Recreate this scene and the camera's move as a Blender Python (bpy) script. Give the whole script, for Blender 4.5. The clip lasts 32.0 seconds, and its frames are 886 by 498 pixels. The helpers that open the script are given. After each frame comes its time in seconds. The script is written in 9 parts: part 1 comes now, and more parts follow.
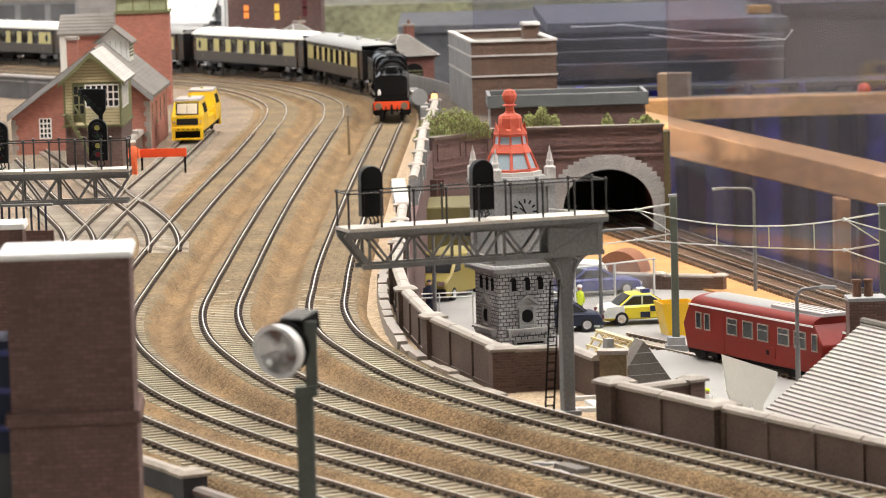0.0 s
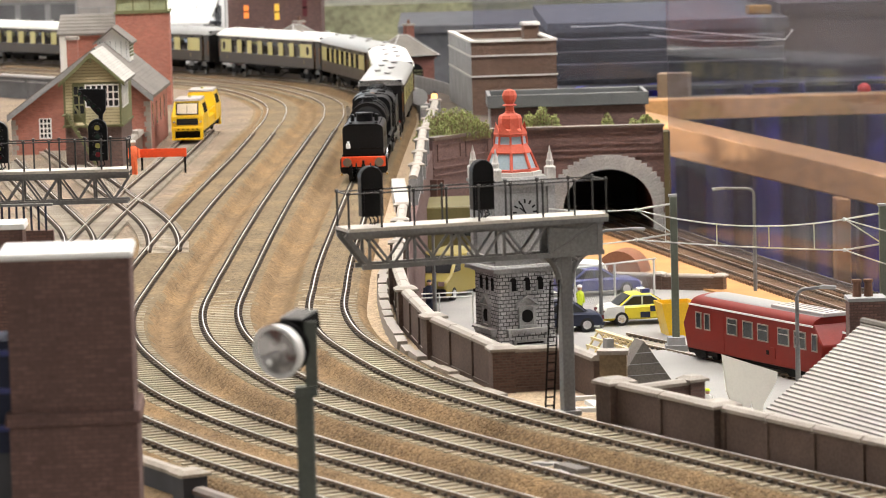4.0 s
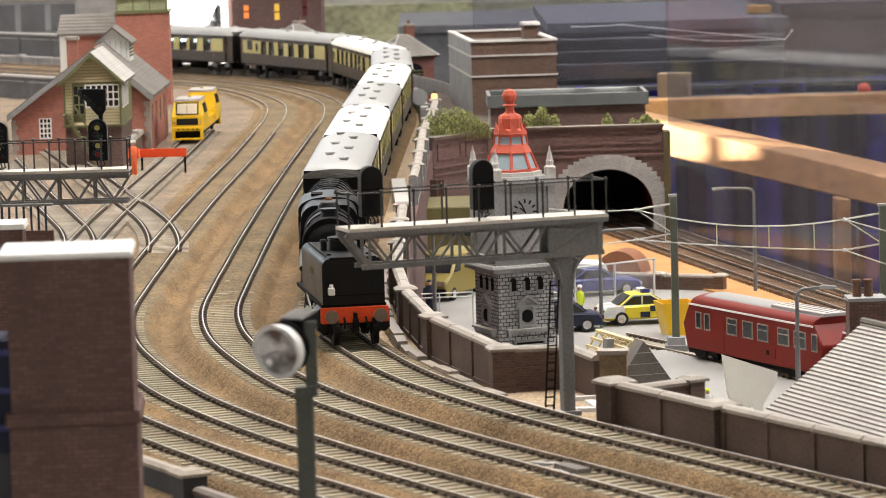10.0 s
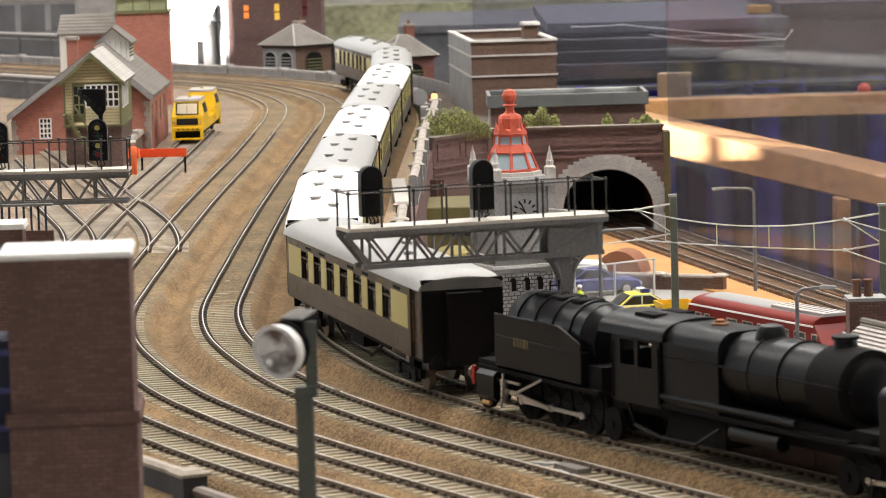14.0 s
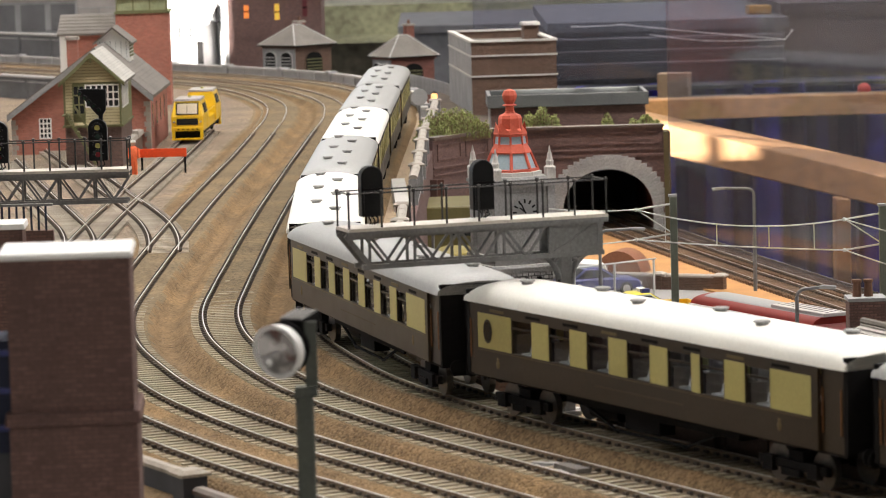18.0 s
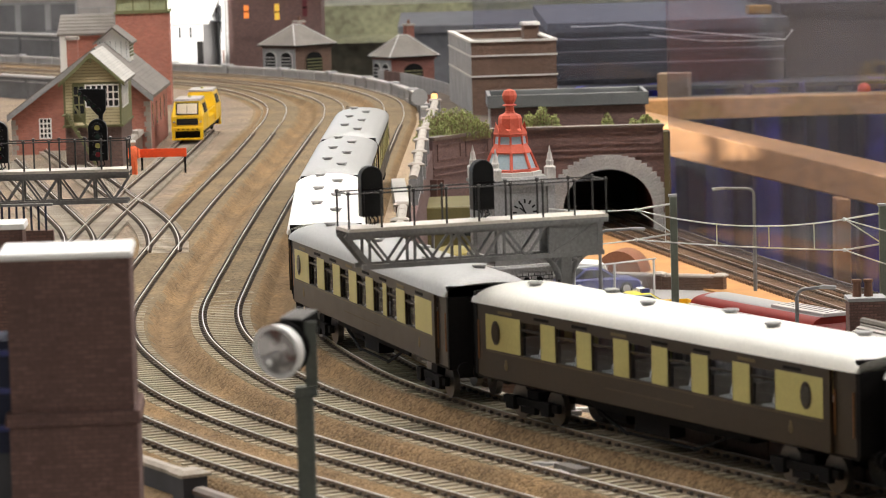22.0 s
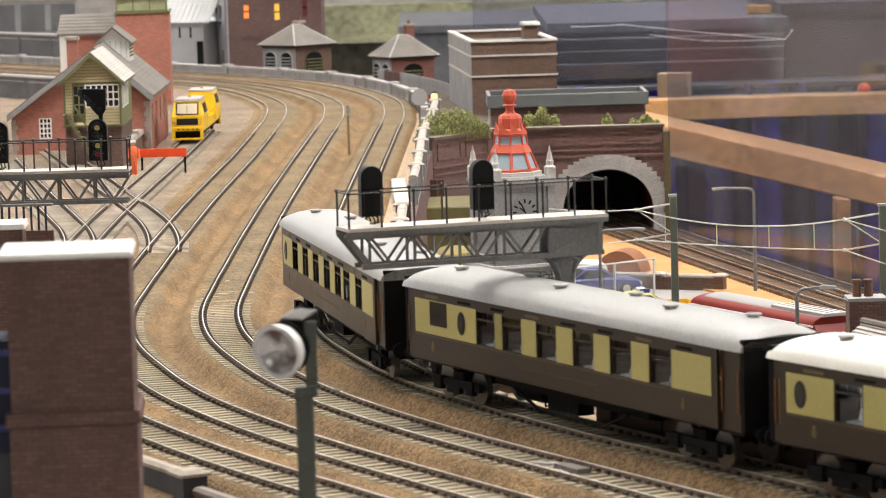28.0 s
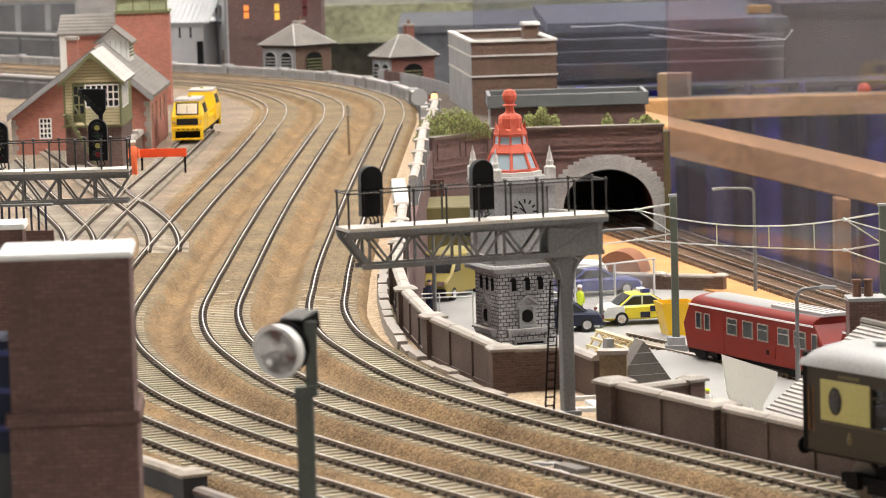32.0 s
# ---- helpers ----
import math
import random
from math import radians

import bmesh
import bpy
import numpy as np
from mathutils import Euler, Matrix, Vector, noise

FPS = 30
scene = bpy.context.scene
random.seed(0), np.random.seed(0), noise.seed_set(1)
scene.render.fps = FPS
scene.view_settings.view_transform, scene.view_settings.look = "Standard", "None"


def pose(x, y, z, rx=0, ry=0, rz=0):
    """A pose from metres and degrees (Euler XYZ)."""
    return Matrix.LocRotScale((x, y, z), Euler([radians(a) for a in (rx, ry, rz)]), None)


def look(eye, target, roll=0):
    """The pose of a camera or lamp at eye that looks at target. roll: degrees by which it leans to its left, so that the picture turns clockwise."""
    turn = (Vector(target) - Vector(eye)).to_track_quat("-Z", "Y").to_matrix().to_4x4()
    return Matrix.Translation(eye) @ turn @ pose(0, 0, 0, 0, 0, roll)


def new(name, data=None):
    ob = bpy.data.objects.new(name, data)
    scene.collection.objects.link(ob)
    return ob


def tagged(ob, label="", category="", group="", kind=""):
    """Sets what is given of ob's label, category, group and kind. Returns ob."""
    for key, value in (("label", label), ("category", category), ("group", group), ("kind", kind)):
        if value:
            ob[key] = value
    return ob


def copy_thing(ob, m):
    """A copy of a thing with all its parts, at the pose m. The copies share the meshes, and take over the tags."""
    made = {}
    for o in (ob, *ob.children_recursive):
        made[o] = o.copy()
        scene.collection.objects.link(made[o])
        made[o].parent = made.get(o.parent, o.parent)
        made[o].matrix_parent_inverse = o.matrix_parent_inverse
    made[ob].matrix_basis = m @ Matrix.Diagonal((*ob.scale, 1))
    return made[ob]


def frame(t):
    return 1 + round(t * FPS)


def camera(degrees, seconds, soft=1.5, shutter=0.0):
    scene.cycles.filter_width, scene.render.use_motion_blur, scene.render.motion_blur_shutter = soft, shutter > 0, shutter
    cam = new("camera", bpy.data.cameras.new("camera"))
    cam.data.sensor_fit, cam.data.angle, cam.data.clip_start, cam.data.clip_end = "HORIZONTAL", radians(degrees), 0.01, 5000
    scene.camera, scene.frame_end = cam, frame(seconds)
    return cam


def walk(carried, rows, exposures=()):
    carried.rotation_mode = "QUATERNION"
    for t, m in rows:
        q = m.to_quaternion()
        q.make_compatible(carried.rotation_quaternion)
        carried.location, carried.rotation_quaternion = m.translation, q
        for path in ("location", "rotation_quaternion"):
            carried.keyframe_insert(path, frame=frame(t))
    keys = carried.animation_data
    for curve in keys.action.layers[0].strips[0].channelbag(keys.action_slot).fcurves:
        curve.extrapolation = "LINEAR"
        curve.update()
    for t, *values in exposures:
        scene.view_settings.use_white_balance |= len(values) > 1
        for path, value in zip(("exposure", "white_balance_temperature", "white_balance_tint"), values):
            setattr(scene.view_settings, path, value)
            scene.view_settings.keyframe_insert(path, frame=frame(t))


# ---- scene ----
cam = camera(14.55, 32.0, soft=0.85)
cam.data.dof.use_dof = True
cam.data.dof.focus_distance = 1.75
cam.data.dof.aperture_fstop = 62.0
EYE = (0.0, 0.0, 0.198)
AIM = (0.0, 1.847, 0.0)
walk(cam, [(0, look(EYE, AIM, -1.6)), (32, look(EYE, AIM, -1.6))],
     exposures=[(0, 0.13), (6, 0.14), (9, 0.15), (10, -0.04), (11, -0.17), (12, -0.12), (14, -0.05), (16, -0.16), (17, -0.22), (18, -0.29), (19, -0.25), (22, -0.20), (24, -0.10), (25, -0.04), (28, 0.12), (30, 0.21), (32, 0.19)])

# ---- world and hall lights ----
world = bpy.data.worlds.new("world")
scene.world = world
world.use_nodes = True
world.node_tree.nodes["Background"].inputs[0].default_value = (0.9, 0.95, 1.0, 1)
world.node_tree.nodes["Background"].inputs[1].default_value = 0.05


def hall_lamp(x, y, power, sx=1.5, sy=0.35, color=(1.0, 0.965, 0.925)):
    data = bpy.data.lights.new("hall_lamp", "AREA")
    data.shape, data.size, data.size_y = "RECTANGLE", sx, sy
    data.energy, data.color = power, color
    ob = new("hall_lamp", data)
    ob.matrix_world = pose(x, y, 2.34)
    return ob


for hx, share in ((-2.4, 0.7), (0.0, 1.0), (2.4, 1.3)):
    for hy, power in ((-1.2, 13), (1.9, 65), (4.4, 60)):
        hall_lamp(hx, hy, power * share)


def sheen_lamp(at, sx, sy, power, color=(0.80, 0.90, 1.0)):
    """Area lamp added in front of a closed hall wall; no opening is built there."""
    data = bpy.data.lights.new("wall_sheen_lamp", "AREA")
    data.shape, data.size, data.size_y = "RECTANGLE", sx, sy
    data.energy, data.color = power, color
    ob = new("wall_sheen_lamp", data)
    ob.matrix_world = at
    return ob


# unseen lamps added for a bluish sheen on coaches and bright rail tops
sheen_lamp(look((-5.97, 6.9, 0.6), (0.0, 6.9, 0.6)), 2.4, 2.2, 70)
sheen_lamp(look((-1.3, 8.97, 0.75), (-1.3, 0.0, 0.75)), 2.2, 0.9, 15)
# low sun through three holes cut in the ceiling to place its patches
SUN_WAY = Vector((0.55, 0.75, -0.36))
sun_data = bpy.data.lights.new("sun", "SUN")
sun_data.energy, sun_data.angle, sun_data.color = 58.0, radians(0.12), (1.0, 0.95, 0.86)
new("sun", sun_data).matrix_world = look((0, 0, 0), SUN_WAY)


# ---- mesh tools ----
class Mesh:
    """Gathers vertices and faces of one mesh."""

    def __init__(self):
        self.v, self.f, self.m, self.slot = [], [], [], 0

    def add(self, verts, faces):
        n = len(self.v)
        self.v.extend(tuple(p) for p in verts)
        self.f.extend(tuple(i + n for i in f) for f in faces)
        self.m.extend([self.slot] * len(faces))
        return self

    def box(self, x0, x1, y0, y1, z0, z1, m=None, taper=0.0):
        t = taper
        vs = [(x0, y0, z0), (x1, y0, z0), (x1, y1, z0), (x0, y1, z0),
              (x0 + t, y0 + t, z1), (x1 - t, y0 + t, z1), (x1 - t, y1 - t, z1), (x0 + t, y1 - t, z1)]
        if m is not None:
            vs = [m @ Vector(p) for p in vs]
        return self.add(vs, [(3, 2, 1, 0), (4, 5, 6, 7), (0, 1, 5, 4), (1, 2, 6, 5), (2, 3, 7, 6), (3, 0, 4, 7)])

    def cyl(self, a, b, r0, r1=None, n=10, cap=True):
        a, b = Vector(a), Vector(b)
        r1 = r0 if r1 is None else r1
        q = (b - a).to_track_quat("Z", "Y")
        vs = []
        for c, r in ((a, r0), (b, r1)):
            for i in range(n):
                w = 2 * math.pi * i / n
                vs.append(c + q @ Vector((r * math.cos(w), r * math.sin(w), 0)))
        fs = [(i, (i + 1) % n, n + (i + 1) % n, n + i) for i in range(n)]
        if cap:
            fs += [tuple(range(n - 1, -1, -1)), tuple(range(n, 2 * n))]
        return self.add(vs, fs)

    def lathe(self, x, y, prof, n=12, turn=0.0, sq=1.0):
        vs, fs = [], []
        for r, z in prof:
            for i in range(n):
                w = 2 * math.pi * i / n + turn
                vs.append((x + r * math.cos(w), y + r * math.sin(w) * sq, z))
        for k in range(len(prof) - 1):
            for i in range(n):
                j = (i + 1) % n
                fs.append((k * n + i, k * n + j, (k + 1) * n + j, (k + 1) * n + i))
        fs += [tuple(range(n - 1, -1, -1)), tuple((len(prof) - 1) * n + i for i in range(n))]
        return self.add(vs, fs)

    def prism(self, poly, d0, d1, axis="y", m=None):
        """A polygon in the two other axes (in order x, y, z), drawn out from d0 to d1."""
        n = len(poly)
        put = {"x": lambda a, b, d: (d, a, b), "y": lambda a, b, d: (a, d, b), "z": lambda a, b, d: (a, b, d)}[axis]
        vs = [put(a, b, d0) for a, b in poly] + [put(a, b, d1) for a, b in poly]
        if m is not None:
            vs = [m @ Vector(p) for p in vs]
        fs = [tuple(range(n - 1, -1, -1)), tuple(range(n, 2 * n))]
        fs += [(i, (i + 1) % n, n + (i + 1) % n, n + i) for i in range(n)]
        return self.add(vs, fs)

    def sweep(self, pts, section, side=None, closed=True):
        """A section (across, up) carried along a way of (x, y, z) points, kept upright."""
        n, vs, fs = len(section), [], []
        for i, p in enumerate(pts):
            a, b = pts[max(i - 1, 0)], pts[min(i + 1, len(pts) - 1)]
            dx, dy = b[0] - a[0], b[1] - a[1]
            k = math.hypot(dx, dy) or 1.0
            nx, ny = dy / k, -dx / k
            for u, w in section:
                vs.append((p[0] + nx * u, p[1] + ny * u, p[2] + w))
        for i in range(len(pts) - 1):
            for j in range(n if closed else n - 1):
                q = (j + 1) % n
                fs.append((i * n + j, i * n + q, (i + 1) * n + q, (i + 1) * n + j))
        if closed:
            fs += [tuple(range(n - 1, -1, -1)), tuple((len(pts) - 1) * n + j for j in range(n))]
        return self.add(vs, fs)

    def tube(self, pts, r, n=6):
        """One round tube through all the points."""
        P = [Vector(p) for p in pts]
        vs, fs = [], []
        for i, p in enumerate(P):
            q = (P[min(i + 1, len(P) - 1)] - P[max(i - 1, 0)]).to_track_quat("Z", "Y")
            for k in range(n):
                w = 2 * math.pi * k / n
                vs.append(p + q @ Vector((r * math.cos(w), r * math.sin(w), 0)))
        for i in range(len(P) - 1):
            fs += [(i * n + k, i * n + (k + 1) % n, (i + 1) * n + (k + 1) % n, (i + 1) * n + k) for k in range(n)]
        fs += [tuple(range(n - 1, -1, -1)), tuple((len(P) - 1) * n + k for k in range(n))]
        return self.add(vs, fs)

    def ball(self, x, y, z, r, n=8, sz=1.0):
        k = n // 2 + 1
        return self.lathe(x, y, [(max(r * math.sin(math.pi * i / k), r * 0.02), z - r * sz * math.cos(math.pi * i / k)) for i in range(k + 1)], n)

    def build(self, name, mats, bevel=0.0, smooth=False):
        me = bpy.data.meshes.new(name)
        me.from_pydata(self.v, [], self.f)
        for mt in (mats if isinstance(mats, (list, tuple)) else [mats]):
            me.materials.append(mt)
        me.polygons.foreach_set("material_index", self.m)
        bm = bmesh.new()
        bm.from_mesh(me)
        bmesh.ops.recalc_face_normals(bm, faces=bm.faces)
        if bevel:
            es = [e for e in bm.edges if len(e.link_faces) == 2 and e.calc_face_angle(0) > 0.6]
            bmesh.ops.bevel(bm, geom=es, offset=bevel, segments=1, affect="EDGES", clamp_overlap=True)
        bm.to_mesh(me)
        bm.free()
        if smooth:
            me.polygons.foreach_set("use_smooth", [True] * len(me.polygons))
            me.set_sharp_from_angle(angle=radians(38))
        return me


def part(name, mesh, material, parent=None, label="", at=None, bevel=0.0, smooth=False):
    """One mesh object, under its thing where there is one."""
    me = mesh if isinstance(mesh, bpy.types.Mesh) else mesh.build(name, material, bevel, smooth)
    ob = new(name, me)
    if parent is not None:
        ob.parent = parent
    if at is not None:
        ob.matrix_basis = at
    if label:
        ob["label"] = label
    return ob


def thing(name, at, label, category, group="", kind=""):
    ob = new(name)
    ob.empty_display_size = 0.01
    ob.matrix_basis = at
    return tagged(ob, label, category, group, kind)


# ---- materials ----
def mat(name, color, rough=0.7, metal=0.0, vary=0.18, big=40.0, fine=900.0, bump=0.15, spec=0.4, dust=0.0, each=0.0, coat=0.0):
    """A surface with stains at a wide scale, grain at a fine one, a little relief, and dust on what faces up."""
    mt = bpy.data.materials.new(name)
    mt.use_nodes = True
    nt = mt.node_tree
    L, N = nt.links.new, nt.nodes.new
    bs = nt.nodes["Principled BSDF"]
    bs.inputs["Metallic"].default_value = metal
    bs.inputs["Specular IOR Level"].default_value = spec
    bs.inputs["Coat Weight"].default_value = coat
    bs.inputs["Coat Roughness"].default_value = 0.22
    co = N("ShaderNodeTexCoord").outputs["Object"]
    n1, n2 = N("ShaderNodeTexNoise"), N("ShaderNodeTexNoise")
    for n, s, d in ((n1, big, 5), (n2, fine, 3)):
        n.inputs["Scale"].default_value, n.inputs["Detail"].default_value = s, d
        L(co, n.inputs["Vector"])
    mx = N("ShaderNodeMath")
    mx.operation = "ADD"
    L(n1.outputs["Fac"], mx.inputs[0])
    L(n2.outputs["Fac"], mx.inputs[1])
    val = N("ShaderNodeMapRange")
    val.inputs["From Min"].default_value, val.inputs["From Max"].default_value = 0.7, 1.3
    val.inputs["To Min"].default_value, val.inputs["To Max"].default_value = 1 - vary, 1 + vary
    L(mx.outputs[0], val.inputs["Value"])
    out = val.outputs[0]
    if each:
        oi, m2, m3 = N("ShaderNodeObjectInfo"), N("ShaderNodeMapRange"), N("ShaderNodeMath")
        m2.inputs["To Min"].default_value, m2.inputs["To Max"].default_value = 1 - each, 1 + each
        L(oi.outputs["Random"], m2.inputs["Value"])
        m3.operation = "MULTIPLY"
        L(out, m3.inputs[0])
        L(m2.outputs[0], m3.inputs[1])
        out = m3.outputs[0]
    sc = N("ShaderNodeVectorMath")
    sc.operation = "SCALE"
    sc.inputs[0].default_value = color
    L(out, sc.inputs["Scale"])
    col = sc.outputs[0]
    if dust:
        ge, sx, dr, dm = N("ShaderNodeNewGeometry"), N("ShaderNodeSeparateXYZ"), N("ShaderNodeMapRange"), N("ShaderNodeMix")
        L(ge.outputs["Normal"], sx.inputs[0])
        dr.inputs["From Min"].default_value, dr.inputs["From Max"].default_value = 0.5, 1.0
        dr.inputs["To Max"].default_value = dust
        L(sx.outputs["Z"], dr.inputs["Value"])
        dm.data_type = "RGBA"
        L(dr.outputs[0], dm.inputs["Factor"])
        L(col, dm.inputs["A"])
        dm.inputs["B"].default_value = (0.62, 0.58, 0.52, 1)
        col = dm.outputs["Result"]
    L(col, bs.inputs["Base Color"])
    rr = N("ShaderNodeMapRange")
    rr.inputs["To Min"].default_value, rr.inputs["To Max"].default_value = max(rough - 0.12, 0.04), min(rough + 0.12, 1)
    L(n1.outputs["Fac"], rr.inputs["Value"])
    L(rr.outputs[0], bs.inputs["Roughness"])
    if bump:
        bp = N("ShaderNodeBump")
        bp.inputs["Strength"].default_value, bp.inputs["Distance"].default_value = bump, 0.0006
        L(n2.outputs["Fac"], bp.inputs["Height"])
        L(bp.outputs[0], bs.inputs["Normal"])
    return mt


def brick_mat(name, color, mortar, course=0.0011, length=0.0032, rough=0.85, vary=0.3, joint=0.12, depth=0.0003):
    """Embossed model brickwork, laid on whichever upright face it is."""
    mt = mat(name, color, rough, vary=vary)
    nt = mt.node_tree
    L, N = nt.links.new, nt.nodes.new
    bs = nt.nodes["Principled BSDF"]
    tc, ge = N("ShaderNodeTexCoord"), N("ShaderNodeTexCoord")
    sp, sn = N("ShaderNodeSeparateXYZ"), N("ShaderNodeSeparateXYZ")
    L(tc.outputs["Object"], sp.inputs[0])
    L(ge.outputs["Normal"], sn.inputs[0])
    ab = []
    for k in ("X", "Y"):
        a = N("ShaderNodeMath")
        a.operation = "ABSOLUTE"
        L(sn.outputs[k], a.inputs[0])
        ab.append(a.outputs[0])
    gt = N("ShaderNodeMath")
    gt.operation = "GREATER_THAN"
    L(ab[0], gt.inputs[0])
    L(ab[1], gt.inputs[1])
    mx = N("ShaderNodeMix")
    L(gt.outputs[0], mx.inputs["Factor"])
    L(sp.outputs["X"], mx.inputs["A"])
    L(sp.outputs["Y"], mx.inputs["B"])
    cb = N("ShaderNodeCombineXYZ")
    L(mx.outputs["Result"], cb.inputs["X"])
    L(sp.outputs["Z"], cb.inputs["Y"])
    br = N("ShaderNodeTexBrick")
    br.inputs["Scale"].default_value = 1.0
    br.inputs["Brick Width"].default_value, br.inputs["Row Height"].default_value = length, course
    br.inputs["Mortar Size"].default_value, br.inputs["Mortar Smooth"].default_value = course * joint, 0.2
    br.inputs["Color1"].default_value, br.inputs["Color2"].default_value = (1.15, 1.15, 1.15, 1), (0.8, 0.8, 0.82, 1)
    br.inputs["Mortar"].default_value = (1, 1, 1, 1)
    L(cb.outputs[0], br.inputs["Vector"])
    old = bs.inputs["Base Color"].links[0].from_socket
    mu, mo = N("ShaderNodeMix"), N("ShaderNodeMix")
    mu.data_type = mo.data_type = "RGBA"
    mu.blend_type = "MULTIPLY"
    mu.inputs["Factor"].default_value = 1.0
    L(old, mu.inputs["A"])
    L(br.outputs["Color"], mu.inputs["B"])
    L(br.outputs["Fac"], mo.inputs["Factor"])
    L(mu.outputs["Result"], mo.inputs["A"])
    mo.inputs["B"].default_value = (*mortar, 1)
    L(mo.outputs["Result"], bs.inputs["Base Color"])
    bp = N("ShaderNodeBump")
    bp.invert = True
    bp.inputs["Strength"].default_value, bp.inputs["Distance"].default_value = 0.7, depth
    L(br.outputs["Fac"], bp.inputs["Height"])
    L(bp.outputs[0], bs.inputs["Normal"])
    return mt


def ballast_mat(name, tint=(1.0, 1.0, 1.0)):
    """Fine crushed stone in browns, greyer where the sleepers lie."""
    mt = mat(name, (0.30, 0.20, 0.11), 0.95, vary=0.2, big=14, fine=260, bump=0.0, spec=0.15)
    nt = mt.node_tree
    L, N = nt.links.new, nt.nodes.new
    bs = nt.nodes["Principled BSDF"]
    co = N("ShaderNodeTexCoord").outputs["Object"]
    vo = N("ShaderNodeTexVoronoi")
    vo.inputs["Scale"].default_value = 900
    L(co, vo.inputs["Vector"])
    nz = N("ShaderNodeTexNoise")
    nz.inputs["Scale"].default_value, nz.inputs["Detail"].default_value = 22, 6
    L(co, nz.inputs["Vector"])
    rp = N("ShaderNodeValToRGB")
    rp.color_ramp.elements[0].position, rp.color_ramp.elements[0].color = 0.32, (0.195 * tint[0], 0.136 * tint[1], 0.080 * tint[2], 1)
    rp.color_ramp.elements[1].position, rp.color_ramp.elements[1].color = 0.66, (0.275 * tint[0], 0.186 * tint[1], 0.102 * tint[2], 1)
    e = rp.color_ramp.elements.new(0.5)
    e.color = (0.23 * tint[0], 0.160 * tint[1], 0.094 * tint[2], 1)
    L(nz.outputs["Fac"], rp.inputs[0])
    hs = N("ShaderNodeSeparateColor")
    L(vo.outputs["Color"], hs.inputs[0])
    mr = N("ShaderNodeMapRange")
    mr.inputs["To Min"].default_value, mr.inputs["To Max"].default_value = 0.62, 1.4
    L(hs.outputs[0], mr.inputs["Value"])
    sc = N("ShaderNodeVectorMath")
    sc.operation = "SCALE"
    L(rp.outputs[0], sc.inputs[0])
    L(mr.outputs[0], sc.inputs["Scale"])
    L(sc.outputs[0], bs.inputs["Base Color"])
    bp = N("ShaderNodeBump")
    bp.invert = True
    bp.inputs["Strength"].default_value, bp.inputs["Distance"].default_value = 0.8, 0.0007
    L(vo.outputs["Distance"], bp.inputs["Height"])
    L(bp.outputs[0], bs.inputs["Normal"])
    return mt


def glow_mat(name, color, power):
    mt = mat(name, color, 0.4, bump=0)
    bs = mt.node_tree.nodes["Principled BSDF"]
    bs.inputs["Emission Color"].default_value = (*color, 1)
    bs.inputs["Emission Strength"].default_value = power
    return mt


def glass_mat(name, color=(0.9, 0.95, 1.0), rough=0.02, clear=0.9, dusty=0.0, gloss=0.5):
    """A clear sheet: mostly let through, with a gloss that grows at a slant; dusty adds a pale haze."""
    mt = bpy.data.materials.new(name)
    mt.use_nodes = True
    nt = mt.node_tree
    L, N = nt.links.new, nt.nodes.new
    out = nt.nodes["Material Output"]
    nt.nodes.remove(nt.nodes["Principled BSDF"])
    tr, gl, mx, lw = N("ShaderNodeBsdfTransparent"), N("ShaderNodeBsdfGlossy"), N("ShaderNodeMixShader"), N("ShaderNodeLayerWeight")
    tr.inputs[0].default_value = tuple(c * clear for c in color) + (1,)
    gl.inputs["Roughness"].default_value = rough
    lw.inputs["Blend"].default_value = 0.5
    pw, ml = N("ShaderNodeMath"), N("ShaderNodeMath")
    pw.operation, ml.operation = "POWER", "MULTIPLY_ADD"
    pw.inputs[1].default_value = 4.0
    ml.inputs[1].default_value, ml.inputs[2].default_value = gloss, 0.04
    L(lw.outputs["Facing"], pw.inputs[0])
    L(pw.outputs[0], ml.inputs[0])
    L(ml.outputs[0], mx.inputs[0])
    L(tr.outputs[0], mx.inputs[1])
    L(gl.outputs[0], mx.inputs[2])
    last = mx.outputs[0]
    # pale film: dust, with the haze of reflected light painted in
    if dusty:
        df, nz, mr, m2 = N("ShaderNodeBsdfDiffuse"), N("ShaderNodeTexNoise"), N("ShaderNodeMapRange"), N("ShaderNodeMixShader")
        df.inputs[0].default_value = (0.62, 0.65, 0.72, 1)
        nz.inputs["Scale"].default_value, nz.inputs["Detail"].default_value = 5, 6
        L(N("ShaderNodeTexCoord").outputs["Object"], nz.inputs["Vector"])
        mr.inputs["From Min"].default_value, mr.inputs["From Max"].default_value = 0.3, 0.7
        mr.inputs["To Min"].default_value, mr.inputs["To Max"].default_value = dusty * 0.6, dusty * 1.4
        L(nz.outputs["Fac"], mr.inputs["Value"])
        L(mr.outputs[0], m2.inputs[0])
        L(last, m2.inputs[1])
        L(df.outputs[0], m2.inputs[2])
        last = m2.outputs[0]
    L(last, out.inputs[0])
    return mt


# shoulder tint is deepened to take in some of its slope's shade
BALLAST = ballast_mat("ballast", (0.87, 0.82, 0.74))
BALLAST_BED = ballast_mat("track_ballast", (0.80, 0.85, 0.88))
BALLAST_YARD = ballast_mat("yard_ballast", (1.02, 1.13, 1.42))
RAIL_TOP = mat("rail_steel", (0.68, 0.65, 0.60), 0.32, 0.65, bump=0.02, spec=0.7)
RAIL_SIDE = mat("rail_rust", (0.225, 0.165, 0.112), 0.75)
SLEEPER = mat("sleeper_grey", (0.31, 0.262, 0.185), 0.9, vary=0.3, each=0.16)
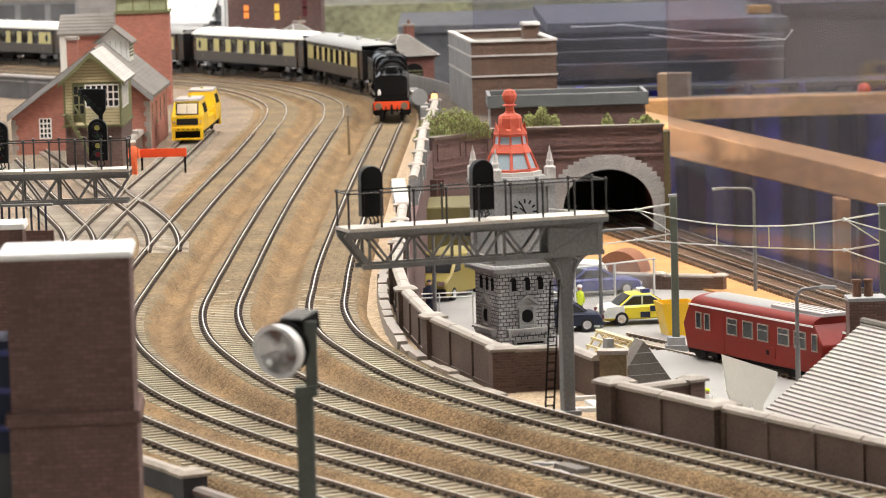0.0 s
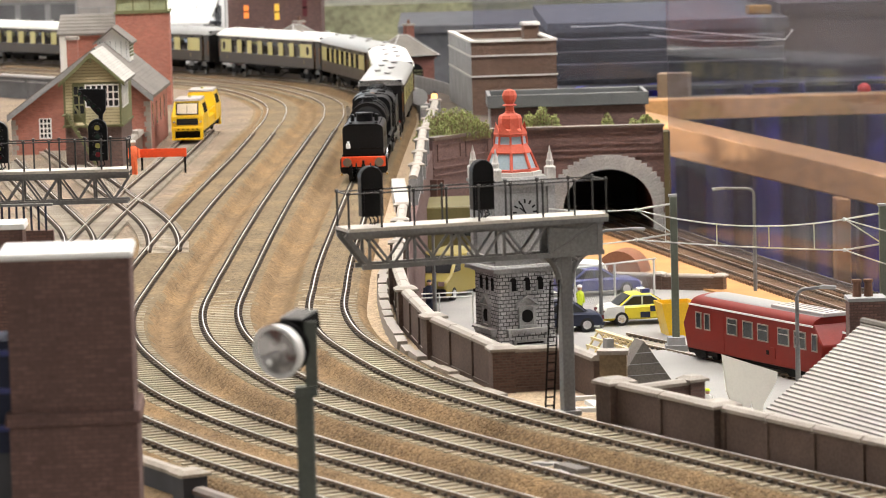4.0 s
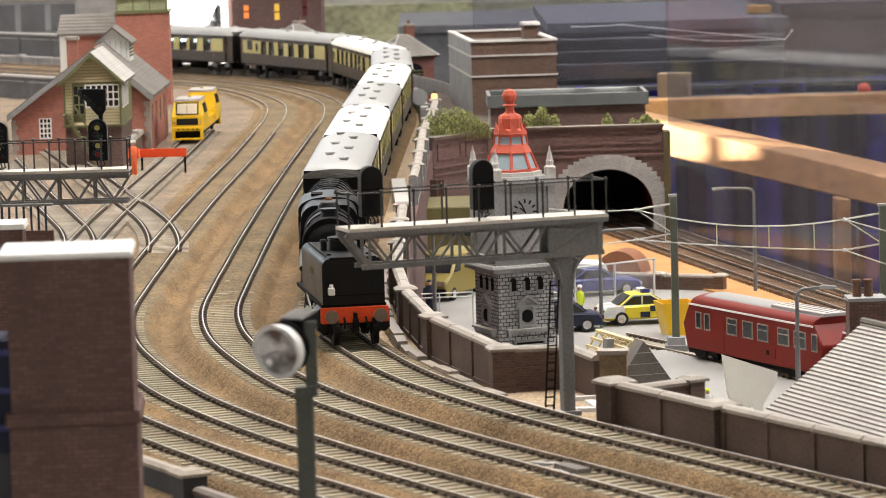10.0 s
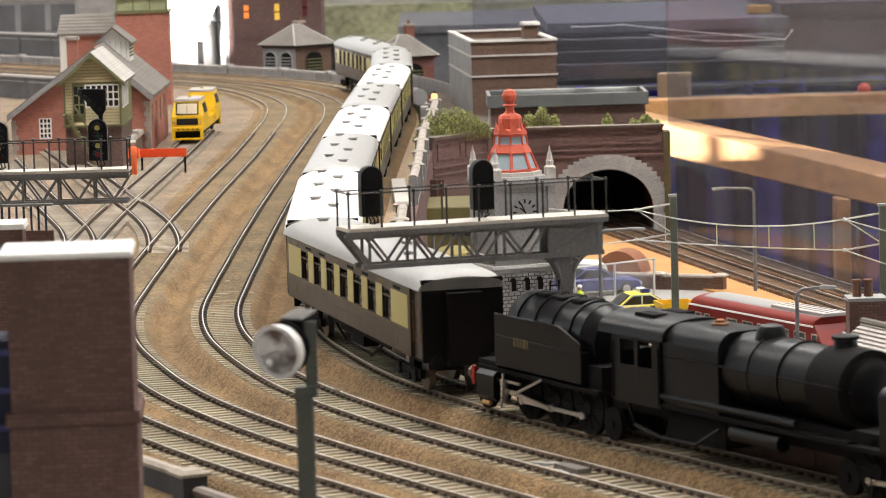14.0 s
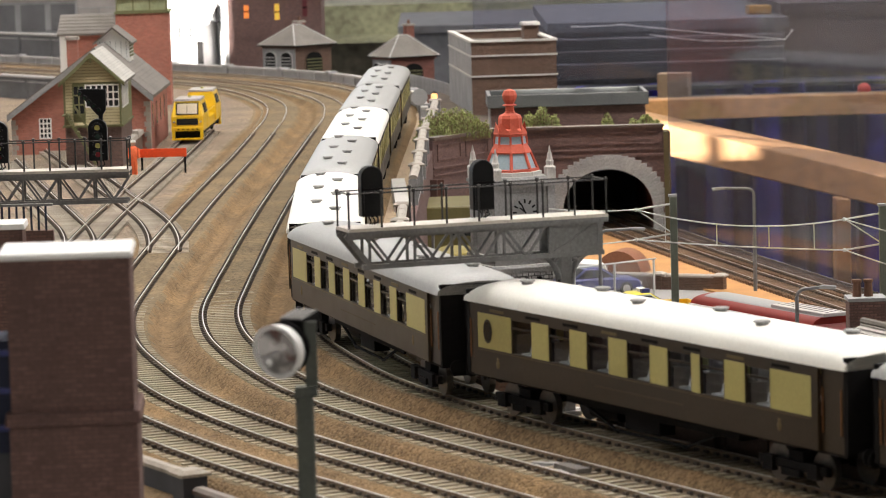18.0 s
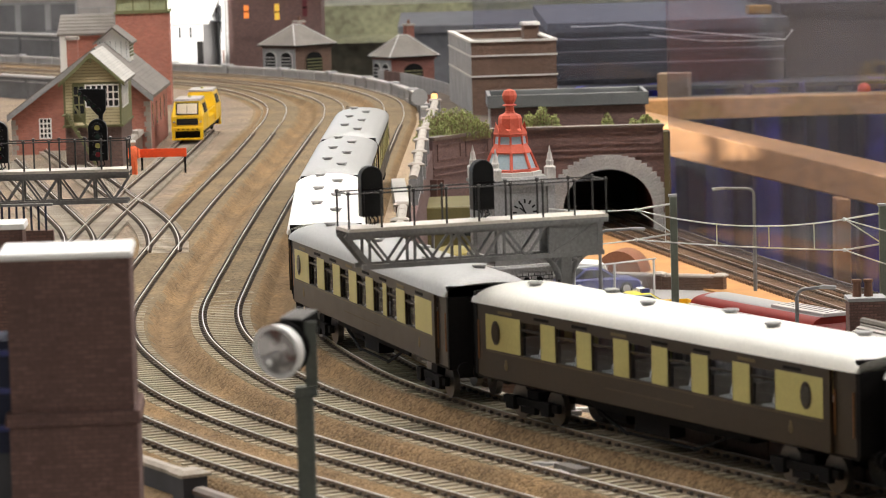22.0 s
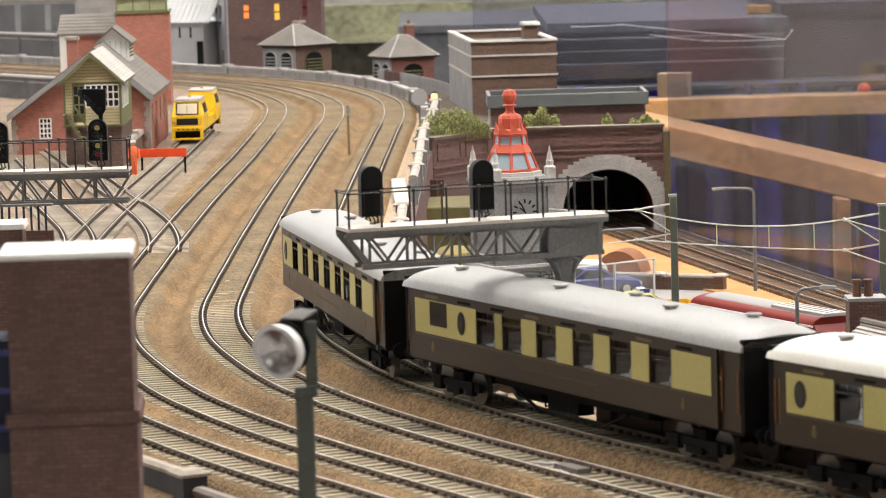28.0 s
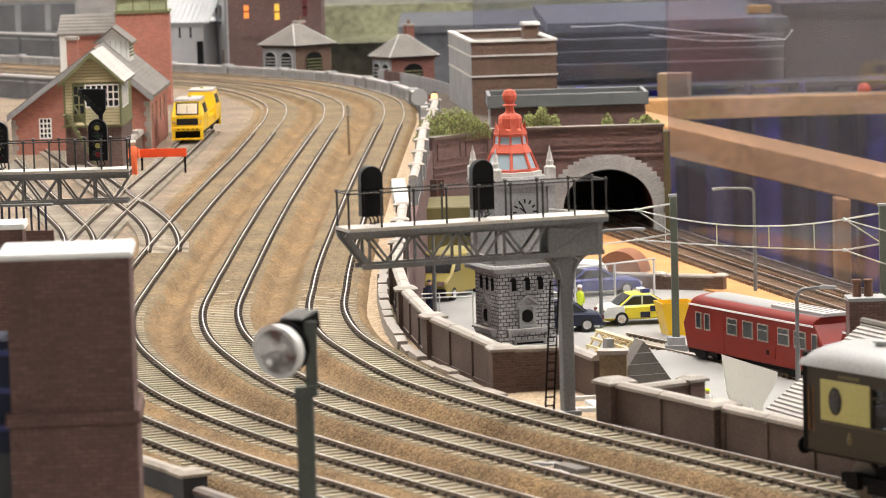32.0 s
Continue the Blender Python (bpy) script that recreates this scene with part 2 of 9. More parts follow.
CHAIR = mat("rail_chair", (0.085, 0.066, 0.052), 0.8)
STREET = mat("street_tarmac", (0.29, 0.276, 0.26), 0.9, vary=0.12, big=25, bump=0.3)
BRICK_DARK = brick_mat("dark_brick", (0.155, 0.094, 0.078), (0.15, 0.115, 0.10))
BRICK_BROWN = brick_mat("brown_brick", (0.135, 0.078, 0.055), (0.16, 0.115, 0.09))
BRICK_RED = brick_mat("red_brick", (0.40, 0.150, 0.110), (0.38, 0.19, 0.145), depth=0.0001, vary=0.14)
STONE_BRICK = brick_mat("grey_stone_blocks", (0.42, 0.41, 0.405), (0.07, 0.068, 0.067), course=0.0022, length=0.0037, joint=0.13, depth=0.0006, vary=0.4)
COPING = mat("coping_stone", (0.335, 0.295, 0.255), 0.85, dust=0.2)
STONE_GREY = mat("grey_stone", (0.33, 0.325, 0.32), 0.85, vary=0.3, dust=0.4)
STONE_PALE = mat("pale_stone", (0.55, 0.53, 0.50), 0.85, dust=0.3)
SLATE = mat("slate_grey", (0.165, 0.148, 0.131), 0.9, vary=0.25, dust=0.06, spec=0.2)
GREY_METAL = mat("grey_paint", (0.185, 0.185, 0.187), 0.55, vary=0.25, dust=0.35)
WALKWAY = mat("walkway_board", (0.60, 0.56, 0.50), 0.9, dust=0.6)
BLACK = mat("black_paint", (0.007, 0.007, 0.008), 0.34, vary=0.3, spec=0.22)
BLACK_MATT = mat("black_matt", (0.010, 0.009, 0.009), 0.8, spec=0.12)
RED_PAINT = mat("red_paint", (0.36, 0.022, 0.014), 0.5, coat=0.05, spec=0.25)
ORANGE_RED = mat("orange_red_paint", (0.80, 0.085, 0.022), 0.5, spec=0.25)
WHITE = mat("white_paint", (0.8, 0.79, 0.76), 0.6, vary=0.06)
CREAM = mat("coach_cream", (0.50, 0.445, 0.155), 0.4, vary=0.08, bump=0.03, coat=0.3)
UMBER = mat("coach_umber", (0.036, 0.024, 0.0125), 0.42, vary=0.15, bump=0.03, coat=0.22, spec=0.3)
ROOF_WHITE = mat("coach_roof_white", (0.83, 0.81, 0.74), 0.5, vary=0.06, bump=0.05)
ROOF_GREY = mat("coach_roof_grey", (0.35, 0.345, 0.33), 0.42, vary=0.14, bump=0.03, coat=0.08)
GLASS = glass_mat("window_glass")
STEEL = mat("bright_steel", (0.65, 0.65, 0.66), 0.3, 1.0, bump=0.05)
YELLOW = mat("yellow_paint", (0.80, 0.50, 0.012), 0.4, vary=0.08, coat=0.2)
GOLD = mat("gold_paint", (0.6, 0.36, 0.1), 0.35, 0.6)
PINE = mat("pine_timber", (0.44, 0.235, 0.095), 0.5, vary=0.34, big=9, fine=120, coat=0.3)
LEAF = mat("hedge_green", (0.27, 0.29, 0.105), 0.9, vary=0.5, big=200)


def fold_shade_cloth(name, dark, bright):
    """Cloth with the light and shade of folds painted in as upright bands of uneven width."""
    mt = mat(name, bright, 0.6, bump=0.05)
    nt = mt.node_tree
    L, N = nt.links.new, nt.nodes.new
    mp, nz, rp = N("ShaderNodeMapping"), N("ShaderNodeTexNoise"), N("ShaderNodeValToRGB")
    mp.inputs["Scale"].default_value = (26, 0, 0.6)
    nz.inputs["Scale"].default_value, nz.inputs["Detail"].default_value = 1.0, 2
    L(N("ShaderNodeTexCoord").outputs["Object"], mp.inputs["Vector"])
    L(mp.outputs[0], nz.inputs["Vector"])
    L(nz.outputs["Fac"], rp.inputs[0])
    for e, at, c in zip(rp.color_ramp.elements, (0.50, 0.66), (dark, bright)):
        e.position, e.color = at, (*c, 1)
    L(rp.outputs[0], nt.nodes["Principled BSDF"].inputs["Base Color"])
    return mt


# dark and bright blues paint in the shaded and lit folds
BLUE_CLOTH = fold_shade_cloth("blue_drape", (0.036, 0.032, 0.105), (0.11, 0.11, 0.90))
HALL_GREY = mat("hall_wall", (0.78, 0.77, 0.75), 0.9, vary=0.1, big=2, fine=30)
HALL_FLOOR = mat("hall_floor", (0.36, 0.345, 0.33), 0.6, vary=0.15, big=2, fine=30)
CEILING = mat("hall_ceiling", (0.7, 0.69, 0.67), 0.9, vary=0.05, big=2, fine=30)
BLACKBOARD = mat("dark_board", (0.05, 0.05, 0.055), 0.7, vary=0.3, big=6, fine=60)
ORANGE_BED = mat("orange_trackbed", (0.47, 0.235, 0.085), 0.9, vary=0.25, big=30)


# ---- the way of the main line ----
CTRL = [(-2.54, 6.90), (-1.63, 5.60), (-1.00, 4.67), (-0.476, 3.955), (-0.288, 3.703), (-0.199, 3.580), (-0.122, 3.440), (-0.071, 3.270),
        (-0.045, 3.110), (-0.0385, 2.960), (-0.0425, 2.700), (-0.0492, 2.370), (-0.0545, 2.000), (-0.0562, 1.700),
        (-0.0540, 1.590), (-0.0450, 1.510), (-0.0335, 1.456), (-0.0100, 1.370), (0.0135, 1.312), (0.0430, 1.250),
        (0.0815, 1.180), (0.1375, 1.081), (0.215, 0.955), (0.36, 0.77), (0.62, 0.56), (1.05, 0.40), (1.7, 0.34), (3.0, 0.34)]


def spline(ctrl, step=0.004):
    """A smooth way through the points, at even steps of length, with its length."""
    P = np.array(ctrl, float)
    d = np.r_[0, np.cumsum(np.hypot(*np.diff(P, axis=0).T))]
    T = np.gradient(P, d, axis=0)
    out = []
    for i in range(len(P) - 1):
        h = d[i + 1] - d[i]
        t = np.linspace(0, 1, max(int(h / 0.002), 4), endpoint=False)[:, None]
        out.append((2 * t**3 - 3 * t**2 + 1) * P[i] + (t**3 - 2 * t**2 + t) * h * T[i]
                   + (-2 * t**3 + 3 * t**2) * P[i + 1] + (t**3 - t**2) * h * T[i + 1])
    Q = np.vstack(out + [P[-1:]])
    for k in range(30):
        Q[1:-1] = (Q[:-2] + 2 * Q[1:-1] + Q[2:]) / 4
    s = np.r_[0, np.cumsum(np.hypot(*np.diff(Q, axis=0).T))]
    u = np.arange(0, s[-1], step)
    return np.c_[np.interp(u, s, Q[:, 0]), np.interp(u, s, Q[:, 1])]


STEP = 0.004
MAIN = spline(CTRL)
TAN = np.gradient(MAIN, axis=0)
TAN /= np.hypot(*TAN.T)[:, None]


def on_line(s, off=0.0):
    """Place and heading (radians) at s metres along the main line, off metres to the picture's left of it."""
    i = s / STEP
    a = int(max(0, min(len(MAIN) - 2, math.floor(i))))
    p = MAIN[a] + (MAIN[a + 1] - MAIN[a]) * (i - a)
    t = TAN[a] + (TAN[a + 1] - TAN[a]) * min(max(i - a, 0), 1)
    return p[0] + t[1] * off, p[1] - t[0] * off, math.atan2(t[1], t[0])


def s_at_y(y):
    """Length along the line where it first comes down to that y."""
    return float(np.argmax(MAIN[:, 1] <= y)) * STEP


def spread_way(table, y0, y1, step=2):
    """Points of a running line whose distance from the main line changes along it."""
    a, b = int(s_at_y(y0) / STEP), int(s_at_y(y1) / STEP)
    ys, offs = zip(*sorted(table))
    out = []
    for i in range(a, b, step):
        off = float(np.interp(MAIN[i, 1], ys, offs))
        out.append((MAIN[i, 0] + TAN[i, 1] * off, MAIN[i, 1] - TAN[i, 0] * off, 0.0))
    for _ in range(6):
        P = np.array(out)
        P[1:-1] = (P[:-2] + 2 * P[1:-1] + P[2:]) / 4
        out = [tuple(float(c) for c in p) for p in P]
    return out


def offset_way(off, y0, y1, z=0.0, step=2):
    """Points along a way beside the main line, off metres to the picture's left of it."""
    a, b = int(s_at_y(y0) / STEP), int(s_at_y(y1) / STEP)
    return [(MAIN[i, 0] + TAN[i, 1] * off, MAIN[i, 1] - TAN[i, 0] * off, z) for i in range(a, b, step)]


# ---- setting: hall, boards, ground ----
STREET_Z = -0.08
part("hall_floor", Mesh().box(-6, 6, -5, 9, -1.2, -1.1), HALL_FLOOR)["kind"] = "structure"
# ceiling in strips that run with the sun; three holes are added to shape its patches
LEAN = SUN_WAY.x / SUN_WAY.y
V_CUTS = (-18.0, -3.2465, -3.1106, -1.9872, -1.9306, -1.9161, -1.8881, 12.0)
Y_CUTS = (-5.1, -2.20, -2.02, -1.10, -0.78, 9.1)
OPEN_CELLS = {(3, 1), (5, 1), (1, 3)}
roof_mesh = Mesh()
for i in range(len(V_CUTS) - 1):
    for j in range(len(Y_CUTS) - 1):
        if (i, j) not in OPEN_CELLS:
            (va, vb), (ya, yb) = V_CUTS[i:i + 2], Y_CUTS[j:j + 2]
            roof_mesh.prism([(va + ya * LEAN, ya), (vb + ya * LEAN, ya), (vb + yb * LEAN, yb), (va + yb * LEAN, yb)], 2.4, 2.42, "z")
part("hall_ceiling", roof_mesh, CEILING)["kind"] = "structure"
for nm, b in (("hall_wall_north", (-6, 6, 9, 9.1)), ("hall_wall_south", (-6, 6, -5.1, -5)), ("hall_wall_east", (6, 6.1, -5, 9)), ("hall_wall_west", (-6.1, -6, -5, 9))):
    part(nm, Mesh().box(*b, -1.1, 2.4), HALL_GREY)["kind"] = "structure"


def sun_mask_mat(name, stops):
    """Unseen sheet that lets more or less of the sun through along its length."""
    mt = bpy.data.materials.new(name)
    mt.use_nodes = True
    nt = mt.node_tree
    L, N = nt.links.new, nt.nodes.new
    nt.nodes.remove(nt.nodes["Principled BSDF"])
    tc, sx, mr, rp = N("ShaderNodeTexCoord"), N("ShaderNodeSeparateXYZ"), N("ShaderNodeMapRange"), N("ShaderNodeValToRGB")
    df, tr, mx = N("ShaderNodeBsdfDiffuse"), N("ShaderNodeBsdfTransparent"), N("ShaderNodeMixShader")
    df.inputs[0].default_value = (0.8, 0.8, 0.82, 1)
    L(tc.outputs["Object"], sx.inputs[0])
    mr.inputs["From Min"].default_value, mr.inputs["From Max"].default_value = -SUN_MASK_LEN / 2, SUN_MASK_LEN / 2
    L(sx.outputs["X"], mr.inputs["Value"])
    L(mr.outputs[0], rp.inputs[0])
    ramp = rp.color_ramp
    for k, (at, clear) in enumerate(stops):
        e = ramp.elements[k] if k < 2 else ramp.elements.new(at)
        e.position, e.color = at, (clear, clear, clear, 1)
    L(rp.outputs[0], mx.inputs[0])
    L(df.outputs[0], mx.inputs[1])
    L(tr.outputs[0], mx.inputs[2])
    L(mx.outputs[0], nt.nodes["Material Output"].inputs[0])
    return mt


SUN_MASK_LEN, SUN_MASK_SPEED = 20.0, 0.5
SUN_MASK_WAY = Vector((0.414, 0.144, 0.9325)).normalized()
SUN_MASK_HOME = Vector((-3.70, -1.52, 2.41)) - SUN_WAY * 30
# clearness of the added sheet by the second at which it stands before the sun
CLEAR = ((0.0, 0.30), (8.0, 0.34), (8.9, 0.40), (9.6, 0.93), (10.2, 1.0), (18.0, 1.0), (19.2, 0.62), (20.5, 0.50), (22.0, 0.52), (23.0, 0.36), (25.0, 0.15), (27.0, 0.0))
sun_mask_m = sun_mask_mat("sun_mask_sheet", [(0.5 + (16.0 - t) * SUN_MASK_SPEED / SUN_MASK_LEN, c) for t, c in reversed(CLEAR)])
# unseen blocker outside, added to bring the sun patches on and off
SUN_MASK = tagged(part("cloud", Mesh().box(-SUN_MASK_LEN / 2, SUN_MASK_LEN / 2, -4, 4, -0.15, 0.15, taper=0.1), sun_mask_m), "unseen sheet drifting outside, added to time the sun patches", "cloud", kind="structure")


def sun_mask_pose(t):
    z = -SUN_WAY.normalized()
    x = (SUN_MASK_WAY - z * SUN_MASK_WAY.dot(z)).normalized()
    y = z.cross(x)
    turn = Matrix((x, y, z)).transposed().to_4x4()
    return Matrix.Translation(SUN_MASK_HOME + x * SUN_MASK_SPEED * (t - 16.0)) @ turn


def sheet(name, rows, material, kind="structure", pick=None):
    """A ground sheet from rows of points."""
    n = len(rows[0])
    me = bpy.data.meshes.new(name)
    vs = [p for r in rows for p in r]
    fs = [(i * n + j, i * n + j + 1, (i + 1) * n + j + 1, (i + 1) * n + j) for i in range(len(rows) - 1) for j in range(n - 1)]
    me.from_pydata(vs, [], fs)
    for mt in (material if isinstance(material, list) else [material]):
        me.materials.append(mt)
    if pick:
        me.polygons.foreach_set("material_index", [pick(i, j) for i in range(len(rows) - 1) for j in range(n - 1)])
    me.polygons.foreach_set("use_smooth", [True] * len(me.polygons))
    ob = new(name, me)
    ob["kind"] = kind
    return ob


OFFS = [-0.0245 + 0.0025 * k for k in range(81)]
TRACK_OFFS = (0.0, 0.0492, 0.0965, 0.1345)


def bed_height(off, y=0.0):
    if off > 0.116 and y > 1.70:
        return -0.0040
    near = min(abs(off - o) for o in (TRACK_OFFS[0], TRACK_OFFS[1] + 0.001, TRACK_OFFS[2] + 0.002, TRACK_OFFS[3]))
    return -0.0023 + 0.00062 * max(0.0, min(1.0, (y - 1.40) / 0.4)) - 0.0052 * max(0.0, min(1.0, (near - 0.0160) / 0.0052))


rows = []
for i in range(int(s_at_y(4.2) / STEP), len(MAIN) - 40, 1):
    y_here = MAIN[i, 1]
    row = []
    for o in (min(v, 0.127) if y_here > 3.35 else v for v in OFFS):
        x, y = MAIN[i, 0] + TAN[i, 1] * o, MAIN[i, 1] - TAN[i, 0] * o
        h = bed_height(o, y) + 0.00025 * noise.noise((x * 160, y * 160, 0)) + 0.00012 * noise.noise((x * 45, y * 45, 3))
        row.append((x, y, h))
    rows.append(row)


def bed_kind(i, j):
    """Shoulder, bed between the sleeper ends, or the yard's paler tint."""
    o = OFFS[j] + 0.00125 + 0.0009 * noise.noise((rows[i][j][0] * 90, rows[i][j][1] * 90, 5.0))
    if o > 0.122 and rows[i][j][1] > 1.70:
        return 2
    return 1 if min(abs(o - q) for q in TRACK_OFFS) < 0.0146 else 0


sheet("trackbed", rows, [BALLAST, BALLAST_BED, BALLAST_YARD], pick=bed_kind)


def wall_x(y, extra=0.0):
    """x of the board's edge beside the main line at y."""
    i = int(s_at_y(y) / STEP)
    return float(MAIN[i, 0] - TAN[i, 1] * (0.026 + extra))


rows = []
for y in [1.60 + 0.04 * j for j in range(140)]:
    xr = wall_x(min(y, 6.5), -0.01)
    rows.append([(xr - 0.01 - (k / 40.0) ** 1.5 * (3.0 + xr), y, -0.0080 if k < 5 else -0.0044 - 0.020 * max(0.0, min(1.0, (y - 2.90) / 0.25)) * max(0.0, min(1.0, (-0.33 - (xr - 0.01 - (k / 40.0) ** 1.5 * (3.0 + xr))) / 0.05))) for k in range(41)])
sheet("ground", rows, BALLAST_YARD)
part("street", Mesh().prism([(-0.3, 1.0), (0.62, 1.0), (0.2785, 2.1715), (0.1785, 2.5635), (0.1785, 3.35), (-0.3, 3.35)], STREET_Z - 0.02, STREET_Z, "z"), STREET)["kind"] = "structure"
part("front_board", Mesh().box(-1.6, 0.02, 0.35, 1.62, -0.13, -0.10), STREET)["kind"] = "structure"


# ---- tracks ----
RAIL_SEC = [(0.00016, 0.0), (0.00028, -0.0001), (0.00036, -0.0003), (0.00036, -0.0006), (0.00022, -0.0008), (0.00022, -0.0016), (0.0008, -0.0019), (-0.0008, -0.0019), (-0.00022, -0.0016), (-0.00022, -0.0008), (-0.00036, -0.0006), (-0.00036, -0.0003), (-0.00028, -0.0001), (-0.00016, 0.0)]
HEAD_FACES = (0, 12, 13)


def rail(track, pts):
    m = Mesh()
    m.sweep(pts, RAIL_SEC)
    n = len(RAIL_SEC)
    for k, f in enumerate(m.f):
        if len(f) == 4 and k % n in HEAD_FACES:
            m.m[k] = 1
    return part("rail", m, [RAIL_SIDE, RAIL_TOP], track, smooth=True)


def sleeper_mesh(mt):
    m = Mesh()
    m.box(-0.0014, 0.0014, -0.0138, 0.0138, -0.0040, -0.0019)
    m.slot = 1
    for g in (-0.00825, 0.00825):
        m.box(-0.0010, 0.0010, g - 0.0016, g + 0.0016, -0.0019, -0.0015, taper=0.0002)
        for e in (-1, 1):
            m.box(-0.0009, 0.0009, g + e * 0.0012 - 0.0007, g + e * 0.0012 + 0.0007, -0.0016, -0.0008)
    return m.build("sleeper", [mt, CHAIR])


SLEEPER_ME = sleeper_mesh(SLEEPER)
SLEEPER_RUST = sleeper_mesh(mat("rusty_sleeper", (0.16, 0.10, 0.06), 0.9, each=0.2))


def lay_track(name, way, label, pitch=0.0062, limit=300, src=None):
    """Two rails and their sleepers along a centre way of (x, y, z) points."""
    tr = thing(name, pose(0, 0, 0), label, "railway track", kind="structure")
    P = np.array(way)
    T = np.gradient(P[:, :2], axis=0)
    T /= np.hypot(*T.T)[:, None]
    for g in (-0.00825, 0.00825):
        rail(tr, [(p[0] + t[1] * g, p[1] - t[0] * g, p[2]) for p, t in zip(P, T)])
    s = np.r_[0, np.cumsum(np.hypot(*np.diff(P[:, :2], axis=0).T))]
    places = np.arange(s[-1] - pitch, 0, -pitch)
    far = Mesh()
    src = src or SLEEPER_ME
    for k, u in enumerate(places):
        x, y, z = (float(np.interp(u, s, P[:, c])) for c in range(3))
        i = int(np.searchsorted(s, u)) - 1
        a = math.atan2(T[i, 1], T[i, 0]) + random.uniform(-0.02, 0.02)
        mm = Matrix.Translation((x, y, z)) @ Matrix.Rotation(a, 4, "Z")
        if k < limit:
            part("sleeper", src, None, tr, at=mm)
        else:
            far.box(-0.0014, 0.0014, -0.0138, 0.0138, -0.0040, -0.0019, m=mm)
    if far.v:
        part("sleepers", far, SLEEPER, tr)["kind"] = "stuff"
    return tr


lay_track("track_1", offset_way(TRACK_OFFS[0], 4.6, 1.0), "main line track with rusty rails and grey sleepers in ballast")
SPREAD_2 = ((4.6, 0.0560), (3.30, 0.0545), (3.10, 0.0520), (2.95, 0.0512), (2.60, 0.0508), (2.35, 0.0502), (2.15, 0.0503), (1.95, 0.0500), (1.80, 0.0490), (1.65, 0.0500), (1.50, 0.0490), (1.0, 0.0492))
SPREAD_3 = ((4.6, 0.1040), (3.20, 0.1030), (3.00, 0.1012), (2.85, 0.1005), (2.70, 0.0985), (2.50, 0.0972), (2.15, 0.0992), (1.95, 0.0992), (1.80, 0.0985), (1.65, 0.0995), (1.45, 0.0970), (1.0, 0.0965))
lay_track("track_2", spread_way(SPREAD_2, 4.6, 1.0), "curved track with bright rails and weathered sleepers in ballast")
lay_track("track_3", spread_way(SPREAD_3, 4.6, 1.0), "curved track with worn rails and sleepers in brown ballast")
lay_track("track_4", offset_way(TRACK_OFFS[3], 1.75, 1.0), "outer curved track beside the low brick wall")


# ---- the train ----
COACH_LEN, COACH_PITCH, LOCO_LEN = 0.241, 0.2545, 0.345
SEAT = mat("dark_seat", (0.20, 0.17, 0.16), 0.9)
UMBER_PALE = mat("worn_umber_lettering", (0.062, 0.045, 0.022), 0.6)
BRASS = mat("dull_brass_rail", (0.25, 0.115, 0.045), 0.5, 0.4)
DARK_PANE = mat("dark_coach_pane", (0.030, 0.028, 0.024), 0.2, bump=0, coat=0.3)
DULL_GOLD = mat("dull_gold_lettering", (0.13, 0.098, 0.04), 0.6)


def arc_roof(w, z0, rise, n=12):
    return [(w / 2 * math.cos(math.pi * k / n), z0 + rise * math.sin(math.pi * k / n) ** 0.75) for k in range(n + 1)]


def wheel(name, parent, x, y, r, m_rim=BLACK_MATT, t=0.0024):
    m = Mesh()
    m.cyl((x, y - t / 2, r), (x, y + t / 2, r), r, n=18)
    m.cyl((x, y - t / 2 - 0.0008, r), (x, y + t / 2 + 0.0008, r), r * 0.25, n=8)
    return part(name, m, m_rim, parent)


WHEEL_STEEL = mat("dark_wheel_steel", (0.16, 0.15, 0.14), 0.32, 0.8, bump=0)


def bogie(parent, x):
    m = Mesh()
    for e in (-1, 1):
        m.box(x - 0.019, x + 0.019, e * 0.0125 - 0.001, e * 0.0125 + 0.001, 0.0055, 0.0085)
        for k in (-0.0125, 0.0125):
            m.box(x + k - 0.0028, x + k + 0.0028, e * 0.0135 - 0.0012, e * 0.0135 + 0.0012, 0.004, 0.009)
        m.box(x - 0.005, x + 0.005, e * 0.0135 - 0.001, e * 0.0135 + 0.001, 0.0035, 0.006)
    m.box(x - 0.004, x + 0.004, -0.012, 0.012, 0.006, 0.0115)
    b = part("bogie", m, BLACK_MATT, parent)
    for k in (-0.0125, 0.0125):
        for e in (-1, 1):
            wheel("wheel", b, x + k, e * 0.0085, 0.0064, WHEEL_STEEL)
    return b


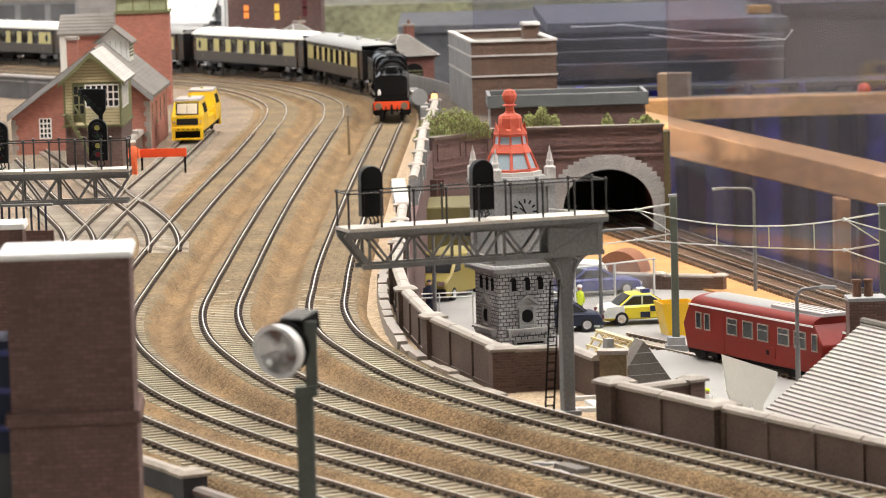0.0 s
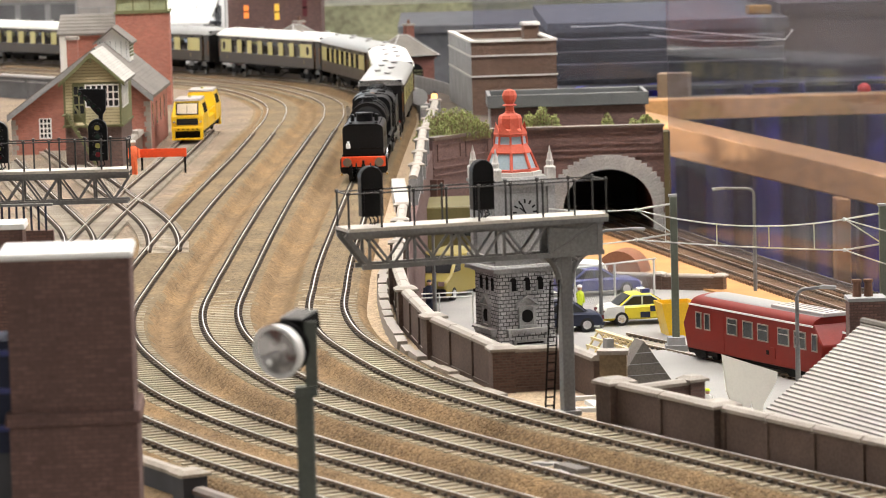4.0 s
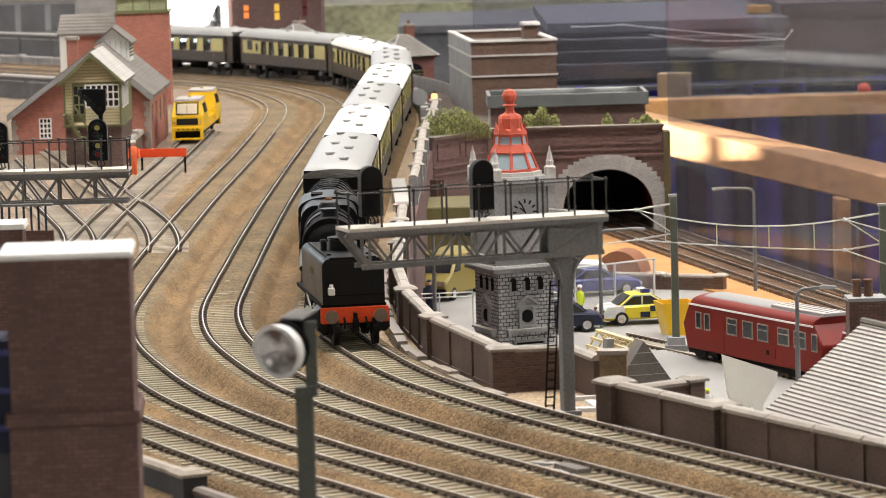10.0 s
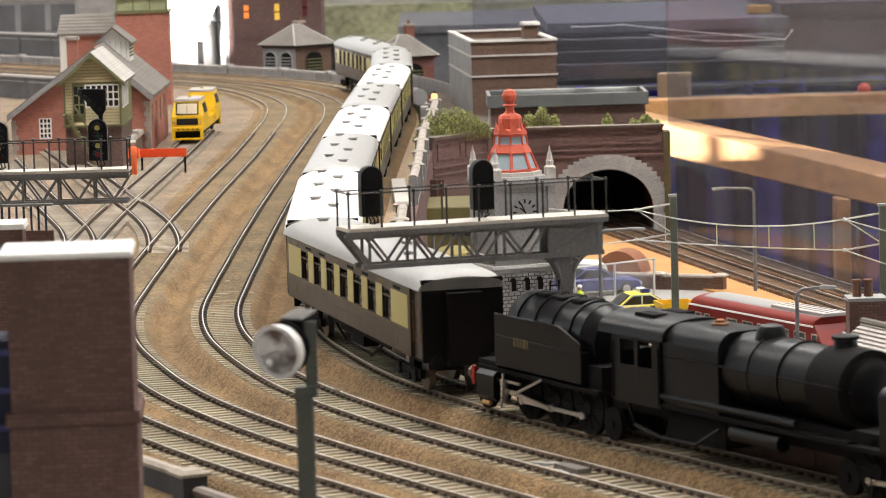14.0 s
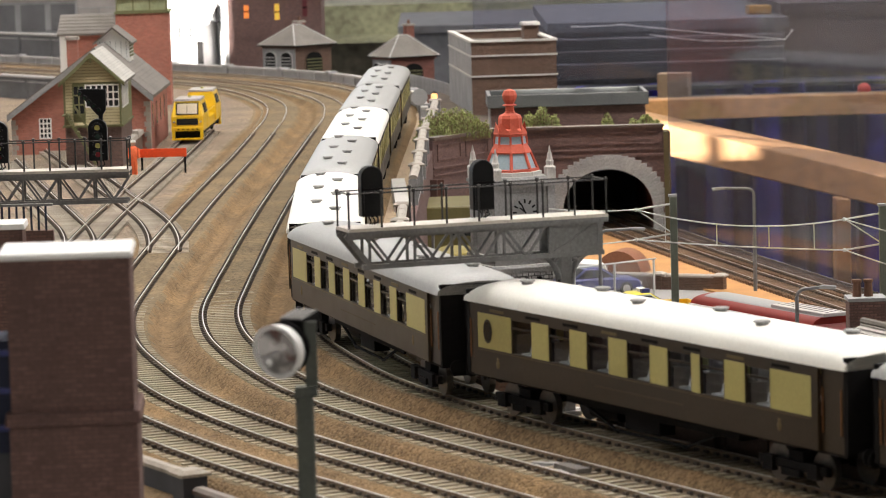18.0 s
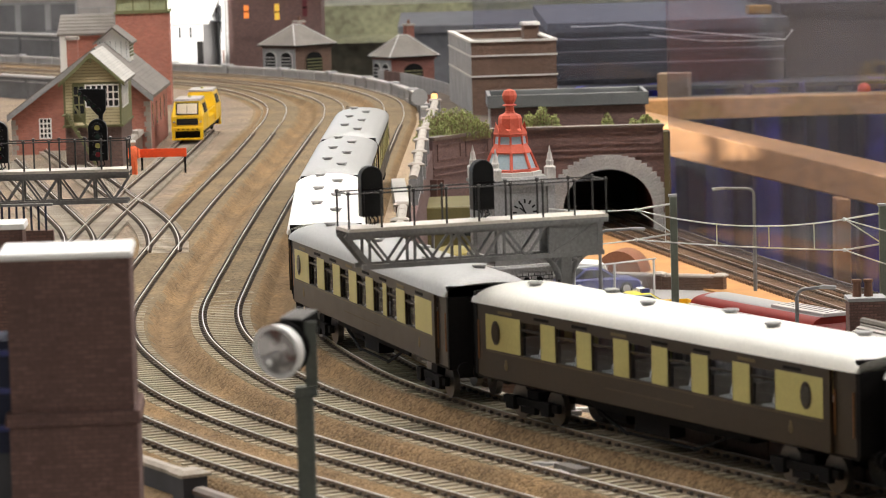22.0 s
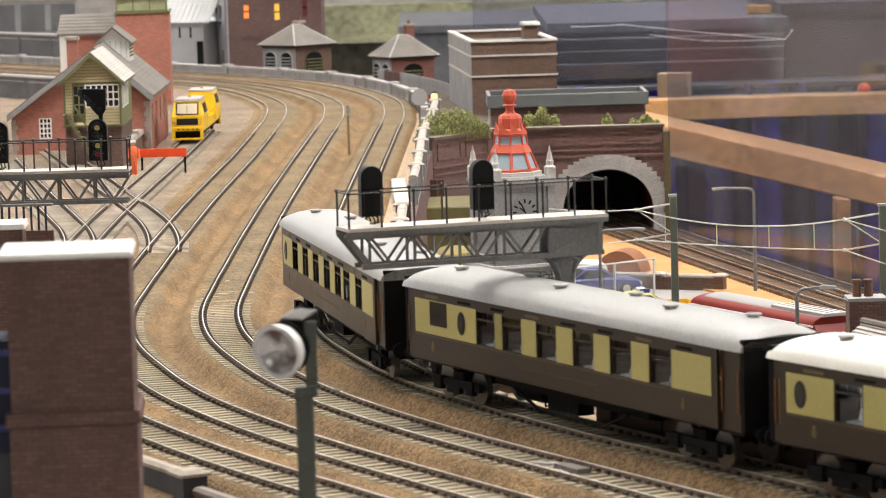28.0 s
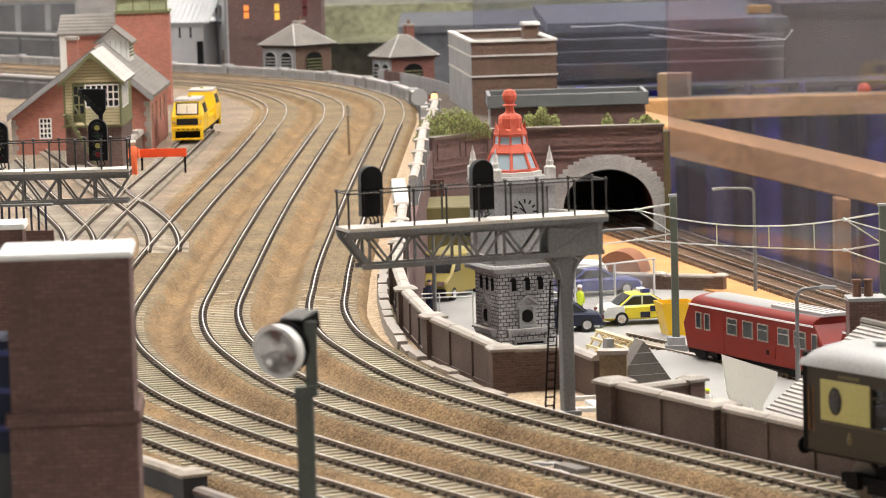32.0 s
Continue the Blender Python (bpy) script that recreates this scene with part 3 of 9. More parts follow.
def coach(wins, ovals, roof, label, small=()):
    """A dining car, its front towards +x, with windows and ovals at the given places."""
    c = thing("railway_coach", pose(0, 0, 0), label, "railway coach", "coaches of the train")
    h, w = COACH_LEN / 2, 0.0345
    zb, zw, zt, zc = 0.0147, 0.0251, 0.0381, 0.0415
    lo, hi, ww = -h + 0.0105, h - 0.0180, 0.0148
    part("sole_plate", Mesh().box(-h + 0.001, h - 0.001, -w / 2 + 0.0015, w / 2 - 0.0015, zb - 0.001, zb), BLACK_MATT, c)
    for x0, x1 in ((-h, -h + 0.002), (h - 0.002, h)):
        part("end_wall", Mesh().box(x0, x1, -w / 2 + 0.0012, w / 2 - 0.0012, zb, zc + 0.004), BLACK_MATT, c)
    for e in (-1, 1):
        y0, y1 = sorted((e * (w / 2 - 0.0012), e * w / 2))
        side = part("lower_panel", Mesh().box(lo - 0.0035, hi + 0.0035, y0, y1, zb, zw), UMBER, c)
        top = part("cantrail", Mesh().box(lo - 0.0035, hi + 0.0035, y0, y1, zt, zc), UMBER, c)
        for x in (lo - 0.0035, hi):
            part("corner_panel", Mesh().box(x, x + 0.0035, y0, y1, zw, zt), UMBER, side)
        for k in range(8):
            x = lo + 0.014 + 0.026 * k
            part("air_vent", Mesh().box(x - 0.005, x + 0.005, *sorted((e * w / 2, e * (w / 2 + 0.0002))), zt + 0.0008, zt + 0.0019), DULL_GOLD if k % 3 == 0 else BLACK_MATT, top)
        for x0, x1 in ((-h + 0.002, lo - 0.0036), (hi + 0.0036, h - 0.002)):
            door = part("vestibule_door", Mesh().box(x0, x1, *sorted((e * (w / 2 - 0.0030), e * (w / 2 - 0.0014))), zb, zc), UMBER, c)
            for x in (x0 + 0.0012, x1 - 0.0012):
                part("handrail", Mesh().cyl((x, e * (w / 2 - 0.0010), zb + 0.006), (x, e * (w / 2 - 0.0010), zt - 0.003), 0.00028, n=6), BRASS, door)
        y0, y1 = sorted((e * (w / 2 - 0.001), e * (w / 2 + 0.0001)))
        edges = [lo] + [v for x in wins for v in (x - ww / 2, x + ww / 2)] + [hi]
        for a, b in zip(edges[::2], edges[1::2]):
            part("cream_panel", Mesh().box(a, b, y0, y1, zw, zt), CREAM, side)
        for x in small:
            part("small_window", Mesh().box(x - 0.0068, x + 0.0068, *sorted((e * w / 2, e * (w / 2 + 0.0003))), zw + 0.0035, zt - 0.0003), DARK_PANE, side)
        for x in wins:
            f = Mesh()
            yo0, yo1 = sorted((e * (w / 2 - 0.0009), e * (w / 2 - 0.0001)))
            f.box(x - ww / 2, x + ww / 2, yo0, yo1, zt - 0.0008, zt)
            f.box(x - ww / 2, x + ww / 2, yo0, yo1, zt - 0.0040, zt - 0.0034)
            f.box(x - ww / 2, x - ww / 2 + 0.0006, yo0, yo1, zw, zt)
            f.box(x + ww / 2 - 0.0006, x + ww / 2, yo0, yo1, zw, zt)
            win = part("window", f, UMBER, c)
            part("pane", Mesh().box(x - ww / 2, x + ww / 2, e * (w / 2 - 0.0012) - 0.0001, e * (w / 2 - 0.0012) + 0.0001, zw, zt), GLASS, win).visible_shadow = False
        for x in ovals:
            for r, d, mt, nm in ((1.0, 0.0003, UMBER, "oval_window"), (0.78, 0.0005, DARK_PANE, "oval_pane")):
                vs, n = Mesh(), 18
                for yy in (0.0, d):
                    vs.v += [(x + 0.0031 * r * math.cos(2 * math.pi * k / n), e * (w / 2 + yy), (zw + zt) / 2 + 0.0043 * (r + 0.04) * math.sin(2 * math.pi * k / n)) for k in range(n)]
                vs.f = [tuple(range(n)), tuple(range(n, 2 * n))] + [(k, (k + 1) % n, n + (k + 1) % n, n + k) for k in range(n)]
                vs.m = [0] * len(vs.f)
                part(nm, vs, mt, side)
        for x in (lo + 0.014, hi - 0.018):
            part("crest", Mesh().lathe(0, 0, [(0.0004, 0.0), (0.0011, 0.0006), (0.0014, 0.0018), (0.0008, 0.0030), (0.0010, 0.0036), (0.0002, 0.0042)], 8, sq=0.25), DULL_GOLD, side, at=Matrix.Translation((x, e * (w / 2), zw - 0.0068)))
        part("name_bar", Mesh().box(-0.028, 0.028, *sorted((e * w / 2, e * (w / 2 + 0.0001))), zw - 0.0054, zw - 0.0049), UMBER_PALE, side)
        part("gold_line", Mesh().box(lo, hi, *sorted((e * w / 2, e * (w / 2 + 0.00012))), zw - 0.0008, zw - 0.0006), DULL_GOLD, side)
    part("floor", Mesh().box(-h + 0.01, h - 0.01, -w / 2 + 0.002, w / 2 - 0.002, zb + 0.002, zb + 0.003), BLACK_MATT, c)
    for x in wins:
        t = Mesh()
        for e in (-1, 1):
            t.box(x - 0.0040, x + 0.0040, e * 0.0105 - 0.0045, e * 0.0105 + 0.0045, zw - 0.0006, zw + 0.0002)
        table = part("table", t, WHITE, c)
        for e in (-1, 1):
            part("table_lamp", Mesh().lathe(x + 0.0032, e * 0.0128, [(0.0015, zw + 0.0002), (0.0008, zw + 0.0006), (0.0008, zw + 0.0012), (0.0026, zw + 0.0014), (0.0018, zw + 0.0046), (0.0004, zw + 0.0047)], 10), WHITE, table)
        for d in (-0.0095, 0.0085):
            s = Mesh()
            for e in (-1, 1):
                s.box(x + d - 0.0014, x + d + 0.0014, e * 0.0105 - 0.004, e * 0.0105 + 0.004, zb + 0.003, zw + 0.0062, taper=0.0004)
            part("seat", s, SEAT, c)
    sec = arc_roof(w + 0.001, zc, 0.0076)
    r = Mesh()
    ring = []
    for x, k in ((-h, 0.62), (-h + 0.003, 0.82), (-h + 0.008, 0.95), (-h + 0.014, 1.0), (h - 0.014, 1.0), (h - 0.008, 0.95), (h - 0.003, 0.82), (h, 0.62)):
        ring.append([(x, y * (0.94 + 0.06 * k), zc + (z - zc) * k) for y, z in sec])
    n = len(sec)
    r.add([p for q in ring for p in q], [(i * n + j, i * n + j + 1, (i + 1) * n + j + 1, (i + 1) * n + j) for i in range(len(ring) - 1) for j in range(n - 1)]
          + [tuple(range(n)), tuple(range((len(ring) - 1) * n, len(ring) * n))] + [(i * n, (i + 1) * n, (i + 2) * n - 1, (i + 1) * n - 1) for i in range(len(ring) - 1)])
    rf = part("roof", r, roof, c, smooth=True)
    for k in range(6):
        v = Mesh()
        x = -0.095 + 0.038 * k
        v.lathe(x, 0.0045 if k % 2 else -0.0045, [(0.0022, zc + 0.0064), (0.0022, zc + 0.0080), (0.0030, zc + 0.0082), (0.0028, zc + 0.0088), (0.0005, zc + 0.0090)], 10)
        part("ventilator", v, VENT, rf)
    for y in (-0.0105, 0.0105):
        part("rain_strip", Mesh().box(-h + 0.012, h - 0.012, y - 0.0003, y + 0.0003, zc + 0.0051, zc + 0.0060), roof, rf)
    for e in (-1, 1):
        x0, x1 = sorted((e * h, e * (h + 0.0045)))
        part("gangway", Mesh().box(x0, x1, -0.0068, 0.0068, 0.0125, 0.0405), BLACK_MATT, c)
    for e in (-1, 1):
        for y in (-0.0115, 0.0115):
            part("buffer", Mesh().cyl((e * h, y, 0.0145), (e * (h + 0.0045), y, 0.0145), 0.0012, n=8).cyl((e * (h + 0.0045), y, 0.0145), (e * (h + 0.0053), y, 0.0145), 0.0029, n=10), BLACK_MATT, c)
    for x in (-0.086, 0.086):
        bogie(c, x)
    u = Mesh()
    for e in (-1, 1):
        u.box(-0.055, 0.055, e * 0.0125 - 0.0004, e * 0.0125 + 0.0004, 0.0108, 0.013)
        for s in (-1, 1):
            a = Matrix.Translation((s * 0.036, e * 0.0125, 0.009)) @ Matrix.Rotation(s * -0.32, 4, "Y")
            u.box(-0.016, 0.016, -0.0005, 0.0005, -0.0004, 0.0004, m=a)
        u.box(-0.022, 0.022, e * 0.0125 - 0.0005, e * 0.0125 + 0.0005, 0.0042, 0.005)
    u.box(-0.018, 0.004, -0.0115, -0.005, 0.0055, 0.013)
    u.box(0.004, 0.030, 0.005, 0.0115, 0.0055, 0.013)
    u.cyl((-0.045, -0.007, 0.009), (-0.026, -0.007, 0.009), 0.003, n=10)
    part("underframe", u, BLACK_MATT, c)
    return c



VENT = mat("roof_vent_grey", (0.36, 0.355, 0.34), 0.6)


UNIT_X = {1: 0.1205, -1: -0.1125}


def round_box(w, z0, z1, r, n=5):
    """A section with rounded upper corners, as (y, z)."""
    pts = [(-w, z0)]
    for k in range(n + 1):
        a = math.pi / 2 * k / n
        pts.append((-w + r - r * math.cos(a), z1 - r + r * math.sin(a)))
    for k in range(n + 1):
        a = math.pi / 2 * (1 - k / n)
        pts.append((w - r + r * math.cos(a), z1 - r + r * math.sin(a)))
    return pts + [(w, z0)]


RODS = []


def engine_unit(c, d):
    """One of the two engines: frames, wheels, cylinders and rods. d is 1 for the leading one."""
    u = Mesh().box(-0.044, 0.044, -0.0095, 0.0095, 0.0085, 0.0160).box(-0.0455, 0.0455, -0.0140, 0.0140, 0.0160, 0.0175)
    eng = part("engine_unit", u, BLACK_MATT, c, "black engine frame with running plate")
    eng.location = (UNIT_X[d], 0, 0)
    r = 0.0100
    for x in (-0.032, -0.010, 0.012):
        for e in (-1, 1):
            wm = Mesh()
            xx, yy = d * x, e * 0.0088
            wm.cyl((xx, yy - 0.0012, r), (xx, yy + 0.0012, r), r, n=24)
            wm.cyl((xx, yy + e * 0.0010, r), (xx, yy + e * 0.0020, r), 0.0026, n=10)
            for k in range(10):
                w = 2 * math.pi * k / 10
                wm.cyl((xx + 0.0022 * math.cos(w), yy + e * 0.0013, r + 0.0022 * math.sin(w)), (xx + 0.0085 * math.cos(w), yy + e * 0.0013, r + 0.0085 * math.sin(w)), 0.0005, n=4)
            part("driving_wheel", wm, BLACK_MATT, eng, smooth=True)
    for e in (-1, 1):
        ph = 0.0 if e > 0 else math.pi / 2
        x0, x1 = sorted((d * -0.034, d * 0.014))
        m = Mesh().box(x0, x1, e * 0.0118 - 0.0004, e * 0.0118 + 0.0004, -0.0007, 0.0007)
        for x in (-0.032, -0.010, 0.012):
            m.cyl((d * x, e * 0.0112, 0), (d * x, e * 0.0124, 0), 0.0014, n=8)
        rod = part("coupling_rod", m, STEEL, eng, "bright steel coupling rod")
        rod.location = (0, 0, r)
        RODS.append((rod, d, ph, 0))
        m = Mesh().box(*sorted((d * -0.0005, d * 0.034)), e * 0.0130 - 0.0004, e * 0.0130 + 0.0004, -0.0008, 0.0008)
        rod = part("connecting_rod", m, STEEL, eng, "bright steel connecting rod")
        rod.location = (d * -0.010, 0, r)
        RODS.append((rod, d, ph, 1))
        part("crosshead", Mesh().box(*sorted((d * 0.0225, d * 0.0265)), e * 0.0136 - 0.0006, e * 0.0136 + 0.0006, 0.0050, 0.0138), STEEL, eng)
        part("slide_bar", Mesh().box(*sorted((d * 0.012, d * 0.031)), e * 0.0136 - 0.0004, e * 0.0136 + 0.0004, 0.0128, 0.0137), STEEL, eng)
        lm = Matrix.Translation((d * 0.006, e * 0.0142, 0.0128)) @ Matrix.Rotation(d * 0.35, 4, "Y")
        part("radius_rod", Mesh().box(-0.0120, 0.0120, -0.0003, 0.0003, -0.0005, 0.0005, m=lm), STEEL, eng)
        lm = Matrix.Translation((d * 0.0240, e * 0.0146, 0.0095)) @ Matrix.Rotation(d * 1.42, 4, "Y")
        part("combination_lever", Mesh().box(-0.0065, 0.0065, -0.0003, 0.0003, -0.0006, 0.0006, m=lm), STEEL, eng)
        cy = Mesh().prism([(a[0] * 0.0040 + e * 0.0116, 0.0105 + a[1] * 0.0056) for a in ((-1, -0.7), (-0.6, -1), (0.6, -1), (1, -0.7), (1, 0.7), (0.6, 1), (-0.6, 1), (-1, 0.7))], *sorted((d * 0.0290, d * 0.0425)), "x")
        part("cylinder", cy, BLACK, eng)
        part("drain_cock", Mesh().cyl((d * 0.0325, e * 0.0150, 0.0040), (d * 0.0385, e * 0.0150, 0.0040), 0.0008, n=6), GOLD, eng)
        wheel("pony_wheel", eng, d * 0.046, e * 0.0085, 0.0060)
        wheel("pony_wheel", eng, d * -0.048, e * 0.0085, 0.0060)
    return eng


def locomotive():
    c = thing("steam_locomotive", pose(0, 0, 0), "black articulated steam locomotive with red buffer beam and long boiler", "locomotive")
    lead, trail = engine_unit(c, 1), engine_unit(c, -1)
    # leading water tank
    tank = part("water_tank", Mesh().prism(round_box(0.0134, 0.0176, 0.0372, 0.0034), -0.0270, 0.0458, "x"), BLACK, lead, "black front water tank with rounded shoulders", smooth=True)
    part("tank_edge", Mesh().box(0.0450, 0.0462, -0.0100, 0.0100, 0.0368, 0.0377), BLACK_MATT, lead)
    part("front_strip", Mesh().box(0.0458, 0.0462, -0.0132, 0.0132, 0.0212, 0.0218), BLACK_MATT, lead)
    part("tank_hatch", Mesh().lathe(0.0090, 0, [(0.0055, 0.0368), (0.0055, 0.0418), (0.0061, 0.0421), (0.0060, 0.0428), (0.001, 0.0432)], 18), BLACK, lead, smooth=True)
    for y in (-0.0080, 0.0080):
        part("hatch_cylinder", Mesh().lathe(0.0100, y, [(0.0014, 0.0365), (0.0014, 0.0412), (0.0017, 0.0414), (0.0012, 0.0420), (0.0003, 0.0422)], 10), BLACK, lead)
    part("tank_vent", Mesh().lathe(-0.0120, 0.0, [(0.0030, 0.0368), (0.0030, 0.0394), (0.0038, 0.0397), (0.0030, 0.0408), (0.0005, 0.0412)], 12), BLACK, lead)
    for y in (-0.0085, 0.0085):
        part("lifting_lug", Mesh().box(0.030, 0.0322, y - 0.0010, y + 0.0010, 0.0368, 0.0380), BLACK, lead)
    for e in (-1, 1):
        part("tank_handrail", Mesh().cyl((-0.018, e * 0.0112, 0.0378), (0.042, e * 0.0112, 0.0378), 0.0003, n=6), BLACK_MATT, lead)
    beam = part("buffer_beam", Mesh().box(0.0458, 0.0478, -0.0146, 0.0146, 0.0096, 0.0164), ORANGE_RED, lead, "orange-red buffer beam", bevel=0.0003)
    for y in (-0.0105, 0.0105):
        part("buffer", Mesh().cyl((0.0478, y, 0.0130), (0.0518, y, 0.0130), 0.0019, 0.0015, n=10).cyl((0.0518, y, 0.0130), (0.0530, y, 0.0130), 0.0029, n=16), BUFFER, lead, "worn steel buffer")
        part("brake_pipe", Mesh().tube([(0.0480, y * 0.45, 0.0120), (0.0500, y * 0.45, 0.0110), (0.0505, y * 0.45, 0.0075)], 0.0005, 6), BLACK_MATT, lead)
    part("coupling_hook", Mesh().box(0.0478, 0.0505, -0.0008, 0.0008, 0.0115, 0.0140).box(0.049, 0.051, -0.0012, 0.0012, 0.006, 0.0115), BLACK_MATT, lead)
    for y in (-0.0085, 0.0085):
        part("guard_iron", Mesh().box(0.0440, 0.0470, y - 0.0010, y + 0.0010, 0.002, 0.0096), BLACK_MATT, lead)
    part("headlamp", Mesh().box(0.0460, 0.0488, -0.0112, -0.0084, 0.0218, 0.0250).lathe(0.0474, -0.0098, [(0.0010, 0.0248), (0.0010, 0.0262), (0.0004, 0.0266)], 8), WHITE, lead, "small white headlamp", bevel=0.0003)
    part("frame_step", Mesh().box(-0.0455, -0.0270, -0.0100, 0.0100, 0.0175, 0.0215), BLACK_MATT, lead)
    # trailing bunker with its round drum
    part("coal_bunker", Mesh().box(-0.0300, 0.0340, -0.0142, 0.0142, 0.0185, 0.0300).prism([(-0.0300, 0.0300), (-0.0300, 0.0380), (0.0180, 0.0380), (0.0340, 0.0330), (0.0340, 0.0300)], -0.0142, -0.0134, "y").prism([(-0.0300, 0.0300), (-0.0300, 0.0380), (0.0180, 0.0380), (0.0340, 0.0330), (0.0340, 0.0300)], 0.0134, 0.0142, "y"), BLACK, trail, "black side tank of the bunker", bevel=0.0003)
    part("bunker_well", Mesh().box(0.0340, 0.0440, -0.0115, 0.0115, 0.0175, 0.0255), BLACK_MATT, trail)
    part("rear_platform", Mesh().box(-0.0450, -0.0300, -0.0130, 0.0130, 0.0175, 0.0195), BLACK_MATT, trail)
    part("bunker_drum", Mesh().cyl((-0.0240, 0, 0.0336), (0.0300, 0, 0.0336), 0.0122, n=28).cyl((0.0300, 0, 0.0336), (0.0360, 0, 0.0330), 0.0122, 0.0095, n=28), BLACK, trail, "round rotating coal drum", smooth=True)
    for x in (-0.0180, -0.0050, 0.0080, 0.0210):
        part("drum_band", Mesh().cyl((x, 0, 0.0336), (x + 0.0018, 0, 0.0336), 0.0128, n=28), BLACK, trail, smooth=True)
    for k in range(3):
        part("drum_door", Mesh().box(-0.0145 + 0.0130 * k, -0.0065 + 0.0130 * k, -0.0050, 0.0050, 0.0448, 0.0464), BLACK_MATT, trail, bevel=0.0003)
    part("rear_beam", Mesh().box(-0.0478, -0.0458, -0.0146, 0.0146, 0.0096, 0.0164), RED_PAINT, trail, "dull red rear buffer beam")
    for y in (-0.0105, 0.0105):
        part("rear_buffer", Mesh().cyl((-0.0518, y, 0.0130), (-0.0478, y, 0.0130), 0.0015, 0.0019, n=10).cyl((-0.0530, y, 0.0130), (-0.0518, y, 0.0130), 0.0029, n=14), BUFFER, trail)
    for who, x0, yo, z0 in ((lead, 0.004, 0.0134, 0.0272), (trail, -0.015, 0.0142, 0.0270)):
        for e in (-1, 1):
            ys = sorted((e * (yo - 0.0001), e * (yo + 0.0003)))
            for k in range(5):
                part("number_bar", Mesh().box(x0 + 0.0024 * k, x0 + 0.0024 * k + 0.0016, *ys, z0, z0 + 0.0030), DULL_GOLD, who)
    # cab
    q = Mesh()
    for e in (-1, 1):
        y0, y1 = sorted((e * 0.0132, e * 0.0142))
        q.box(-0.0580, -0.0280, y0, y1, 0.0160, 0.0290)
        q.box(-0.0580, -0.0530, y0, y1, 0.0290, 0.0400)
        q.box(-0.0440, -0.0420, y0, y1, 0.0290, 0.0400)
        q.box(-0.0330, -0.0280, y0, y1, 0.0290, 0.0400)
        q.box(-0.0530, -0.0330, y0, y1, 0.0380, 0.0400)
    q.box(-0.0292, -0.0280, -0.0132, 0.0132, 0.0160, 0.0415)
    q.box(-0.0580, -0.0568, -0.0132, 0.0132, 0.0160, 0.0330)
    cab = part("cab", q, BLACK, c, "black locomotive cab with open side windows")
    part("cab_roof", Mesh().prism(arc_roof(0.0298, 0.0392, 0.0072), -0.0660, -0.0255, "x"), BLACK, cab, smooth=True)
    for y in (-0.0055, 0.0055):
        part("roof_shutter", Mesh().box(-0.052, -0.040, y - 0.0028, y + 0.0028, 0.0450, 0.0466), BLACK_MATT, cab)
    for x in (-0.0575, -0.0285):
        for e in (-1, 1):
            part("cab_handrail", Mesh().cyl((x, e * 0.0146, 0.0170), (x, e * 0.0146, 0.0370), 0.0003, n=6), BLACK_MATT, cab)
    z = 0.0326
    boil = part("boiler", Mesh().cyl((0.000, 0, z), (0.060, 0, z - 0.0004), 0.0124, 0.0119, n=32), BLACK, c, "long matt black boiler", smooth=True)
    part("firebox", Mesh().prism(round_box(0.0134, 0.0180, 0.0453, 0.0070, 7), -0.0280, 0.0060, "x"), BLACK, boil, smooth=True)
    part("smokebox", Mesh().cyl((0.054, 0, z), (0.0720, 0, z), 0.0129, n=32).cyl((0.0720, 0, z), (0.0733, 0, z), 0.0106, 0.0094, n=26), BLACK_MATT, boil, smooth=True)
    part("smokebox_door", Mesh().cyl((0.0733, 0, z), (0.0746, 0, z), 0.0094, 0.0070, n=26).cyl((0.0746, 0, z), (0.0752, 0, z), 0.0070, 0.0030, n=26), BLACK, boil, "dished smokebox door", smooth=True)
    part("smokebox_bar", Mesh().box(0.0733, 0.0739, -0.0095, 0.0095, z - 0.0004, z + 0.0004), BLACK, boil)
    for x in (0.020, 0.037, 0.0532):
        part("boiler_band", Mesh().cyl((x, 0, z), (x + 0.0008, 0, z), 0.0125, n=32), BLACK, boil, smooth=True)
    part("dome", Mesh().lathe(0.018, 0, [(0.0060, 0.0420), (0.0053, 0.0446), (0.0049, 0.0464), (0.0038, 0.0480), (0.0015, 0.0487), (0.0003, 0.0488)], 20), BLACK, boil, smooth=True)
    part("chimney", Mesh().lathe(0.0590, 0, [(0.0052, 0.0435), (0.0038, 0.0454), (0.0036, 0.0474), (0.0045, 0.0478), (0.0045, 0.0488), (0.0030, 0.0488)], 18), BLACK, boil, smooth=True)
    part("safety_valve", Mesh().lathe(-0.0120, 0.0, [(0.0030, 0.0448), (0.0030, 0.0458), (0.0018, 0.0462), (0.0018, 0.0470), (0.001, 0.0473)], 12), BRASS, boil, "dull brass safety valves")
    for e in (-1, 1):
        part("boiler_handrail", Mesh().cyl((-0.026, e * 0.0139, 0.0345), (0.076, e * 0.0139, 0.0345), 0.0003, n=6), BLACK_MATT, boil)
        part("side_pipe", Mesh().cyl((-0.028, e * 0.0134, 0.0205), (0.050, e * 0.0134, 0.0205), 0.0012, n=8), BLACK, c)
        part("footplate", Mesh().box(-0.060, 0.078, *sorted((e * 0.0095, e * 0.0140)), 0.0165, 0.0180), BLACK_MATT, c)
        part("air_tank", Mesh().cyl((0.012, e * 0.0115, 0.0125), (0.040, e * 0.0115, 0.0125), 0.0028, n=12), BLACK, c, smooth=True)
    part("cradle_frame", Mesh().box(-0.066, 0.080, -0.0095, 0.0095, 0.0120, 0.0200), BLACK_MATT, c)
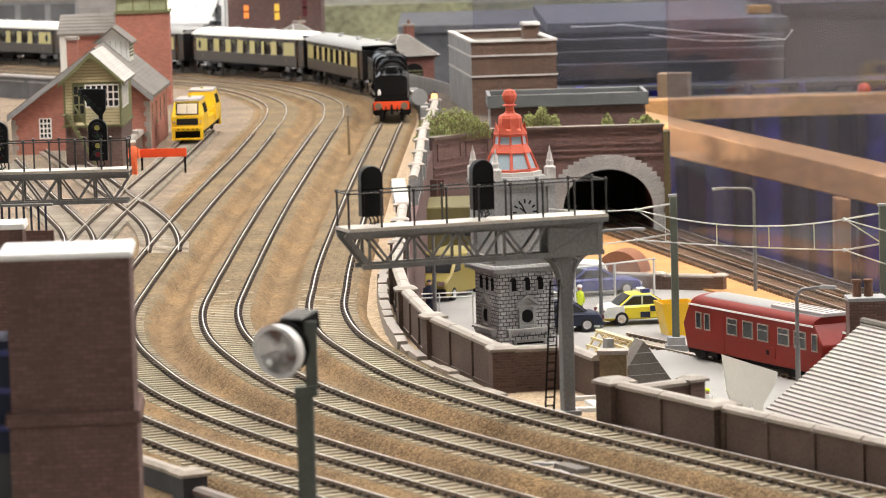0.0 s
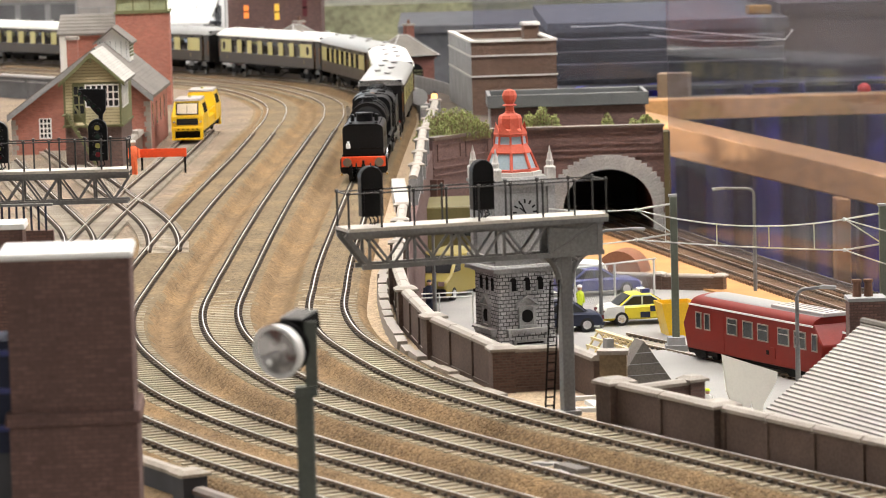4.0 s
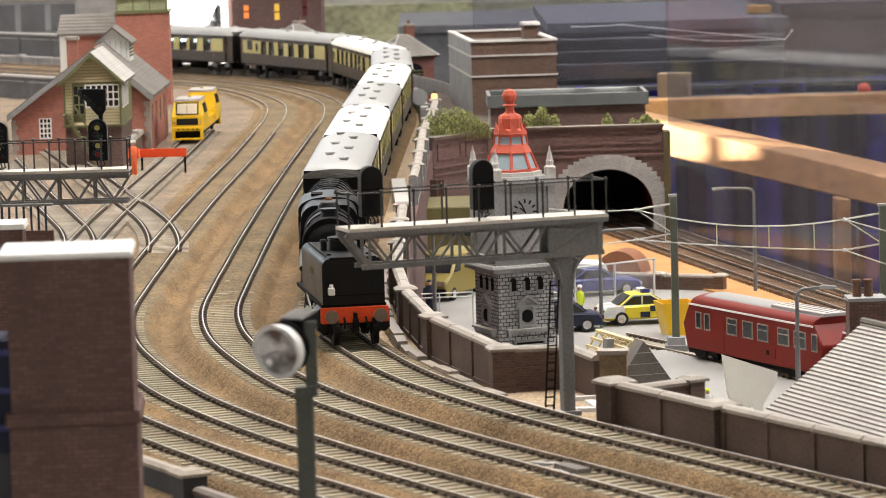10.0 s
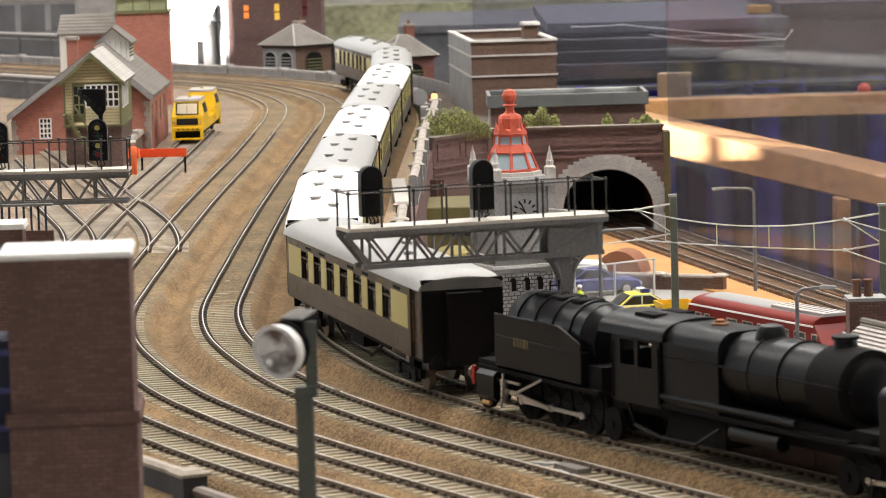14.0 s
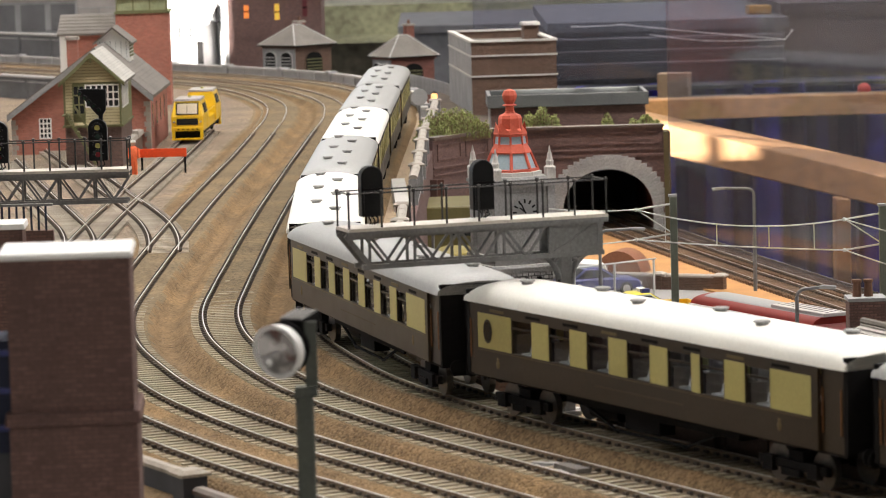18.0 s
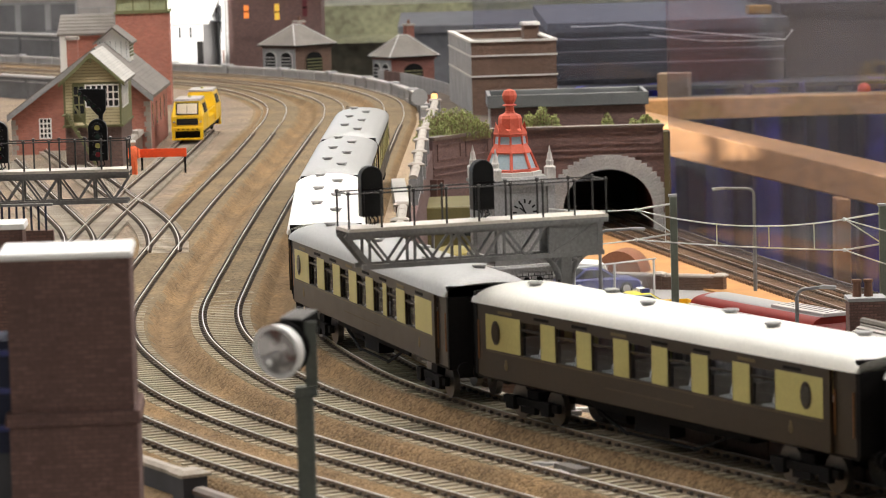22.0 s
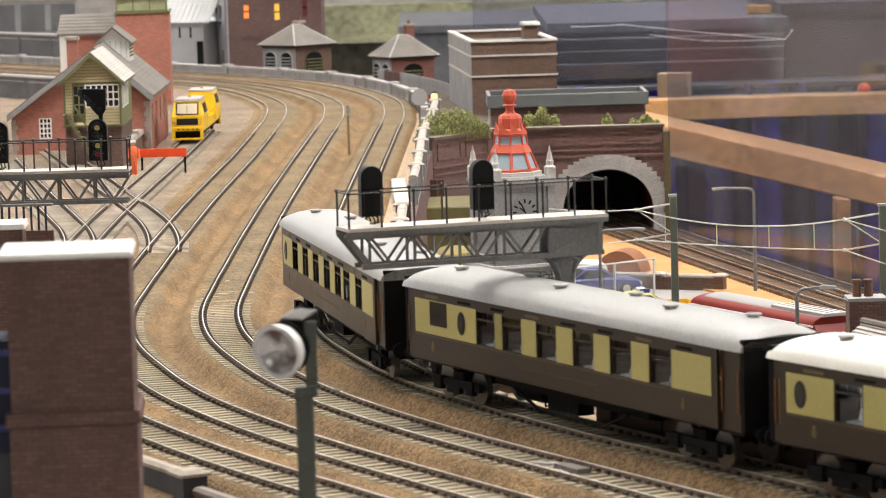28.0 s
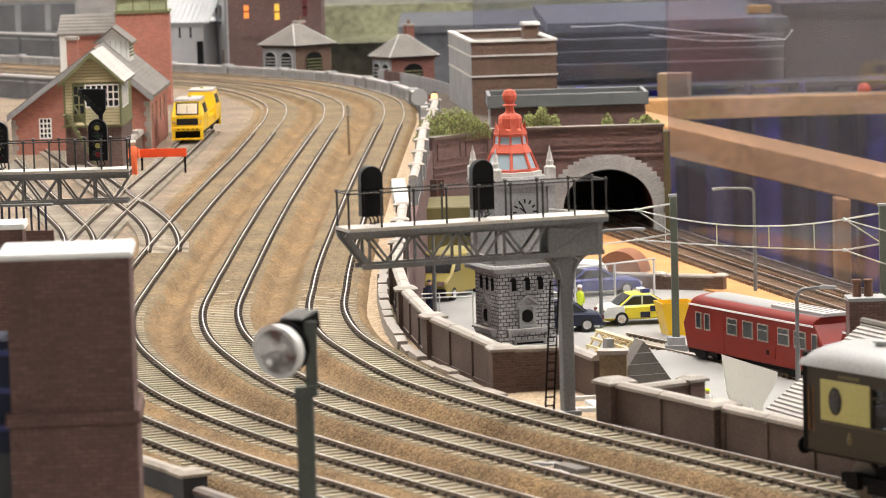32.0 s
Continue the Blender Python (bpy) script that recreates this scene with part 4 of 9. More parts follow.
    part("ash_pan", Mesh().box(-0.030, 0.006, -0.0110, 0.0110, 0.0060, 0.0150, taper=0.001), BLACK_MATT, c)
    for e in (-1, 1):
        part("injector_pipe", Mesh().tube([(-0.050, e * 0.0132, 0.0160), (-0.046, e * 0.0132, 0.0085), (-0.030, e * 0.0135, 0.0062), (-0.008, e * 0.0135, 0.0062), (0.006, e * 0.0132, 0.0130)], 0.0007, 6), BLACK, c)
    return c, lead, trail


BUFFER = mat("worn_buffer", (0.22, 0.17, 0.13), 0.45, 0.5)
LOCO, LEAD, TRAIL = locomotive()
GREY_TAG = "umber and cream dining coach with grey roof"
WHITE_TAG = "umber and cream dining coach with white roof"
EVEN = [-0.0780 + 0.0245 * k for k in range(7)]
PAIRED = [-0.0785, -0.0520, -0.0260, 0.0005, 0.0262, 0.0460, 0.0725]
KITCHEN = [-0.0537, -0.0336, -0.0081, 0.0183, 0.0440, 0.0702]
REAR_OVAL = -0.1027
COACHES = [coach(EVEN, [], ROOF_GREY, GREY_TAG), coach(PAIRED, [REAR_OVAL], ROOF_WHITE, WHITE_TAG + " and one oval window")]
COACHES.append(copy_thing(COACHES[0], pose(0, 0, 0)))
COACHES.append(coach(EVEN, [REAR_OVAL, 0.0934], ROOF_WHITE, WHITE_TAG + " and two oval windows"))
COACHES.append(coach(PAIRED, [REAR_OVAL], ROOF_GREY, GREY_TAG + " and one oval window"))
COACHES.append(copy_thing(COACHES[1], pose(0, 0, 0)))
COACHES.append(coach(KITCHEN, [-0.0723], ROOF_GREY, "umber and cream kitchen coach with grey roof", small=(-0.0908,)))
COACHES.append(copy_thing(COACHES[4], pose(0, 0, 0)))


# how far along the line the locomotive's front has come, by time
RUN_T = (-2.0, 0.0, 3.0, 6.0, 9.0, 11.0, 13.0, 17.0, 19.0, 20.0, 22.0, 24.0, 25.0, 28.0, 30.0, 31.0, 32.0, 34.0)
RUN_S = (4.5600, 4.8400, 5.2600, 5.6750, 6.0770, 6.3370, 6.5940, 7.1245, 7.3799, 7.5062, 7.7692, 8.0069, 8.1232, 8.4668, 8.7317, 8.8600, 8.9970, 9.2640)
START = 4.8671


def front_s(t):
    return float(np.mean([np.interp(t + 0.1 * k, RUN_T, RUN_S) for k in range(-5, 6)]))


def vehicle_pose(s_mid, base):
    a, b = on_line(s_mid + base), on_line(s_mid - base)
    return pose((a[0] + b[0]) / 2, (a[1] + b[1]) / 2, 0, 0, 0, math.degrees(math.atan2(a[1] - b[1], a[0] - b[0])))


def motions():
    times = [0.5 * k for k in range(65)]
    rows = {0: [], 1: [], -1: []}
    for t in times:
        mid = front_s(t) - LOCO_LEN / 2
        lead, trail = vehicle_pose(mid + UNIT_X[1], 0.026), vehicle_pose(mid + UNIT_X[-1], 0.026)
        a, b = lead @ Vector((-0.030, 0, 0)), trail @ Vector((0.030, 0, 0))
        body = pose(a[0] * 0.4755 + b[0] * 0.5245, a[1] * 0.4755 + b[1] * 0.5245, 0, 0, 0, math.degrees(math.atan2(a[1] - b[1], a[0] - b[0])))
        rows[0].append((t, body))
        rows[1].append((t, body.inverted() @ lead))
        rows[-1].append((t, body.inverted() @ trail))
    walk(SUN_MASK, [(0, sun_mask_pose(0)), (8, sun_mask_pose(8)), (16, sun_mask_pose(16)), (24, sun_mask_pose(24)), (32, sun_mask_pose(32))])
    walk(LOCO, rows[0])
    walk(LEAD, rows[1])
    walk(TRAIL, rows[-1])
    for rod, d, ph, swing in RODS:
        keys = []
        for k in range(321):
            w = ph - (front_s(0.1 * k) - START) / 0.0100
            x, z = 0.0038 * math.cos(w), 0.0038 * math.sin(w)
            if swing:
                keys.append((0.1 * k, pose(d * -0.010 + x, 0, 0.0100 + z, 0, math.degrees(d * math.asin(z / 0.034)), 0)))
            else:
                keys.append((0.1 * k, pose(x, 0, 0.0100 + z)))
        walk(rod, keys)
    for k, car in enumerate(COACHES):
        back = 0.361 + COACH_LEN / 2 + COACH_PITCH * k
        walk(car, [(t, vehicle_pose(front_s(t) - back, 0.086)) for t in times])


# ---- more materials ----
PLUM_PAINT = brick_mat("plum_plaster", (0.16, 0.094, 0.082), (0.13, 0.085, 0.078), course=0.0010, length=0.003, depth=0.00012, vary=0.2)
WALL_BROWN = mat("brown_wall_paint", (0.12, 0.082, 0.066), 0.85, vary=0.25, big=70, bump=0.25, dust=0.25)
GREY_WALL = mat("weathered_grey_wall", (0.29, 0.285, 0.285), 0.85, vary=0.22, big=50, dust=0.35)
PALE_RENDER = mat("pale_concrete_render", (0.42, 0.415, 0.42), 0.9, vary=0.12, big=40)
PANEL_GREY = mat("sooty_panel_grey", (0.125, 0.122, 0.126), 0.9, vary=0.3, big=30)
ROOF_SHEET = mat("pale_grey_sheeting", (0.42, 0.42, 0.42), 0.7, vary=0.15)
CLAP = mat("pale_green_boards", (0.50, 0.43, 0.255), 0.7, vary=0.15, dust=0.1)
OLIVE = mat("olive_trim", (0.16, 0.16, 0.075), 0.7)
TIMBER_CREAM = mat("bare_batten", (0.72, 0.60, 0.34), 0.8, vary=0.12)
TILE_ROOF = mat("grey_roof_tiles", (0.36, 0.345, 0.32), 0.85, vary=0.18, dust=0.4, each=0.08)
DARK_GLASS = mat("dark_window", (0.02, 0.022, 0.025), 0.12, vary=0.1, bump=0, spec=0.6)
PALE_GLASS = mat("pale_window", (0.36, 0.46, 0.52), 0.2, vary=0.1, bump=0, spec=0.6)
GREEN_GLASS = mat("green_window", (0.33, 0.36, 0.22), 0.3, vary=0.25, big=120, bump=0)
RUBBER = mat("tyre_rubber", (0.02, 0.02, 0.02), 0.8)
HIVIS = mat("hi_vis_yellow", (0.62, 0.75, 0.04), 0.6)
HIVIS_ORANGE = mat("hi_vis_orange", (0.85, 0.17, 0.06), 0.6)
NAVY = mat("navy_cloth", (0.02, 0.025, 0.05), 0.8)
BLUE_PAINT = mat("blue_paint", (0.05, 0.06, 0.22), 0.35, coat=0.3)
POT = mat("chimney_pot", (0.17, 0.085, 0.055), 0.8)
POST_GREEN = mat("green_grey_post", (0.13, 0.145, 0.115), 0.6, dust=0.2)
WIRE = mat("pale_wire", (0.55, 0.55, 0.53), 0.5)
CRATE = mat("weathered_crate", (0.23, 0.165, 0.095), 0.85, vary=0.3)
CONCRETE = mat("concrete_grey", (0.33, 0.33, 0.33), 0.9, vary=0.12)
PLASTER_WHITE = mat("white_plastic_sheet", (0.78, 0.75, 0.68), 0.5, vary=0.04, bump=0.03)
GRAVEL = mat("pale_gravel", (0.42, 0.31, 0.20), 0.95, vary=0.5, big=500, fine=1400, bump=0.8)
LENS_AMBER = mat("amber_lens", (0.45, 0.40, 0.10), 0.2, bump=0, coat=0.6)
LENS_RED = mat("red_lens", (0.16, 0.015, 0.02), 0.2, bump=0, coat=0.6)
LENS_DARK = mat("dark_lens", (0.02, 0.04, 0.03), 0.2, bump=0, coat=0.6)
LAMP_ORANGE = glow_mat("lit_window_orange", (1.0, 0.28, 0.06), 0.55)
LAMP_YELLOW = glow_mat("lit_window_yellow", (0.9, 0.55, 0.08), 0.42)
# grey is mixed into the green for the haze over it
STREAK = mat("grass_mat", (0.135, 0.132, 0.080), 0.95, vary=0.5, big=12, fine=90)
CHROME = mat("reflector_chrome", (0.8, 0.8, 0.8), 0.18, 1.0, bump=0)
BRICK_NEAR = brick_mat("near_brick", (0.165, 0.094, 0.077), (0.120, 0.070, 0.060), course=0.00125, length=0.0035, joint=0.16, depth=0.0003)
PERSPEX = glass_mat("clear_screen", (0.90, 0.9, 0.97), 0.05, 0.88, dusty=0.036, gloss=0.38)


# ---- parapet walls along the line ----
def straight_wall(name, a, b, z0, top, mt, label, thick=0.004, cope=0.0055, panels=True, piers=(), cap=0.009, pier_mat=None, cope_mat=None, cat="wall", group=""):
    """An upright wall from a to b with coping and pilaster strips; piers at the given lengths."""
    dx, dy = b[0] - a[0], b[1] - a[1]
    ln = math.hypot(dx, dy)
    t = thing(name, pose(a[0], a[1], z0, 0, 0, math.degrees(math.atan2(dy, dx))), label, cat, group)
    h = top - z0
    part("wall_face", Mesh().box(0, ln, -thick / 2, thick / 2, 0, h), mt, t)
    n = max(int(ln / 0.028), 1)
    for k in range(n):
        x0, x1 = ln * k / n + 0.0004, ln * (k + 1) / n - 0.0004
        m = Mesh()
        m.prism([(-cope / 2, h), (-cope / 2, h + 0.0012), (-cope / 4, h + 0.0022), (cope / 4, h + 0.0022), (cope / 2, h + 0.0012), (cope / 2, h)], x0, x1, "x")
        part("coping_stone", m, cope_mat or COPING, t, smooth=False)
    if panels:
        for k in range(n + 1):
            x = min(max(ln * k / n, 0.0015), ln - 0.0015)
            for e in (-1, 1):
                part("pilaster", Mesh().box(x - 0.0012, x + 0.0012, *sorted((e * thick / 2, e * (thick / 2 + 0.0008))), 0, h - 0.0005), mt, t)
        for e in (-1, 1):
            part("plinth", Mesh().box(0, ln, *sorted((e * thick / 2, e * (thick / 2 + 0.0006))), 0, 0.0022), mt, t)
    for p in piers:
        pier(t, p, 0, h + 0.001, pier_mat or mt, cap, cope_mat)
    return t


def pier(t, x, y, h, mt, cap=0.009, cap_mat=None):
    w = cap - 0.0024
    part("pier", Mesh().box(x - w / 2, x + w / 2, y - w / 2, y + w / 2, 0, h), mt, t)
    m = Mesh().box(x - cap / 2, x + cap / 2, y - cap / 2, y + cap / 2, h, h + 0.0010)
    m.box(x - cap / 2, x + cap / 2, y - cap / 2, y + cap / 2, h + 0.0010, h + 0.0022, taper=0.0022)
    part("pier_cap", m, cap_mat or COPING, t)


P_TOP = 0.0118
LOW = -0.005
pts = [(-0.0031, 2.882), (-0.0055, 2.763), (-0.0092, 2.660), (-0.0122, 2.553), (-0.0135, 2.448), (-0.0142, 2.341), (-0.0158, 2.236), (-0.0175, 2.151)]
for a, b in zip(pts, pts[1:]):
    straight_wall("parapet", a, b, LOW, P_TOP, GREY_WALL, "weathered grey parapet wall with pale rounded coping and capped piers", piers=(0.0,), group="parapets of the viaduct", cap=0.0105)
pts = [(-0.0222, 1.965), (-0.0228, 1.874), (-0.0228, 1.760), (-0.0222, 1.653), (-0.0172, 1.556), (-0.0050, 1.456), (0.0215, 1.357)]
for a, b in zip(pts, pts[1:]):
    straight_wall("parapet", a, b, LOW, P_TOP, WALL_BROWN, "brown parapet wall with pilasters and rounded pale coping", piers=(0.0,), group="parapets of the viaduct", cap=0.0105)
straight_wall("brick_parapet", (0.0215, 1.357), (0.0470, 1.3615), LOW, P_TOP - 0.001, BRICK_DARK, "short dark brick parapet beside the signal gantry", piers=(0.0005,), pier_mat=BRICK_DARK, cap=0.0115)
straight_wall("side_parapet", (0.0480, 1.372), (0.0590, 1.333), LOW, P_TOP - 0.002, WALL_BROWN, "brown parapet behind the wooden box", panels=False)
straight_wall("parapet", (0.0615, 1.2605), (0.0945, 1.1985), LOW, 0.0106, WALL_BROWN, "brown parapet wall with recessed panels and dusty coping", piers=(0.0, 0.0702), group="parapets of the viaduct", cap=0.0125)
straight_wall("parapet", (0.0970, 1.1938), (0.190, 1.019), LOW, 0.0108, WALL_BROWN, "brown parapet wall with recessed panels and dusty coping", piers=(0.099,), group="parapets of the viaduct", cap=0.0108)
straight_wall("brick_parapet", (0.0665, 1.2640), (0.0915, 1.2800), LOW, 0.0078, BRICK_DARK, "dark brick return wall with pale coping", piers=(0.0297,), pier_mat=BRICK_DARK, panels=False)
# board edge and retaining wall down to the street
edge = []
for y in [1.0 + 0.04 * k for k in range(52)]:
    i = int(s_at_y(y) / STEP)
    edge.append((MAIN[i, 0] - TAN[i, 1] * 0.0245, MAIN[i, 1] + TAN[i, 0] * 0.0245, 0))
rw = Mesh()
rw.sweep([(0.19, 1.0, 0), (0.097, 1.1945, 0), (0.0640, 1.2590, 0), (0.0650, 1.312, 0), (0.0500, 1.3720, 0), (0.024, 1.362, 0), (-0.004, 1.458, 0), (-0.0165, 1.556, 0), (-0.0215, 1.653, 0), (-0.0222, 1.95, 0), (-0.013, 2.45, 0), (-0.003, 2.86, 0), (-0.0015, 3.0, 0)],
         [(-0.004, STREET_Z), (-0.004, -0.0048), (0.004, -0.0048), (0.004, STREET_Z)])
part("retaining_wall", rw, PLUM_PAINT)["kind"] = "structure"
pv = Mesh()
pv.prism([(0.185, 1.012), (0.097, 1.1925), (0.0640, 1.2570), (0.0650, 1.312), (0.0500, 1.3700), (0.024, 1.360), (-0.004, 1.456), (-0.0165, 1.554), (-0.0215, 1.651), (-0.0222, 1.95), (-0.013, 2.45), (-0.003, 2.86), (-0.0015, 3.0),
          (-0.03, 3.0), (-0.034, 2.45), (-0.044, 1.95), (-0.044, 1.62), (-0.036, 1.54), (-0.022, 1.46), (0.008, 1.36), (0.04, 1.29), (0.09, 1.19), (0.16, 1.06)], -0.0085, -0.0048, "z")
part("cess_path", pv, GRAVEL)["kind"] = "structure"

KERB_DULL = mat("dull_kerb_stone", (0.30, 0.255, 0.205), 0.9, vary=0.3, big=120, dust=0.2)
# low kerb of stone blocks beside the line
kerb = thing("stone_kerb", pose(0, 0, 0), "low kerb of uneven pale stone blocks beside the track", "kerb", kind="structure")
kw = spline([(-0.0300, 1.780), (-0.0300, 1.665), (-0.0272, 1.590), (-0.0225, 1.520), (-0.0125, 1.452), (0.0010, 1.401), (0.0145, 1.352), (0.0310, 1.306), (0.0450, 1.274), (0.072, 1.221), (0.100, 1.170), (0.15, 1.08)], 0.0215)
for k in range(len(kw) - 1):
    a, b = kw[k], kw[k + 1]
    ang = math.atan2(b[1] - a[1], b[0] - a[0])
    hh = 0.0004 - 0.0030 * max(0.0, min(1.0, (1.50 - b[1]) / 0.10))
    m = Mesh().box(0.0003, math.hypot(*(b - a)) - 0.0003, -0.0026, 0.0026, -0.005, hh + random.uniform(-0.0006, 0.0008), taper=0.0004)
    part("kerb_stone", m, KERB_DULL if b[1] < 1.42 else COPING, kerb, at=Matrix.Translation((a[0], a[1], 0)) @ Matrix.Rotation(ang + random.uniform(-0.06, 0.06), 4, "Z"))

tagged(part("stone_slab", Mesh().box(-0.005, 0.005, -0.085, 0.085, 0, 0.006, taper=0.0006), STONE_PALE, at=pose(-0.0262, 2.196, -0.0048, 0, 0, 1.5)), "pale stone slab lying beside the parapet", "slab")

COPING_GREY = mat("grey_coping", (0.40, 0.385, 0.375), 0.85, dust=0.25)
FENCE_GREY = mat("weathered_fence_board", (0.30, 0.285, 0.28), 0.9, vary=0.2, each=0.12)
FENCE_RED = mat("rusty_fence_board", (0.13, 0.075, 0.06), 0.9, vary=0.2, each=0.15)
# far grey viaduct wall
far_wall = thing("viaduct_wall", pose(0, 0, 0), "long pale grey viaduct wall with piers behind the far curve", "wall")
fw = offset_way(-0.0255, 4.6, 2.90, -0.006, 3)
part("wall_face", Mesh().sweep(fw, [(-0.002, 0), (-0.002, 0.0105), (0.002, 0.0105), (0.002, 0)]), GREY_WALL, far_wall)
part("coping", Mesh().sweep(fw, [(-0.0030, 0.0105), (-0.0030, 0.0124), (0.0030, 0.0124), (0.0030, 0.0105)]), COPING_GREY, far_wall)
part("string_course", Mesh().sweep(fw, [(-0.0028, 0.0012), (-0.0028, 0.0030), (0.0028, 0.0030), (0.0028, 0.0012)]), GREY_WALL, far_wall)
for k in range(0, len(fw), 3):
    x, y, z = fw[k]
    a = math.degrees(math.atan2(fw[min(k + 1, len(fw) - 1)][1] - y, fw[min(k + 1, len(fw) - 1)][0] - x)) if k + 1 < len(fw) else 90
    big = k % 9 == 0
    w = 0.0040 if big else 0.0010
    m = Mesh().box(-w, w, -0.0042 if big else -0.0031, 0.0042 if big else 0.0031, 0, 0.0125 if big else 0.0103)
    if big:
        m.box(-w - 0.001, w + 0.001, -0.0054, 0.0054, 0.0125, 0.0143, taper=0.0008)
    part("pier", m, GREY_WALL, far_wall, at=pose(x, y, z, 0, 0, a))
# weathered board fence behind the far wall
bf = thing("board_fence", pose(0, 0, 0), "low weathered grey board fence behind the viaduct wall", "fence")
fy = offset_way(-0.062, 3.43, 2.98, -0.006, 1)
for k in range(len(fy) - 1):
    (x0, y0, z0), (x1, y1, _) = fy[k], fy[k + 1]
    ln, ang = math.hypot(x1 - x0, y1 - y0), math.atan2(y1 - y0, x1 - x0)
    top = 0.0150 + (0.0006 if k % 2 else 0.0)
    part("board", Mesh().box(0.0002, ln - 0.0002, -0.0006, 0.0006, 0, top), FENCE_RED if 4 <= k < 16 else FENCE_GREY, bf, at=Matrix.Translation((x0, y0, z0)) @ Matrix.Rotation(ang, 4, "Z"))

# low wall at the near side of the outer track
nw = straight_wall("front_parapet", (-0.125, 1.222), (-0.0872, 1.152), -0.10, -0.0005, BLACKBOARD, "dark low brick wall with pale capped pier at the board edge", panels=False, piers=(0.0795,), cap=0.0112, cope_mat=KERB_DULL)
straight_wall("front_parapet", (-0.0838, 1.1455), (0.02, 0.955), -0.10, -0.0045, BLACKBOARD, "dark low brick wall at the board edge", panels=False, cope_mat=WALL_BROWN)

# ---- sidings and crossing ----
SLEEPER_YARD = sleeper_mesh(mat("dusty_yard_sleeper", (0.36, 0.31, 0.245), 0.95, vary=0.25, each=0.15))


def ground_way(ctrl, z):
    return [(p[0], p[1], z) for p in spline(ctrl, 0.008)]


lay_track("siding_track", ground_way([(-0.1922, 2.81), (-0.1928, 2.75), (-0.1958, 2.48), (-0.1998, 2.265), (-0.2018, 2.14), (-0.2026, 2.03), (-0.2022, 1.928), (-0.200, 1.80)], 0.0002), "straight siding with worn rails through a diamond crossing", src=SLEEPER_YARD)
lay_track("crossover_track", ground_way([(-0.292, 2.640), (-0.256, 2.465), (-0.2199, 2.291), (-0.2020, 2.205), (-0.1859, 2.128), (-0.1695, 2.040), (-0.1592, 1.964), (-0.1543, 1.911), (-0.1520, 1.870)], 0.0004), "crossover track curving across the siding into the running line", src=SLEEPER_YARD)
lay_track("yard_track", ground_way([(-0.322, 2.560), (-0.290, 2.395), (-0.258, 2.233), (-0.231, 2.100), (-0.2124, 2.003), (-0.204, 1.938), (-0.2015, 1.88)], 0.0), "curved yard track leading past the signal box", src=SLEEPER_YARD)
lay_track("branch_track", ground_way([(-0.40, 2.62), (-0.365, 2.48), (-0.33, 2.36)], 0.0), "outer yard track under the signal gantry", limit=120, src=SLEEPER_YARD)
xg = thing("check_rails", pose(0, 0, 0), "short bright check rails in the diamond crossing", "rail", kind="structure")
for ctrl, a, b in (([(-0.1998, 2.265), (-0.2018, 2.14)], 0.2, 0.95), ([(-0.2199, 2.291), (-0.2020, 2.205), (-0.1859, 2.128)], 0.25, 0.8)):
    way = spline(ctrl, 0.004)
    way = way[int(len(way) * a):int(len(way) * b)]
    tn = np.gradient(way, axis=0)
    tn /= np.hypot(*tn.T)[:, None]
    for g in (-0.0064, 0.0064):
        rail(xg, [(p[0] + t[1] * g, p[1] - t[0] * g, 0.0006) for p, t in zip(way, tn)])


# ---- signal gantries ----
RAILING = mat("dusty_black_railing", (0.045, 0.043, 0.042), 0.7, vary=0.4, big=200, dust=0.5)


def lattice_bay(m, x0, x1, z0, z1, y, w=0.0009, up=True):
    for a, b in ((((x0, z0), (x1, z1)),) if up else (((x0, z1), (x1, z0)),)):
        ln = math.hypot(b[0] - a[0], b[1] - a[1])
        mm = Matrix.Translation(((a[0] + b[0]) / 2, y, (a[1] + b[1]) / 2)) @ Matrix.Rotation(-math.atan2(b[1] - a[1], b[0] - a[0]), 4, "Y")
        m.box(-ln / 2, ln / 2, -0.0004, 0.0004, -w, w, m=mm)


